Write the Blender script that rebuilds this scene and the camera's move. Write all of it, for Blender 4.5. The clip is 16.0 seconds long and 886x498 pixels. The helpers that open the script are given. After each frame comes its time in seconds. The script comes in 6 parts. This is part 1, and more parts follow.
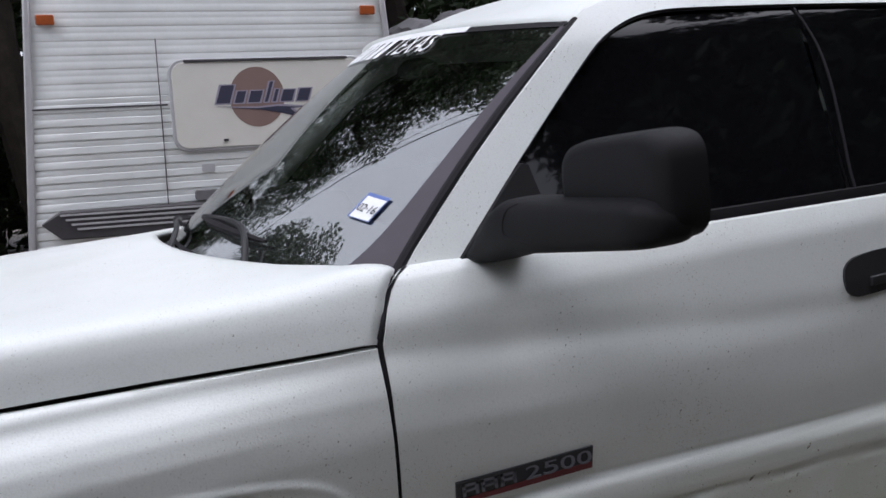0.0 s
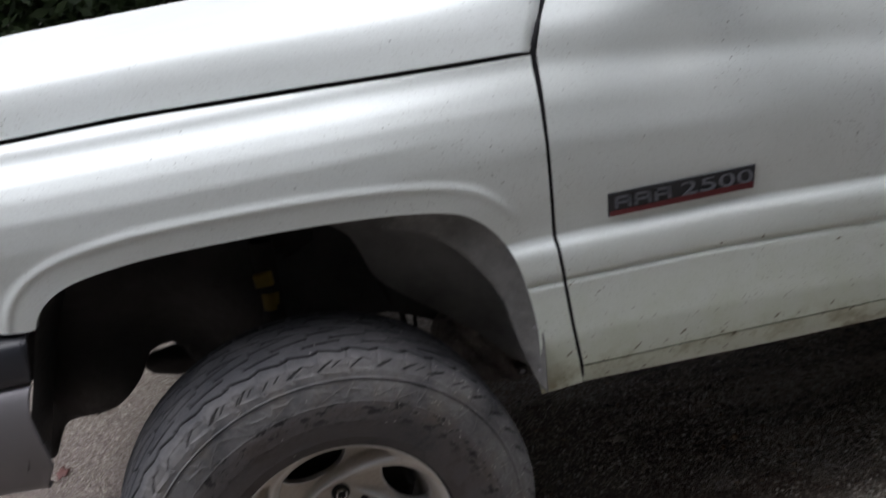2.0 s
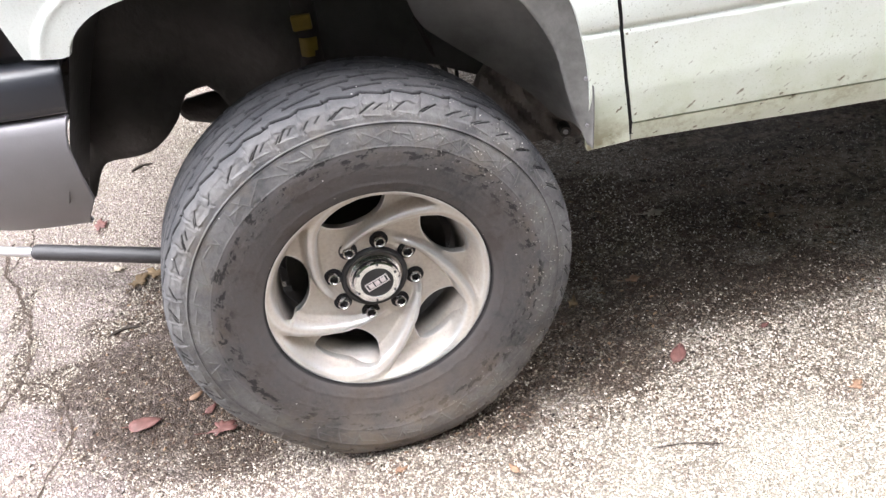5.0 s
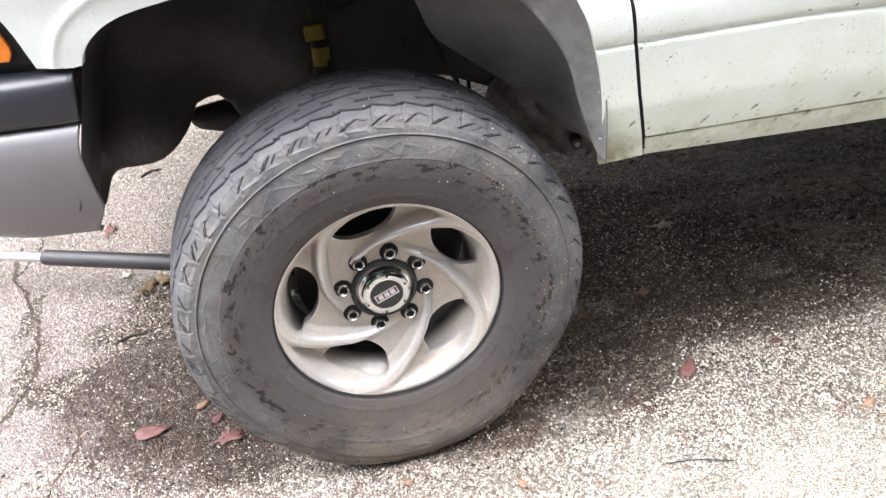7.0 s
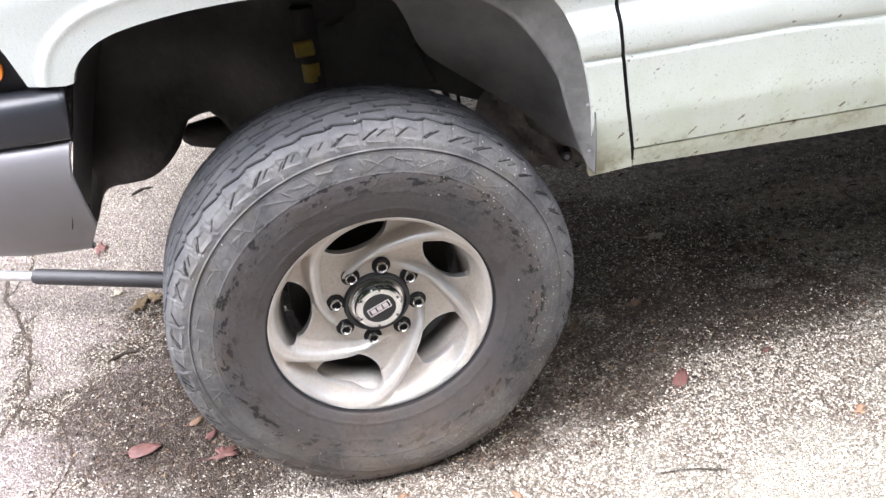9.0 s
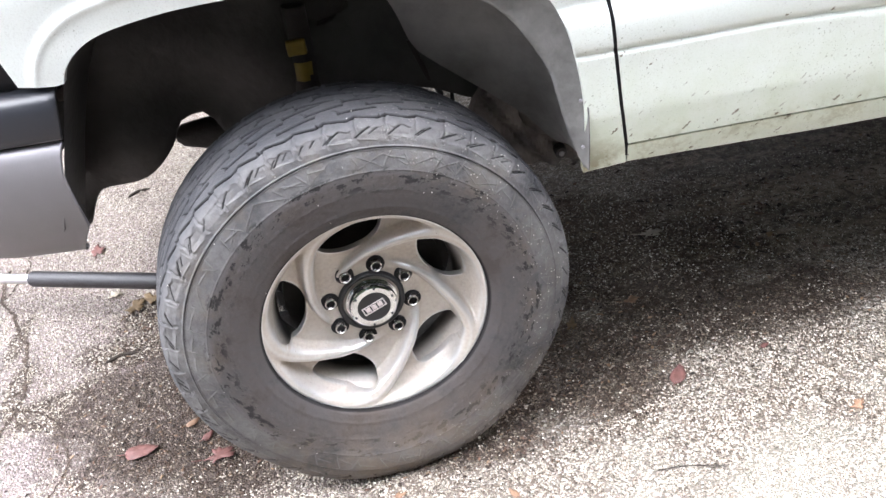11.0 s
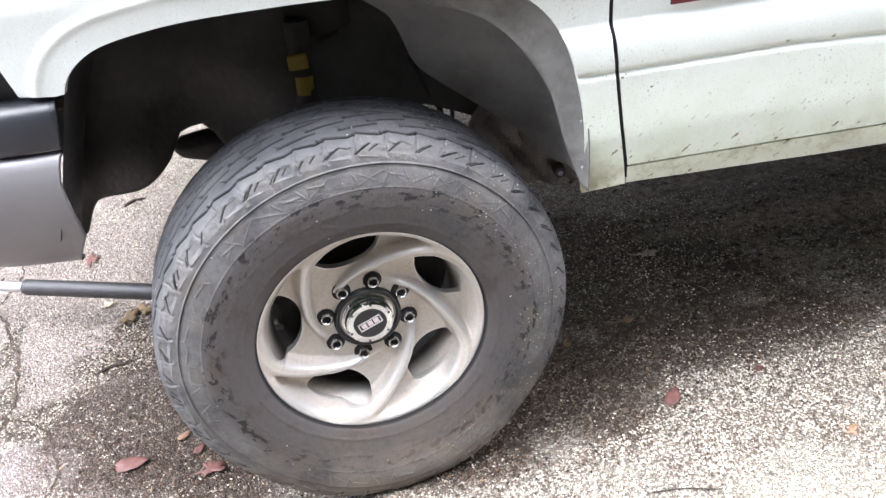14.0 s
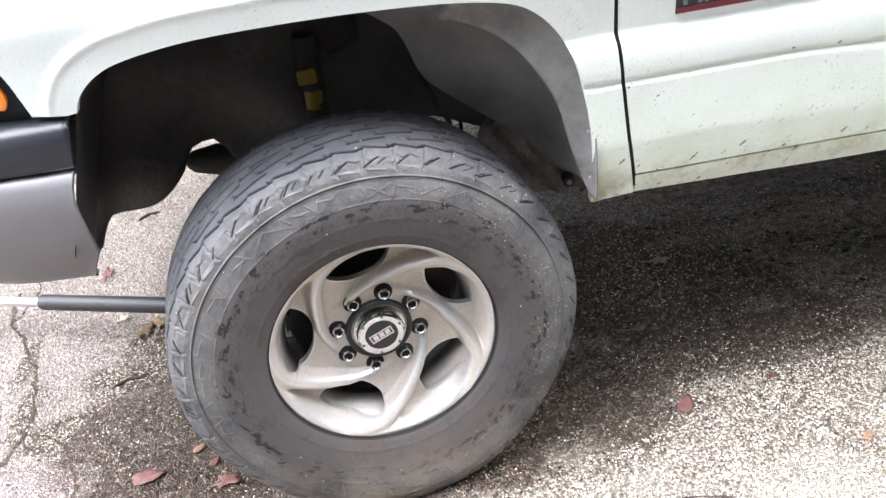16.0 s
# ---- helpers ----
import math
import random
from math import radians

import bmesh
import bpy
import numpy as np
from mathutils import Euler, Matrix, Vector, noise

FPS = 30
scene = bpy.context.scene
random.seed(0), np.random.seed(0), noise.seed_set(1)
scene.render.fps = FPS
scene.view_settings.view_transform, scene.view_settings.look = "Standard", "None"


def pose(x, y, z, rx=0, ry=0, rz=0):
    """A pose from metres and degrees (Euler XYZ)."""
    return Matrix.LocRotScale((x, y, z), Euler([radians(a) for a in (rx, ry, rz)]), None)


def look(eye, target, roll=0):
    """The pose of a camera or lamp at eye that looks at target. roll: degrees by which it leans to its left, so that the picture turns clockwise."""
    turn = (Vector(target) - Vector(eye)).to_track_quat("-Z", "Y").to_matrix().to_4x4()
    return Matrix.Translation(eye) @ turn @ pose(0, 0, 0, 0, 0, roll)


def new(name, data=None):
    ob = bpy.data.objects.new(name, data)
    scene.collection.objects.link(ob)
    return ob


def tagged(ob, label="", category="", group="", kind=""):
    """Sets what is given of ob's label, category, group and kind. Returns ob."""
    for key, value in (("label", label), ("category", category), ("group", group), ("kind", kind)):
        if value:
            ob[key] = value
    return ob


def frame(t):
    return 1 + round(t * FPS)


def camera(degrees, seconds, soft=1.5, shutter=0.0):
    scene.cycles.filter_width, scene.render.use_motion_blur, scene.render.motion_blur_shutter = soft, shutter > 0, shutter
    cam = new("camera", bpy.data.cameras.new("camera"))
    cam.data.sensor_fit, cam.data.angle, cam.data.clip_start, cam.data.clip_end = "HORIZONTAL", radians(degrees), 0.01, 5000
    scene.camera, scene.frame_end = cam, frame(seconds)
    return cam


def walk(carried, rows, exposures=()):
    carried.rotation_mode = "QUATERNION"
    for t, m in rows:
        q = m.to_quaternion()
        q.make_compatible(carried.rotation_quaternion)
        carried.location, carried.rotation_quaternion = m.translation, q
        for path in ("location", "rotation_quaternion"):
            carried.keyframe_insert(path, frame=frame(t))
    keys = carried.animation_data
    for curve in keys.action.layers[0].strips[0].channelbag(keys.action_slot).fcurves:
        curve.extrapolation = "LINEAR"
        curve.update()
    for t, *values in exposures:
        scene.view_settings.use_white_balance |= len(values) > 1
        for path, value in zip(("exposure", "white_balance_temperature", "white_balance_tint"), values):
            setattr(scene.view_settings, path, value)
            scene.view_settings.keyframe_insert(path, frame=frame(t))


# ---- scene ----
cam = camera(52.77, 16.0, shutter=0.4)
PATH = [
    (0.0, pose(0.1299, -1.3729, 1.6463, 79.679, 6.691, -21.190)),
    (0.5, pose(0.1490, -1.3897, 1.6279, 78.653, 6.747, -21.148)),
    (1.0, pose(0.1531, -1.3942, 1.6050, 76.594, 7.215, -19.985)),
    (1.5, pose(0.1433, -1.3841, 1.5766, 72.500, 8.312, -15.868)),
    (2.0, pose(0.1781, -1.4469, 1.5102, 68.089, 9.441, -8.485)),
    (2.5, pose(0.1455, -1.4490, 1.4849, 64.242, 10.142, -6.279)),
    (3.0, pose(0.1220, -1.4576, 1.4458, 59.337, 9.789, -4.874)),
    (3.5, pose(0.1208, -1.4543, 1.4302, 55.852, 9.005, -4.880)),
    (4.0, pose(0.1297, -1.4491, 1.4232, 55.592, 8.266, -6.129)),
    (6.5, pose(0.1306, -1.4227, 1.4189, 55.039, 7.740, -5.409)),
    (7.0, pose(0.1251, -1.4213, 1.4281, 55.782, 7.749, -5.232)),
    (7.5, pose(0.1170, -1.4207, 1.4286, 56.319, 7.387, -5.217)),
    (8.0, pose(0.1172, -1.4229, 1.4265, 56.552, 7.348, -5.350)),
    (8.5, pose(0.1179, -1.4259, 1.4254, 56.465, 7.521, -5.729)),
    (9.0, pose(0.1223, -1.4305, 1.4286, 56.669, 8.030, -6.126)),
    (9.5, pose(0.1300, -1.4310, 1.4244, 56.972, 8.732, -6.293)),
    (12.0, pose(0.1361, -1.4252, 1.4187, 56.519, 7.869, -6.364)),
    (12.5, pose(0.1325, -1.4230, 1.4217, 56.744, 7.401, -6.316)),
    (13.0, pose(0.1309, -1.4226, 1.4278, 56.962, 7.551, -6.612)),
    (13.5, pose(0.1292, -1.4217, 1.4273, 57.351, 7.689, -6.552)),
    (14.0, pose(0.1287, -1.4215, 1.4255, 57.550, 7.340, -6.069)),
    (14.5, pose(0.1283, -1.4260, 1.4263, 57.426, 7.352, -5.840)),
    (15.0, pose(0.1370, -1.4251, 1.4276, 57.483, 8.296, -6.030)),
    (15.5, pose(0.1374, -1.4256, 1.4338, 57.739, 8.338, -5.818)),
    (16.0, pose(0.1399, -1.4267, 1.4346, 58.090, 8.527, -5.662)),
]
EXPO = [(0.0, 0.72, 5950, 18), (1.5, 0.73, 5960, 17), (2.0, 1.15, 6050, 15), (2.25, 1.75, 6200, 12), (2.5, 2.4, 6300, 12), (3.0, 3.05, 6250, 13), (3.5, 3.2, 6200, 14), (6.5, 3.2, 6150, 14), (8.5, 3.22, 6000, 14), (16.0, 3.27, 5920, 13)]
walk(cam, PATH, EXPO)

# ------------------------------------------------------------------ world and light
world = bpy.data.worlds.new("overcast_sky")
scene.world = world
world.use_nodes = True
wn = world.node_tree
sky = wn.nodes.new("ShaderNodeTexSky")
sky.sky_type = "NISHITA"
sky.sun_disc = False
sky.sun_elevation = radians(58)
sky.dust_density = 8.0
sky.sun_rotation = radians(99)
grey = wn.nodes.new("ShaderNodeHueSaturation")
grey.inputs["Saturation"].default_value = 0.2
wn.links.new(sky.outputs[0], grey.inputs["Color"])
deck = wn.nodes.new("ShaderNodeMix")
deck.data_type = "RGBA"
deck.inputs[0].default_value = 0.7
deck.inputs[7].default_value = (4.5, 4.65, 4.75, 1)
wn.links.new(grey.outputs[0], deck.inputs[6])
wn.links.new(deck.outputs[2], wn.nodes["Background"].inputs["Color"])
wn.nodes["Background"].inputs["Strength"].default_value = 0.15
sun_data = bpy.data.lights.new("sun", "SUN")
sun_data.energy, sun_data.angle, sun_data.color = 0.9, radians(40), (1.0, 0.97, 0.92)
sun = new("sun", sun_data)
sun.matrix_world = look((0, 0, 0), (0.62, 0.10, -1.0))

# ------------------------------------------------------------------ materials


def mat(name, color, rough=0.5, metal=0.0, spec=0.5, var=0.0, vscale=8.0, bump=0.0, bscale=80.0, coat=0.0):
    """Principled surface with colour variation at two scales and a fine relief."""
    m = bpy.data.materials.new(name)
    m.use_nodes = True
    n, l = m.node_tree.nodes, m.node_tree.links
    b = n["Principled BSDF"]
    b.inputs["Base Color"].default_value = (*color, 1)
    b.inputs["Roughness"].default_value = rough
    b.inputs["Metallic"].default_value = metal
    b.inputs["Specular IOR Level"].default_value = spec
    b.inputs["Coat Weight"].default_value = coat
    co = n.new("ShaderNodeTexCoord")
    if var:
        a = n.new("ShaderNodeTexNoise")
        a.inputs["Scale"].default_value, a.inputs["Detail"].default_value = vscale, 8
        a.inputs["Roughness"].default_value = 0.65
        l.new(co.outputs["Object"], a.inputs["Vector"])
        r = n.new("ShaderNodeMapRange")
        r.inputs["From Min"].default_value, r.inputs["From Max"].default_value = 0.3, 0.7
        r.inputs["To Min"].default_value, r.inputs["To Max"].default_value = 1 - var, 1 + var * 0.6
        l.new(a.outputs["Fac"], r.inputs["Value"])
        v = n.new("ShaderNodeVectorMath")
        v.operation = "SCALE"
        v.inputs[0].default_value = color
        l.new(r.outputs[0], v.inputs["Scale"])
        l.new(v.outputs[0], b.inputs["Base Color"])
        rr = n.new("ShaderNodeMapRange")
        rr.inputs["To Min"].default_value, rr.inputs["To Max"].default_value = rough * 0.8, min(1, rough * 1.25)
        l.new(a.outputs["Fac"], rr.inputs["Value"])
        l.new(rr.outputs[0], b.inputs["Roughness"])
    if bump:
        a = n.new("ShaderNodeTexNoise")
        a.inputs["Scale"].default_value, a.inputs["Detail"].default_value = bscale, 4
        l.new(co.outputs["Object"], a.inputs["Vector"])
        u = n.new("ShaderNodeBump")
        u.inputs["Strength"].default_value, u.inputs["Distance"].default_value = bump, 0.01
        l.new(a.outputs["Fac"], u.inputs["Height"])
        l.new(u.outputs[0], b.inputs["Normal"])
    return m


def node(m, kind, **props):
    x = m.node_tree.nodes.new("ShaderNode" + kind)
    for k, v in props.items():
        x.inputs[k.replace("_", " ")].default_value = v
    return x


def wire(m, a, b):
    m.node_tree.links.new(a, b)


def ramp(m, value, lo, hi, a=0.0, b=1.0):
    r = node(m, "MapRange", From_Min=lo, From_Max=hi, To_Min=a, To_Max=b)
    wire(m, value, r.inputs["Value"])
    return r.outputs[0]


def mixc(m, fac, a, b):
    """Colour mix: a and b are sockets or colours."""
    x = m.node_tree.nodes.new("ShaderNodeMix")
    x.data_type = "RGBA"
    if isinstance(fac, float):
        x.inputs[0].default_value = fac
    else:
        wire(m, fac, x.inputs[0])
    for sock, v in ((x.inputs[6], a), (x.inputs[7], b)):
        if isinstance(v, tuple):
            sock.default_value = (*v, 1)
        else:
            wire(m, v, sock)
    return x.outputs[2]


def math_node(m, op, a, b=0.0):
    x = m.node_tree.nodes.new("ShaderNodeMath")
    x.operation = op
    for sock, v in zip(x.inputs, (a, b)):
        if isinstance(v, (int, float)):
            sock.default_value = v
        else:
            wire(m, v, sock)
    return x.outputs[0]


def paint_material():
    """White car paint, dusty, with black specks all over and mud splashes low on the rocker."""
    m = mat("white_paint", (0.78, 0.79, 0.78), 0.34, 0, 0.5)
    b = m.node_tree.nodes["Principled BSDF"]
    co = node(m, "TexCoord").outputs["Object"]
    big = node(m, "TexNoise", Scale=2.2, Detail=6.0, Roughness=0.6)
    wire(m, co, big.inputs["Vector"])
    base = mixc(m, ramp(m, big.outputs["Fac"], 0.35, 0.7), (0.785, 0.818, 0.795), (0.705, 0.735, 0.700))
    grain = node(m, "TexNoise", Scale=330.0, Detail=3.0, Roughness=0.6)
    wire(m, co, grain.inputs["Vector"])
    base = mixc(m, ramp(m, grain.outputs["Fac"], 0.50, 0.67, 0.0, 0.22), base, (0.47, 0.475, 0.43))
    # specks: few large, many small, thicker below the moulding
    stretch = node(m, "Mapping")
    stretch.inputs["Scale"].default_value = (0.55, 1, 1.1)
    tip = node(m, "Mapping")
    tip.inputs["Rotation"].default_value = (0, 0.9, 0)
    wire(m, co, tip.inputs["Vector"])
    wire(m, tip.outputs[0], stretch.inputs["Vector"])
    xyz = m.node_tree.nodes.new("ShaderNodeSeparateXYZ")
    wire(m, co, xyz.inputs[0])
    warp = node(m, "TexNoise", Scale=160.0, Detail=2.0)
    wire(m, co, warp.inputs["Vector"])
    for scale, size, low_keep, col in ((125, 0.11, 0.46, (0.22, 0.22, 0.19)), (280, 0.20, 0.34, (0.38, 0.38, 0.34)), (58, 0.055, 0.68, (0.06, 0.05, 0.045))):
        vo = node(m, "TexVoronoi", Scale=float(scale))
        wire(m, stretch.outputs[0], vo.inputs["Vector"])
        sep = m.node_tree.nodes.new("ShaderNodeSeparateColor")
        wire(m, vo.outputs["Color"], sep.inputs[0])
        d = math_node(m, "ADD", vo.outputs["Distance"], ramp(m, warp.outputs["Fac"], 0.3, 0.7, -0.09, 0.09))
        spot = math_node(m, "MULTIPLY", math_node(m, "LESS_THAN", d, size), math_node(m, "GREATER_THAN", sep.outputs[0], ramp(m, xyz.outputs[2], 0.95, 1.08, low_keep, low_keep + 0.62 * (1 - low_keep))))
        patch = node(m, "TexNoise", Scale=5.0, Detail=3.0)
        wire(m, co, patch.inputs["Vector"])
        spot = math_node(m, "MULTIPLY", spot, ramp(m, patch.outputs["Fac"], 0.42, 0.60, 0.08, 0.92))
        base = mixc(m, spot, base, col)
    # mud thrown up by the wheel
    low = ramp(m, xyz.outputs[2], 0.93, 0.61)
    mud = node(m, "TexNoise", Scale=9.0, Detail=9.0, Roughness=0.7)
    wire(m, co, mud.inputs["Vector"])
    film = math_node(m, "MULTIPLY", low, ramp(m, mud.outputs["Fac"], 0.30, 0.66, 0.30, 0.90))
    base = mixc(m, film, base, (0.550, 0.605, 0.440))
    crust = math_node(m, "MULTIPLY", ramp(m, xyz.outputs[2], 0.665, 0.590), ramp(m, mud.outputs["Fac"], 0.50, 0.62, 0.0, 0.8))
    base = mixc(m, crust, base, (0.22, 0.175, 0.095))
    turned = node(m, "Mapping")
    turned.inputs["Rotation"].default_value = (0, 0.72, 0)
    wire(m, co, turned.inputs["Vector"])
    slant = node(m, "Mapping")
    slant.inputs["Scale"].default_value = (0.36, 1.0, 1.5)
    wire(m, turned.outputs[0], slant.inputs["Vector"])
    cut = ramp(m, xyz.outputs[2], 0.86, 0.60, 0.0, 0.62)
    for scale, size, much in ((46.0, 0.135, 0.85), (88.0, 0.115, 0.45)):
        splash = node(m, "TexVoronoi", Scale=scale)
        wire(m, slant.outputs[0], splash.inputs["Vector"])
        sep = m.node_tree.nodes.new("ShaderNodeSeparateColor")
        wire(m, splash.outputs["Color"], sep.inputs[0])
        d = math_node(m, "ADD", splash.outputs["Distance"], ramp(m, warp.outputs["Fac"], 0.3, 0.7, -0.16, 0.16))
        blot = math_node(m, "MULTIPLY", math_node(m, "LESS_THAN", d, size), math_node(m, "LESS_THAN", sep.outputs[1], cut))
        base = mixc(m, math_node(m, "MULTIPLY", blot, much), base, (0.12, 0.09, 0.045))
    wire(m, base, b.inputs["Base Color"])
    wire(m, ramp(m, big.outputs["Fac"], 0.3, 0.7, 0.30, 0.48), b.inputs["Roughness"])
    b.inputs["Coat Weight"].default_value = 0.25
    b.inputs["Coat Roughness"].default_value = 0.25
    fine = node(m, "TexNoise", Scale=260.0, Detail=3.0)
    wire(m, co, fine.inputs["Vector"])
    u = node(m, "Bump", Strength=0.09, Distance=0.004)
    wire(m, fine.outputs["Fac"], u.inputs["Height"])
    wire(m, u.outputs[0], b.inputs["Normal"])
    return m


def ground_material():
    """Worn washed-aggregate paving: pale and brown pebbles in grey mortar, wet dirt and painted shade in patches."""
    m = mat("aggregate_paving", (0.3, 0.28, 0.25), 0.75, 0, 0.22)
    b = m.node_tree.nodes["Principled BSDF"]
    co = node(m, "TexCoord").outputs["Object"]
    wob = node(m, "TexNoise", Scale=95.0, Detail=2.0)
    wire(m, co, wob.inputs["Vector"])
    add = m.node_tree.nodes.new("ShaderNodeMixRGB")
    add.blend_type = "LINEAR_LIGHT"
    add.inputs[0].default_value = 0.006
    wire(m, co, add.inputs[1])
    wire(m, wob.outputs["Color"], add.inputs[2])
    cells = node(m, "TexVoronoi", Scale=140.0)
    wire(m, add.outputs[0], cells.inputs["Vector"])
    edge = node(m, "TexVoronoi", Scale=140.0)
    edge.feature = "DISTANCE_TO_EDGE"
    wire(m, add.outputs[0], edge.inputs["Vector"])
    sep = m.node_tree.nodes.new("ShaderNodeSeparateColor")
    wire(m, cells.outputs["Color"], sep.inputs[0])
    cr = m.node_tree.nodes.new("ShaderNodeValToRGB")
    e = cr.color_ramp.elements
    e[0].position, e[0].color = 0.0, (0.10, 0.085, 0.07, 1)
    e[1].position, e[1].color = 1.0, (0.78, 0.74, 0.66, 1)
    for p, c in ((0.2, (0.25, 0.20, 0.155, 1)), (0.42, (0.43, 0.37, 0.30, 1)), (0.60, (0.57, 0.51, 0.425, 1)), (0.85, (0.68, 0.63, 0.55, 1))):
        k = e.new(p)
        k.color = c
    wire(m, sep.outputs[0], cr.inputs[0])
    stone = cr.outputs[0]
    joint = ramp(m, edge.outputs["Distance"], 0.04, 0.13)
    base = mixc(m, joint, (0.130, 0.108, 0.088), stone)
    patch = node(m, "TexNoise", Scale=1.7, Detail=9.0, Roughness=0.62)
    wire(m, co, patch.inputs["Vector"])
    base = mixc(m, ramp(m, patch.outputs["Fac"], 0.46, 0.70, 0.0, 0.5), base, mixc(m, joint, (0.10, 0.075, 0.055), (0.21, 0.165, 0.125)))
    tone = node(m, "TexNoise", Scale=0.6, Detail=3.0)
    wire(m, co, tone.inputs["Vector"])
    base = mixc(m, ramp(m, tone.outputs["Fac"], 0.35, 0.65, 0.0, 0.35), base, (0.42, 0.35, 0.31))
    # stains: damp leaf mould with painted shade by the tyre and under the truck, pale cement patches, open ground
    # painted brighter
    big = node(m, "TexNoise", Scale=4.5, Detail=8.0, Roughness=0.6)
    wire(m, co, big.inputs["Vector"])

    def stain(cx, cy, rx, ry, soft=0.55):
        mp = node(m, "Mapping")
        mp.inputs["Location"].default_value = (-cx / rx, -cy / ry, 0)
        mp.inputs["Scale"].default_value = (1 / rx, 1 / ry, 0)
        wire(m, co, mp.inputs["Vector"])
        ln = m.node_tree.nodes.new("ShaderNodeVectorMath")
        ln.operation = "LENGTH"
        wire(m, mp.outputs[0], ln.inputs[0])
        d = math_node(m, "ADD", ln.outputs["Value"], ramp(m, big.outputs["Fac"], 0.3, 0.7, -0.55, 0.55))
        return ramp(m, d, 1.0 + soft / 2, 1.0 - soft / 2)

    # damp dirt ahead of the tyre, with shade painted in beside and behind it
    damp_shade = stain(-0.60, 0.28, 0.27, 0.24)
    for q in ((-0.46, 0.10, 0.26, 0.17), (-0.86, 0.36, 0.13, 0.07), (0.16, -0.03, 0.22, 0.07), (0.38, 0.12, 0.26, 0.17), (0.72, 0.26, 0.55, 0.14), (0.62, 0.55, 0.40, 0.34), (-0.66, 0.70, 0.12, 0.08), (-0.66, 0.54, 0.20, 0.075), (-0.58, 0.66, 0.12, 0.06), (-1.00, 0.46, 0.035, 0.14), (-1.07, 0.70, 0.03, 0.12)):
        damp_shade = math_node(m, "MAXIMUM", damp_shade, stain(*q))
    # under the truck: wet leaf mould, with the shade painted into its colour
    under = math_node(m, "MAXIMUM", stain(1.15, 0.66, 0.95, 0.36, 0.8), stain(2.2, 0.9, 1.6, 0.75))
    pale = stain(-0.94, 0.17, 0.13, 0.11, 0.25)
    for q in ((-0.72, -0.06, 0.10, 0.08, 0.25), (-1.35, 0.55, 0.35, 0.30, 0.3), (-1.0, 0.62, 0.22, 0.22, 0.6)):
        pale = math_node(m, "MAXIMUM", pale, stain(*q))
    # open ground painted paler to stand for its brighter light
    base = mixc(m, math_node(m, "MULTIPLY", stain(0.80, -0.62, 0.75, 0.42, 0.7), 0.45), base, (0.70, 0.67, 0.57))
    base = mixc(m, math_node(m, "MULTIPLY", pale, 0.85), base, mixc(m, joint, (0.22, 0.18, 0.155), mixc(m, ramp(m, sep.outputs[1], 0.25, 0.75), (0.50, 0.43, 0.39), (0.84, 0.76, 0.71))))
    base = mixc(m, math_node(m, "MULTIPLY", stain(-1.1, 0.6, 0.85, 1.1, 1.0), 0.46), base, mixc(m, joint, (0.27, 0.19, 0.18), mixc(m, ramp(m, sep.outputs[2], 0.2, 0.8), (0.44, 0.335, 0.335), (0.84, 0.69, 0.71))))
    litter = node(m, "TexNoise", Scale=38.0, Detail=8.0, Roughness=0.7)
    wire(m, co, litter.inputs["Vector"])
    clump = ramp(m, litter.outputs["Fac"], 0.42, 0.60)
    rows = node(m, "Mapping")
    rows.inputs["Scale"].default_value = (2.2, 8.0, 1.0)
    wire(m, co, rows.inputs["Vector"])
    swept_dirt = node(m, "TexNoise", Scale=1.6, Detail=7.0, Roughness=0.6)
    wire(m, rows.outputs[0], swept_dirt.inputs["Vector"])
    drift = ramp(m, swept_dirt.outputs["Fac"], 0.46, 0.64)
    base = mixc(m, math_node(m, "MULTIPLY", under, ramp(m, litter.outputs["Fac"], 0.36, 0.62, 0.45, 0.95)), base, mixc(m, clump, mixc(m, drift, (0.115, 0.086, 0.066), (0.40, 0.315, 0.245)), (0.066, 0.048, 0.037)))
    streaks = math_node(m, "MAXIMUM", stain(1.20, 0.72, 0.50, 0.055, 0.9), stain(0.95, 0.50, 0.45, 0.05, 0.9))
    base = mixc(m, math_node(m, "MULTIPLY", streaks, ramp(m, litter.outputs["Fac"], 0.35, 0.58, 0.9, 0.2)), base, (0.50, 0.40, 0.31))
    base = mixc(m, math_node(m, "MULTIPLY", damp_shade, ramp(m, litter.outputs["Fac"], 0.34, 0.58, 0.62, 0.98)), base, mixc(m, joint, (0.055, 0.040, 0.031), mixc(m, ramp(m, sep.outputs[1], 0.58, 0.88), (0.115, 0.080, 0.058), (0.32, 0.255, 0.195))))
    wire(m, base, b.inputs["Base Color"])
    wire(m, ramp(m, patch.outputs["Fac"], 0.4, 0.65, 0.8, 0.5), b.inputs["Roughness"])
    u = node(m, "Bump", Strength=1.0, Distance=0.011)
    wire(m, ramp(m, edge.outputs["Distance"], 0.0, 0.3), u.inputs["Height"])
    wire(m, u.outputs[0], b.inputs["Normal"])
    return m


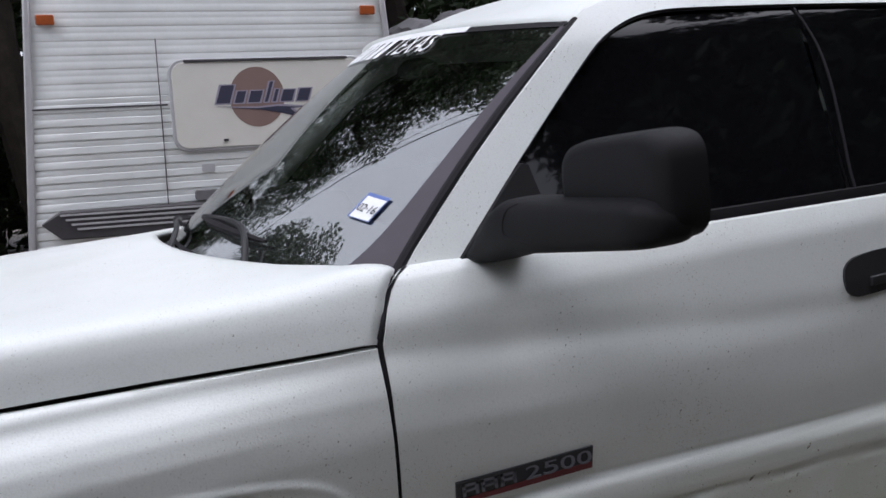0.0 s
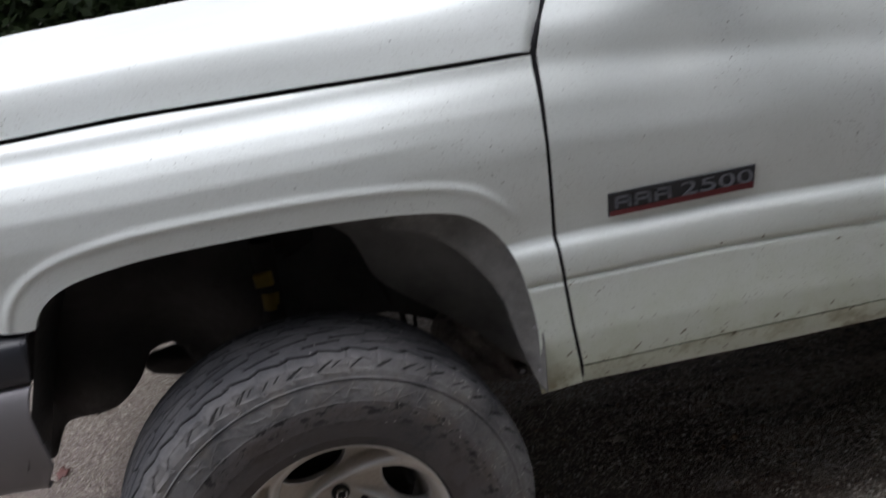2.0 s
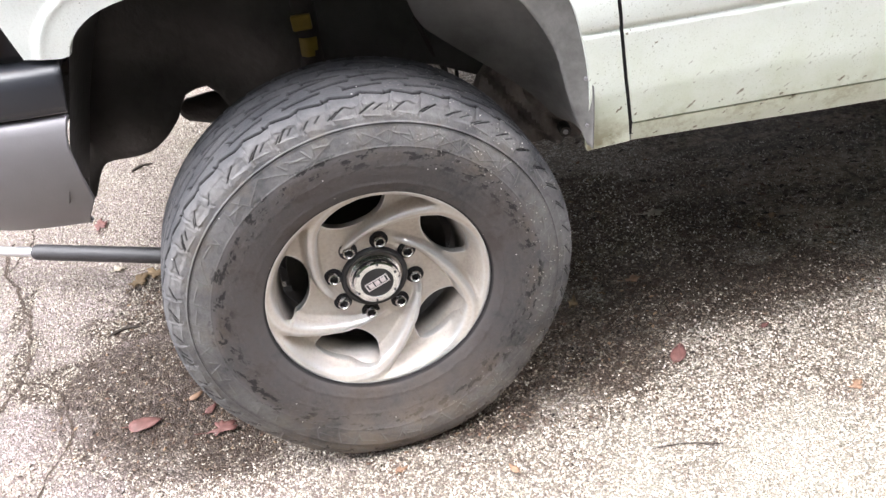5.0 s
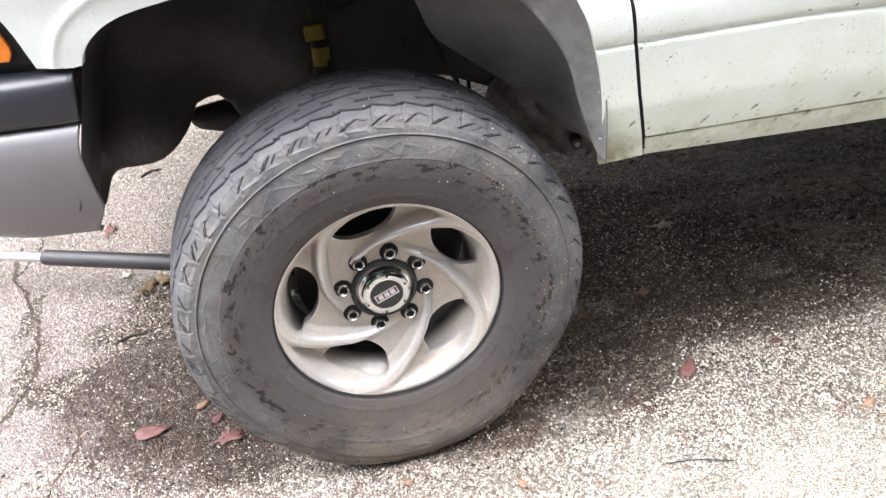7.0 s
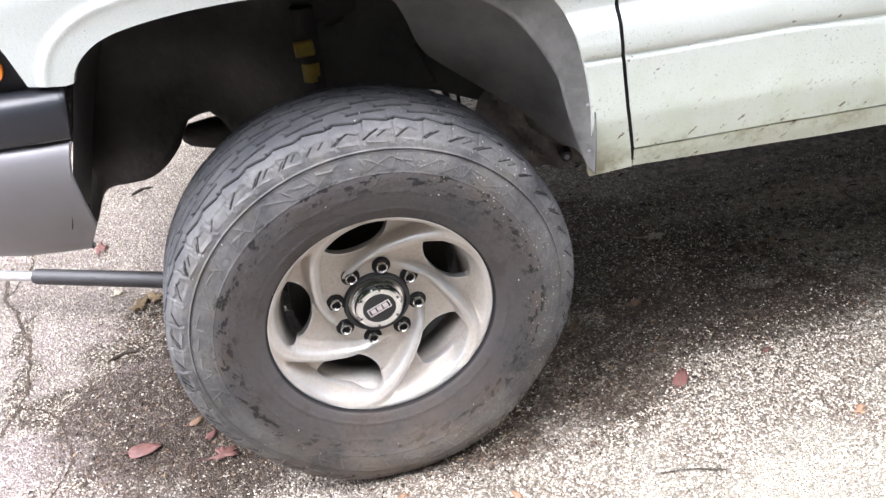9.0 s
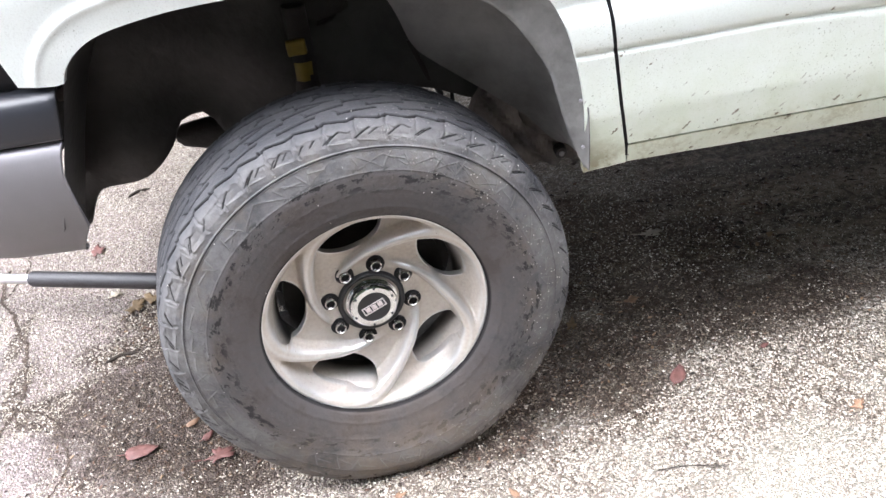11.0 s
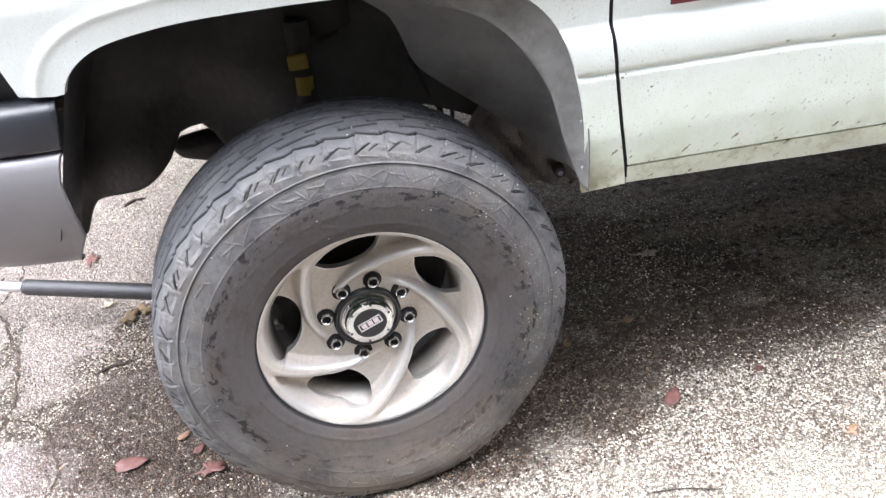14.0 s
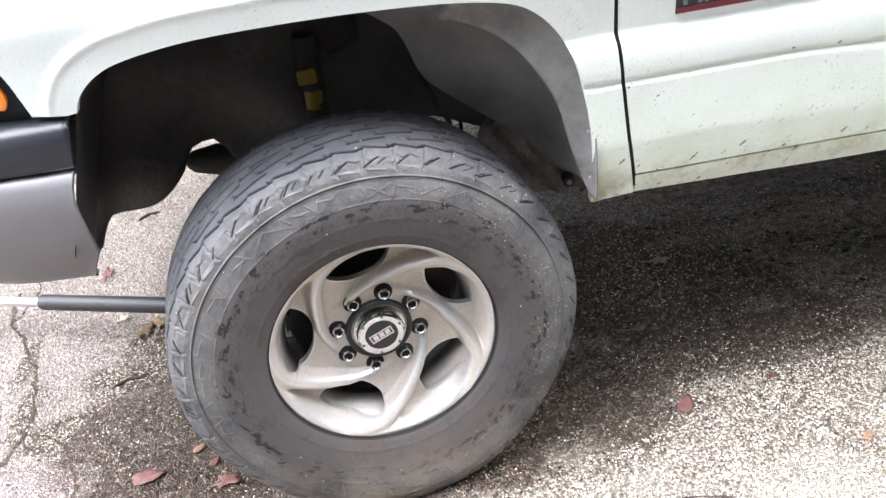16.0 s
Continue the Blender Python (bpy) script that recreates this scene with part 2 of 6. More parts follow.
def rubber_material():
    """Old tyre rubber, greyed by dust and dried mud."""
    m = mat("tyre_rubber", (0.03, 0.03, 0.03), 0.75)
    b = m.node_tree.nodes["Principled BSDF"]
    co = node(m, "TexCoord").outputs["Object"]
    a = node(m, "TexNoise", Scale=7.0, Detail=10.0, Roughness=0.68)
    wire(m, co, a.inputs["Vector"])
    c = node(m, "TexNoise", Scale=90.0, Detail=5.0)
    wire(m, co, c.inputs["Vector"])
    base = mixc(m, ramp(m, a.outputs["Fac"], 0.35, 0.68), (0.044, 0.044, 0.048), (0.190, 0.182, 0.180))
    base = mixc(m, ramp(m, c.outputs["Fac"], 0.52, 0.75, 0.0, 0.45), base, (0.105, 0.098, 0.088))
    # brown film towards the rim, wet blotches on the side wall, grit
    xyz = m.node_tree.nodes.new("ShaderNodeSeparateXYZ")
    wire(m, co, xyz.inputs[0])
    rad = math_node(m, "SQRT", math_node(m, "ADD", math_node(m, "MULTIPLY", xyz.outputs[0], xyz.outputs[0]), math_node(m, "MULTIPLY", xyz.outputs[2], xyz.outputs[2])))
    film = math_node(m, "MULTIPLY", ramp(m, rad, 0.325, 0.305), ramp(m, a.outputs["Fac"], 0.36, 0.60, 0.15, 0.95))
    base = mixc(m, film, base, (0.064, 0.053, 0.050))
    base = mixc(m, ramp(m, rad, 0.388, 0.4015, 0.0, 0.65), base, (0.030, 0.031, 0.036))
    # dried mud in patches over the side wall
    e = node(m, "TexNoise", Scale=15.0, Detail=9.0, Roughness=0.72)
    wire(m, co, e.inputs["Vector"])
    caked = math_node(m, "MULTIPLY", ramp(m, e.outputs["Fac"], 0.49, 0.68, 0.0, 0.6), math_node(m, "MULTIPLY", ramp(m, rad, 0.285, 0.310), ramp(m, rad, 0.392, 0.365)))
    base = mixc(m, caked, base, (0.125, 0.105, 0.082))
    turn = math_node(m, "ARCTAN2", xyz.outputs[2], xyz.outputs[0])
    polar = m.node_tree.nodes.new("ShaderNodeCombineXYZ")
    wire(m, math_node(m, "ADD", math_node(m, "MULTIPLY", turn, 0.42), math_node(m, "MULTIPLY", rad, 0.9)), polar.inputs[0])
    wire(m, math_node(m, "MULTIPLY", rad, 2.4), polar.inputs[1])
    blot = node(m, "TexNoise", Scale=24.0, Detail=8.0, Roughness=0.68)
    wire(m, polar.outputs[0], blot.inputs["Vector"])
    streak = node(m, "TexNoise", Scale=60.0, Detail=6.0, Roughness=0.7)
    wire(m, polar.outputs[0], streak.inputs["Vector"])
    base = mixc(m, math_node(m, "MULTIPLY", ramp(m, streak.outputs["Fac"], 0.52, 0.68, 0.0, 0.4), math_node(m, "MULTIPLY", ramp(m, rad, 0.255, 0.29), ramp(m, rad, 0.36, 0.345))), base, (0.140, 0.131, 0.121))
    wet = math_node(m, "MULTIPLY", ramp(m, blot.outputs["Fac"], 0.545, 0.57), math_node(m, "MULTIPLY", ramp(m, rad, 0.272, 0.296), ramp(m, rad, 0.330, 0.318)))
    base = mixc(m, math_node(m, "MULTIPLY", wet, 0.85), base, (0.016, 0.015, 0.016))
    # brown splash low down; wet grit behind the contact patch, its glints painted pale
    splash = math_node(m, "MULTIPLY", ramp(m, xyz.outputs[2], -0.16, -0.36, 0.0, 0.75), ramp(m, e.outputs["Fac"], 0.36, 0.60, 0.25, 1.0))
    base = mixc(m, splash, base, (0.150, 0.118, 0.090))
    fling = math_node(m, "MULTIPLY", ramp(m, xyz.outputs[0], 0.02, 0.26), math_node(m, "MULTIPLY", ramp(m, rad, 0.285, 0.315), ramp(m, e.outputs["Fac"], 0.44, 0.60)))
    drops = node(m, "TexVoronoi", Scale=165.0)
    wire(m, co, drops.inputs["Vector"])
    ds = m.node_tree.nodes.new("ShaderNodeSeparateColor")
    wire(m, drops.outputs["Color"], ds.inputs[0])
    drop_glint = math_node(m, "MULTIPLY", math_node(m, "LESS_THAN", drops.outputs["Distance"], 0.24), math_node(m, "GREATER_THAN", ds.outputs[0], 0.62))
    base = mixc(m, math_node(m, "MULTIPLY", math_node(m, "MULTIPLY", drop_glint, fling), 0.85), base, (0.46, 0.43, 0.40))
    grit = node(m, "TexVoronoi", Scale=70.0)
    wire(m, co, grit.inputs["Vector"])
    gs = m.node_tree.nodes.new("ShaderNodeSeparateColor")
    wire(m, grit.outputs["Color"], gs.inputs[0])
    base = mixc(m, math_node(m, "MULTIPLY", math_node(m, "LESS_THAN", grit.outputs["Distance"], 0.08), math_node(m, "GREATER_THAN", gs.outputs[0], 0.91)), base, (0.62, 0.60, 0.56))
    # scuffs are worn pale; shade in the grooves is painted black
    for name, much, col in (("scuff", 0.42, (0.170, 0.164, 0.156)), ("groove_shade", 0.92, (0.009, 0.009, 0.010))):
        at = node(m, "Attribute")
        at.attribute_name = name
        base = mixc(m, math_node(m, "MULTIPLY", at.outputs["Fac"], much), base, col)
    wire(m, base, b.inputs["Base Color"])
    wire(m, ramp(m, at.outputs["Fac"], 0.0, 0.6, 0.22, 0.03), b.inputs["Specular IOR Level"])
    wire(m, ramp(m, a.outputs["Fac"], 0.3, 0.7, 0.6, 0.85), b.inputs["Roughness"])
    u = node(m, "Bump", Strength=0.6, Distance=0.004)
    wire(m, c.outputs["Fac"], u.inputs["Height"])
    wire(m, u.outputs[0], b.inputs["Normal"])
    return m


def alloy_material():
    """Silver lacquered alloy: wiped bright on the crests, cream road dust elsewhere, a few brown specks."""
    m = mat("dusty_alloy", (0.6, 0.6, 0.6), 0.4)
    b = m.node_tree.nodes["Principled BSDF"]
    co = node(m, "TexCoord").outputs["Object"]
    a = node(m, "TexNoise", Scale=11.0, Detail=8.0, Roughness=0.65)
    wire(m, co, a.inputs["Vector"])
    c = node(m, "TexNoise", Scale=150.0, Detail=4.0)
    wire(m, co, c.inputs["Vector"])
    crest = ramp(m, node(m, "NewGeometry").outputs["Pointiness"], 0.500, 0.535)
    worn = math_node(m, "ADD", math_node(m, "MULTIPLY", crest, 0.75), ramp(m, a.outputs["Fac"], 0.42, 0.72, 0.0, 0.5))
    dust = mixc(m, ramp(m, c.outputs["Fac"], 0.35, 0.7), (0.50, 0.445, 0.385), (0.43, 0.378, 0.325))
    base = mixc(m, worn, dust, (0.58, 0.58, 0.58))
    # shade inside the barrel painted on, darker with depth
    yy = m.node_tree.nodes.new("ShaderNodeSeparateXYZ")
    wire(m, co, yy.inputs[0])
    barrel_shade = math_node(m, "MULTIPLY", ramp(m, yy.outputs[1], 0.016, 0.045), ramp(m, a.outputs["Fac"], 0.30, 0.60, 0.75, 1.0))
    base = mixc(m, barrel_shade, base, (0.035, 0.031, 0.028))
    worn = math_node(m, "MULTIPLY", worn, ramp(m, barrel_shade, 0.0, 0.5, 1.0, 0.0))
    sp = node(m, "TexVoronoi", Scale=190.0)
    wire(m, co, sp.inputs["Vector"])
    ss = m.node_tree.nodes.new("ShaderNodeSeparateColor")
    wire(m, sp.outputs["Color"], ss.inputs[0])
    spot = math_node(m, "MULTIPLY", math_node(m, "LESS_THAN", sp.outputs["Distance"], 0.16), math_node(m, "GREATER_THAN", ss.outputs[0], 0.93))
    base = mixc(m, math_node(m, "MULTIPLY", spot, 0.5), base, (0.16, 0.12, 0.09))
    wire(m, base, b.inputs["Base Color"])
    wire(m, ramp(m, worn, 0.0, 0.8, 0.15, 0.75), b.inputs["Metallic"])
    wire(m, ramp(m, worn, 0.0, 0.8, 0.58, 0.30), b.inputs["Roughness"])
    u = node(m, "Bump", Strength=0.05, Distance=0.003)
    wire(m, c.outputs["Fac"], u.inputs["Height"])
    wire(m, u.outputs[0], b.inputs["Normal"])
    return m


def glass_material(name, tint, rough=0.0):
    m = mat(name, tint, rough)
    b = m.node_tree.nodes["Principled BSDF"]
    b.inputs["Transmission Weight"].default_value = 1.0
    b.inputs["IOR"].default_value = 3.3
    return m


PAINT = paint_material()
GROUND = ground_material()
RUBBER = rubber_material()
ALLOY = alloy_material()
MUDDY = mat("muddy_brown_steel", (0.160, 0.138, 0.126), 0.85, 0, 0.3, 0.6, 14, 1.0, 35)
CHROME = mat("chrome", (0.70, 0.70, 0.71), 0.09, 1.0, 0.5, 0.15, 25)
NUT = mat("dull_chrome_nut", (0.50, 0.48, 0.46), 0.25, 0.85, 0.5, 0.2, 60)
BLACK = mat("black_plastic", (0.018, 0.018, 0.02), 0.5, 0, 0.5, 0.25, 12, 0.10, 400)
MIRROR_SHELL = mat("grained_black_plastic", (0.010, 0.010, 0.011), 0.62, 0, 0.16, 0.15, 6, 0.25, 900)
LINER_DUSTY = mat("dusty_liner_plastic", (0.190, 0.185, 0.178), 0.7, 0, 0.4, 0.5, 10, 0.5, 40)
LINER_DARK = mat("oily_black_plastic", (0.055, 0.052, 0.050), 0.6, 0, 0.4, 0.5, 9, 0.35, 50)
LINER = mat("arch_liner_plastic", (0.155, 0.148, 0.142), 0.65, 0, 0.4, 0.45, 7, 0.25, 60)
GREASE = mat("greasy_steel", (0.028, 0.024, 0.022), 0.7, 0, 0.4, 0.5, 12, 0.6, 40)
BUMPER_GREY = mat("grey_bumper_paint", (0.20, 0.19, 0.20), 0.42, 0.1, 0.5, 0.12, 4, 0.05, 250)
BUMPER_BLACK = mat("black_bumper_pad", (0.020, 0.021, 0.026), 0.36, 0, 0.5, 0.15, 6, 0.05, 250)
AMBER = mat("amber_lens", (0.85, 0.22, 0.01), 0.18, 0, 0.5, 0.18, 60, 0.3, 120, 0.5)
LENS_CLEAR = mat("clear_lens", (0.6, 0.6, 0.58), 0.1, 0.0, 0.6, 0.1, 50, 0.2, 150, 0.5)
YELLOW = mat("yellow_damper_paint", (0.24, 0.165, 0.02), 0.5, 0, 0.5, 0.35, 20)
TINT = mat("tinted_glass", (0.004, 0.004, 0.005), 0.03, 0, 0.36, 0, 1)
SCREEN = glass_material("windscreen_glass", (0.55, 0.60, 0.57))
FRIT = mat("grey_pillar_trim", (0.070, 0.061, 0.072), 0.55, 0, 0.3, 0.15, 9)
SEAL = mat("rubber_seal", (0.014, 0.013, 0.015), 0.65, 0, 0.2, 0.2, 30)
DASH = mat("dashboard_plastic", (0.17, 0.165, 0.17), 0.6, 0, 0.4, 0.2, 15, 0.2, 300)
CLOTH = mat("grey_seat_cloth", (0.12, 0.12, 0.125), 0.9, 0, 0.3, 0.2, 30, 0.3, 300)
WHITE_PRINT = mat("white_print", (0.80, 0.81, 0.82), 0.5, 0, 0.5, 0.05, 30)
BLUE_PRINT = mat("blue_print", (0.10, 0.16, 0.40), 0.5, 0, 0.5, 0.1, 30)
DARK_PRINT = mat("dark_print", (0.03, 0.03, 0.035), 0.5, 0, 0.5, 0.1, 30)
BADGE_BACK = mat("dark_badge_plate", (0.022, 0.024, 0.030), 0.35, 0.2, 0.5, 0.2, 60)
BADGE_RED = mat("red_badge_strip", (0.16, 0.012, 0.02), 0.35, 0, 0.5, 0.2, 60)
CAP_SILVER = mat("pale_cap_marks", (0.72, 0.66, 0.66), 0.35, 0.3, 0.5, 0.15, 60)
BADGE_SILVER = mat("silver_badge_letters", (0.20, 0.21, 0.24), 0.35, 0.6, 0.5, 0.15, 60)
STEEL = mat("zinc_plated_steel", (0.66, 0.66, 0.68), 0.32, 0.9, 0.5, 0.1, 30, 0.05, 200)
GRIP = mat("black_rubber_grip", (0.030, 0.027, 0.029), 0.38, 0, 0.4, 0.2, 20, 0.2, 300)
TRAILER_WHITE = mat("ribbed_white_aluminium", (0.79, 0.80, 0.78), 0.45, 0, 0.5, 0.10, 2.5, 0.08, 30)
HATCH_CREAM = mat("cream_hatch_skin", (0.76, 0.735, 0.665), 0.4, 0, 0.5, 0.06, 3)
TRAILER_TRIM = mat("grey_trailer_trim", (0.52, 0.51, 0.52), 0.4, 0.2, 0.5, 0.12, 8)
TRAILER_DARK = mat("dark_grey_storage_box", (0.06, 0.055, 0.058), 0.5, 0, 0.5, 0.2, 9)
LOGO_BROWN = mat("brown_print", (0.26, 0.17, 0.145), 0.5, 0, 0.5, 0.08, 9)
LOGO_NAVY = mat("navy_print", (0.045, 0.045, 0.08), 0.5, 0, 0.5, 0.08, 9)
LOGO_SHADE = mat("mauve_print", (0.34, 0.31, 0.38), 0.5, 0, 0.5, 0.08, 9)
MARKER_ORANGE = mat("orange_marker_lens", (0.40, 0.09, 0.02), 0.3, 0, 0.5, 0.15, 40)
TARP = mat("brown_tarpaulin", (0.10, 0.075, 0.06), 0.7, 0, 0.4, 0.35, 5, 0.3, 20)
BARK = mat("oak_bark", (0.055, 0.045, 0.037), 0.9, 0, 0.3, 0.4, 6, 0.8, 25)
FOLIAGE = mat("green_leaves", (0.035, 0.058, 0.018), 0.5, 0, 0.4, 0.45, 1.5)
LEAF_RED = mat("fallen_leaf_red", (0.150, 0.068, 0.058), 0.6, 0, 0.4, 0.3, 60)
LEAF_ORANGE = mat("fallen_leaf_orange", (0.25, 0.15, 0.095), 0.6, 0, 0.4, 0.3, 60)
LEAF_BROWN = mat("fallen_leaf_brown", (0.17, 0.115, 0.06), 0.7, 0, 0.4, 0.35, 60)
LEAF_PALE = mat("fallen_leaf_pale", (0.36, 0.31, 0.24), 0.7, 0, 0.4, 0.3, 60)
SOIL = mat("dark_soil", (0.07, 0.05, 0.038), 0.9, 0, 0.3, 0.5, 40, 0.8, 120)


def pebble_material():
    m = mat("pebbles", (0.42, 0.37, 0.31), 0.6, 0, 0.3)
    b = m.node_tree.nodes["Principled BSDF"]
    geo = node(m, "NewGeometry")
    cr = m.node_tree.nodes.new("ShaderNodeValToRGB")
    e = cr.color_ramp.elements
    e[0].position, e[0].color = 0.0, (0.10, 0.082, 0.064, 1)
    e[1].position, e[1].color = 1.0, (0.74, 0.70, 0.61, 1)
    for p, c in ((0.22, (0.20, 0.155, 0.12, 1)), (0.5, (0.47, 0.41, 0.33, 1)), (0.8, (0.62, 0.57, 0.49, 1))):
        k = e.new(p)
        k.color = c
    wire(m, geo.outputs["Random Per Island"], cr.inputs[0])
    wire(m, cr.outputs[0], b.inputs["Base Color"])
    return m


PEBBLE = pebble_material()


def litter_material():
    m = mat("leaf_crumbs", (0.06, 0.04, 0.03), 0.8)
    cr = m.node_tree.nodes.new("ShaderNodeValToRGB")
    e = cr.color_ramp.elements
    e[0].position, e[0].color = 0.0, (0.022, 0.016, 0.012, 1)
    e[1].position, e[1].color = 1.0, (0.30, 0.20, 0.12, 1)
    for p, c in ((0.5, (0.050, 0.034, 0.025, 1)), (0.85, (0.13, 0.075, 0.050, 1))):
        e.new(p).color = c
    wire(m, node(m, "NewGeometry").outputs["Random Per Island"], cr.inputs[0])
    wire(m, cr.outputs[0], m.node_tree.nodes["Principled BSDF"].inputs["Base Color"])
    return m


LITTER = litter_material()

# ------------------------------------------------------------------ mesh helpers
ROOTS = {}


def put(ob, parent):
    """Parent ob, keeping it where it stands; all roots and parts know their own place in the world."""
    ob.parent = parent
    ob.matrix_parent_inverse = ROOTS.get(parent.name, parent.matrix_basis.copy()).inverted()
    return ob


def empty(name, loc, label, category, group="", kind=""):
    ob = new(name)
    ob.matrix_basis = pose(*loc)
    ROOTS[ob.name] = ob.matrix_basis.copy()
    return tagged(ob, label, category, group, kind)


def finish(name, me, material, parent=None, label="", m=None, smooth=True, bevel=0.0, solid=0.0, limit=35):
    for mm in (material if isinstance(material, (list, tuple)) else [material]):
        me.materials.append(mm)
    if smooth:
        me.polygons.foreach_set("use_smooth", [True] * len(me.polygons))
    ob = new(name, me)
    if m is not None:
        ob.matrix_basis = m
    if solid:
        s = ob.modifiers.new("solid", "SOLIDIFY")
        s.thickness, s.offset = solid, -1
    if bevel:
        b = ob.modifiers.new("bevel", "BEVEL")
        b.width, b.segments, b.limit_method, b.angle_limit = bevel, 2, "ANGLE", radians(limit)
        b.harden_normals = False
    if smooth:
        me.set_sharp_from_angle(angle=radians(limit))
    if label:
        ob["label"] = label
    if parent is not None:
        put(ob, parent)
        if parent.parent is not None:
            # parts of parts: the parent's own pose counts from the world
            ob.matrix_parent_inverse = WORLD[parent.name].inverted()
    WORLD[ob.name] = ob.matrix_basis.copy()
    return ob


WORLD = {}


def part(name, bm, material, parent, label="", m=None, **k):
    me = bpy.data.meshes.new(name)
    bmesh.ops.recalc_face_normals(bm, faces=bm.faces)
    bm.to_mesh(me)
    bm.free()
    return finish(name, me, material, parent, label, m, **k)


def thing(name, bm, material, label, category, group="", kind="", m=None, **k):
    ob = part(name, bm, material, None, label, m, **k)
    return tagged(ob, label, category, group, kind)


def mesh_of(name, verts, faces):
    me = bpy.data.meshes.new(name)
    me.from_pydata([tuple(map(float, v)) for v in verts], [], faces)
    me.validate()
    return me


def add_box(bm, lo, hi, m=None):
    r = bmesh.ops.create_cube(bm, size=1.0)
    c = [(a + b) / 2 for a, b in zip(lo, hi)]
    s = [b - a for a, b in zip(lo, hi)]
    for v in r["verts"]:
        v.co = Vector((c[0] + v.co.x * s[0], c[1] + v.co.y * s[1], c[2] + v.co.z * s[2]))
    if m is not None:
        bmesh.ops.transform(bm, matrix=m, verts=r["verts"])
    return r["verts"]


def box(lo, hi, m=None):
    bm = bmesh.new()
    add_box(bm, lo, hi, m)
    return bm


def add_tube(bm, path, radii, sides=12, cap=True):
    """A tube along points, with one radius a point."""
    rings = []
    pts = [Vector(p) for p in path]
    if isinstance(radii, (int, float)):
        radii = [radii] * len(pts)
    for i, p in enumerate(pts):
        d = (pts[min(i + 1, len(pts) - 1)] - pts[max(i - 1, 0)]).normalized()
        a = d.orthogonal().normalized() if i == 0 else (a - d * a.dot(d)).normalized()
        b = d.cross(a)
        rings.append([bm.verts.new(p + (a * math.cos(t) + b * math.sin(t)) * radii[i]) for t in np.linspace(0, 2 * math.pi, sides, endpoint=False)])
    for r, q in zip(rings, rings[1:]):
        for i in range(sides):
            bm.faces.new((r[i], r[(i + 1) % sides], q[(i + 1) % sides], q[i]))
    if cap:
        bm.faces.new(rings[0][::-1])
        bm.faces.new(rings[-1])
    return rings


def tube(path, radii, sides=12):
    bm = bmesh.new()
    add_tube(bm, path, radii, sides)
    return bm


def spline(points, steps=8, closed=False):
    """Catmull-Rom through points."""
    p = [np.array(q, float) for q in points]
    n = len(p)
    out = []
    for i in range(n if closed else n - 1):
        if closed:
            a, b, c, d = p[i - 1], p[i], p[(i + 1) % n], p[(i + 2) % n]
        else:
            a, b, c, d = p[max(i - 1, 0)], p[i], p[i + 1], p[min(i + 2, n - 1)]
        for t in np.linspace(0, 1, steps, endpoint=False):
            out.append(0.5 * (2 * b + (c - a) * t + (2 * a - 5 * b + 4 * c - d) * t * t + (3 * b - a - 3 * c + d) * t ** 3))
    if not closed:
        out.append(p[-1])
    return out


def distance(px, pz, poly):
    """Signed distance (inside positive) to a closed polygon, and the nearest point on it."""
    poly = np.array(poly, float)
    best = np.full(px.shape, 1e9)
    nx, nz = px.copy(), pz.copy()
    inside = np.zeros(px.shape, bool)
    for a, b in zip(poly, np.roll(poly, -1, axis=0)):
        d = b - a
        L = d @ d
        if L < 1e-14:
            continue
        t = np.clip(((px - a[0]) * d[0] + (pz - a[1]) * d[1]) / L, 0, 1)
        qx, qz = a[0] + t * d[0], a[1] + t * d[1]
        dist = np.hypot(px - qx, pz - qz)
        k = dist < best
        best[k], nx[k], nz[k] = dist[k], qx[k], qz[k]
        cross = ((a[1] > pz) != (b[1] > pz)) & (px < d[0] * (pz - a[1]) / (d[1] if d[1] else 1e-12) + a[0])
        inside ^= cross
    return np.where(inside, best, -best), nx, nz


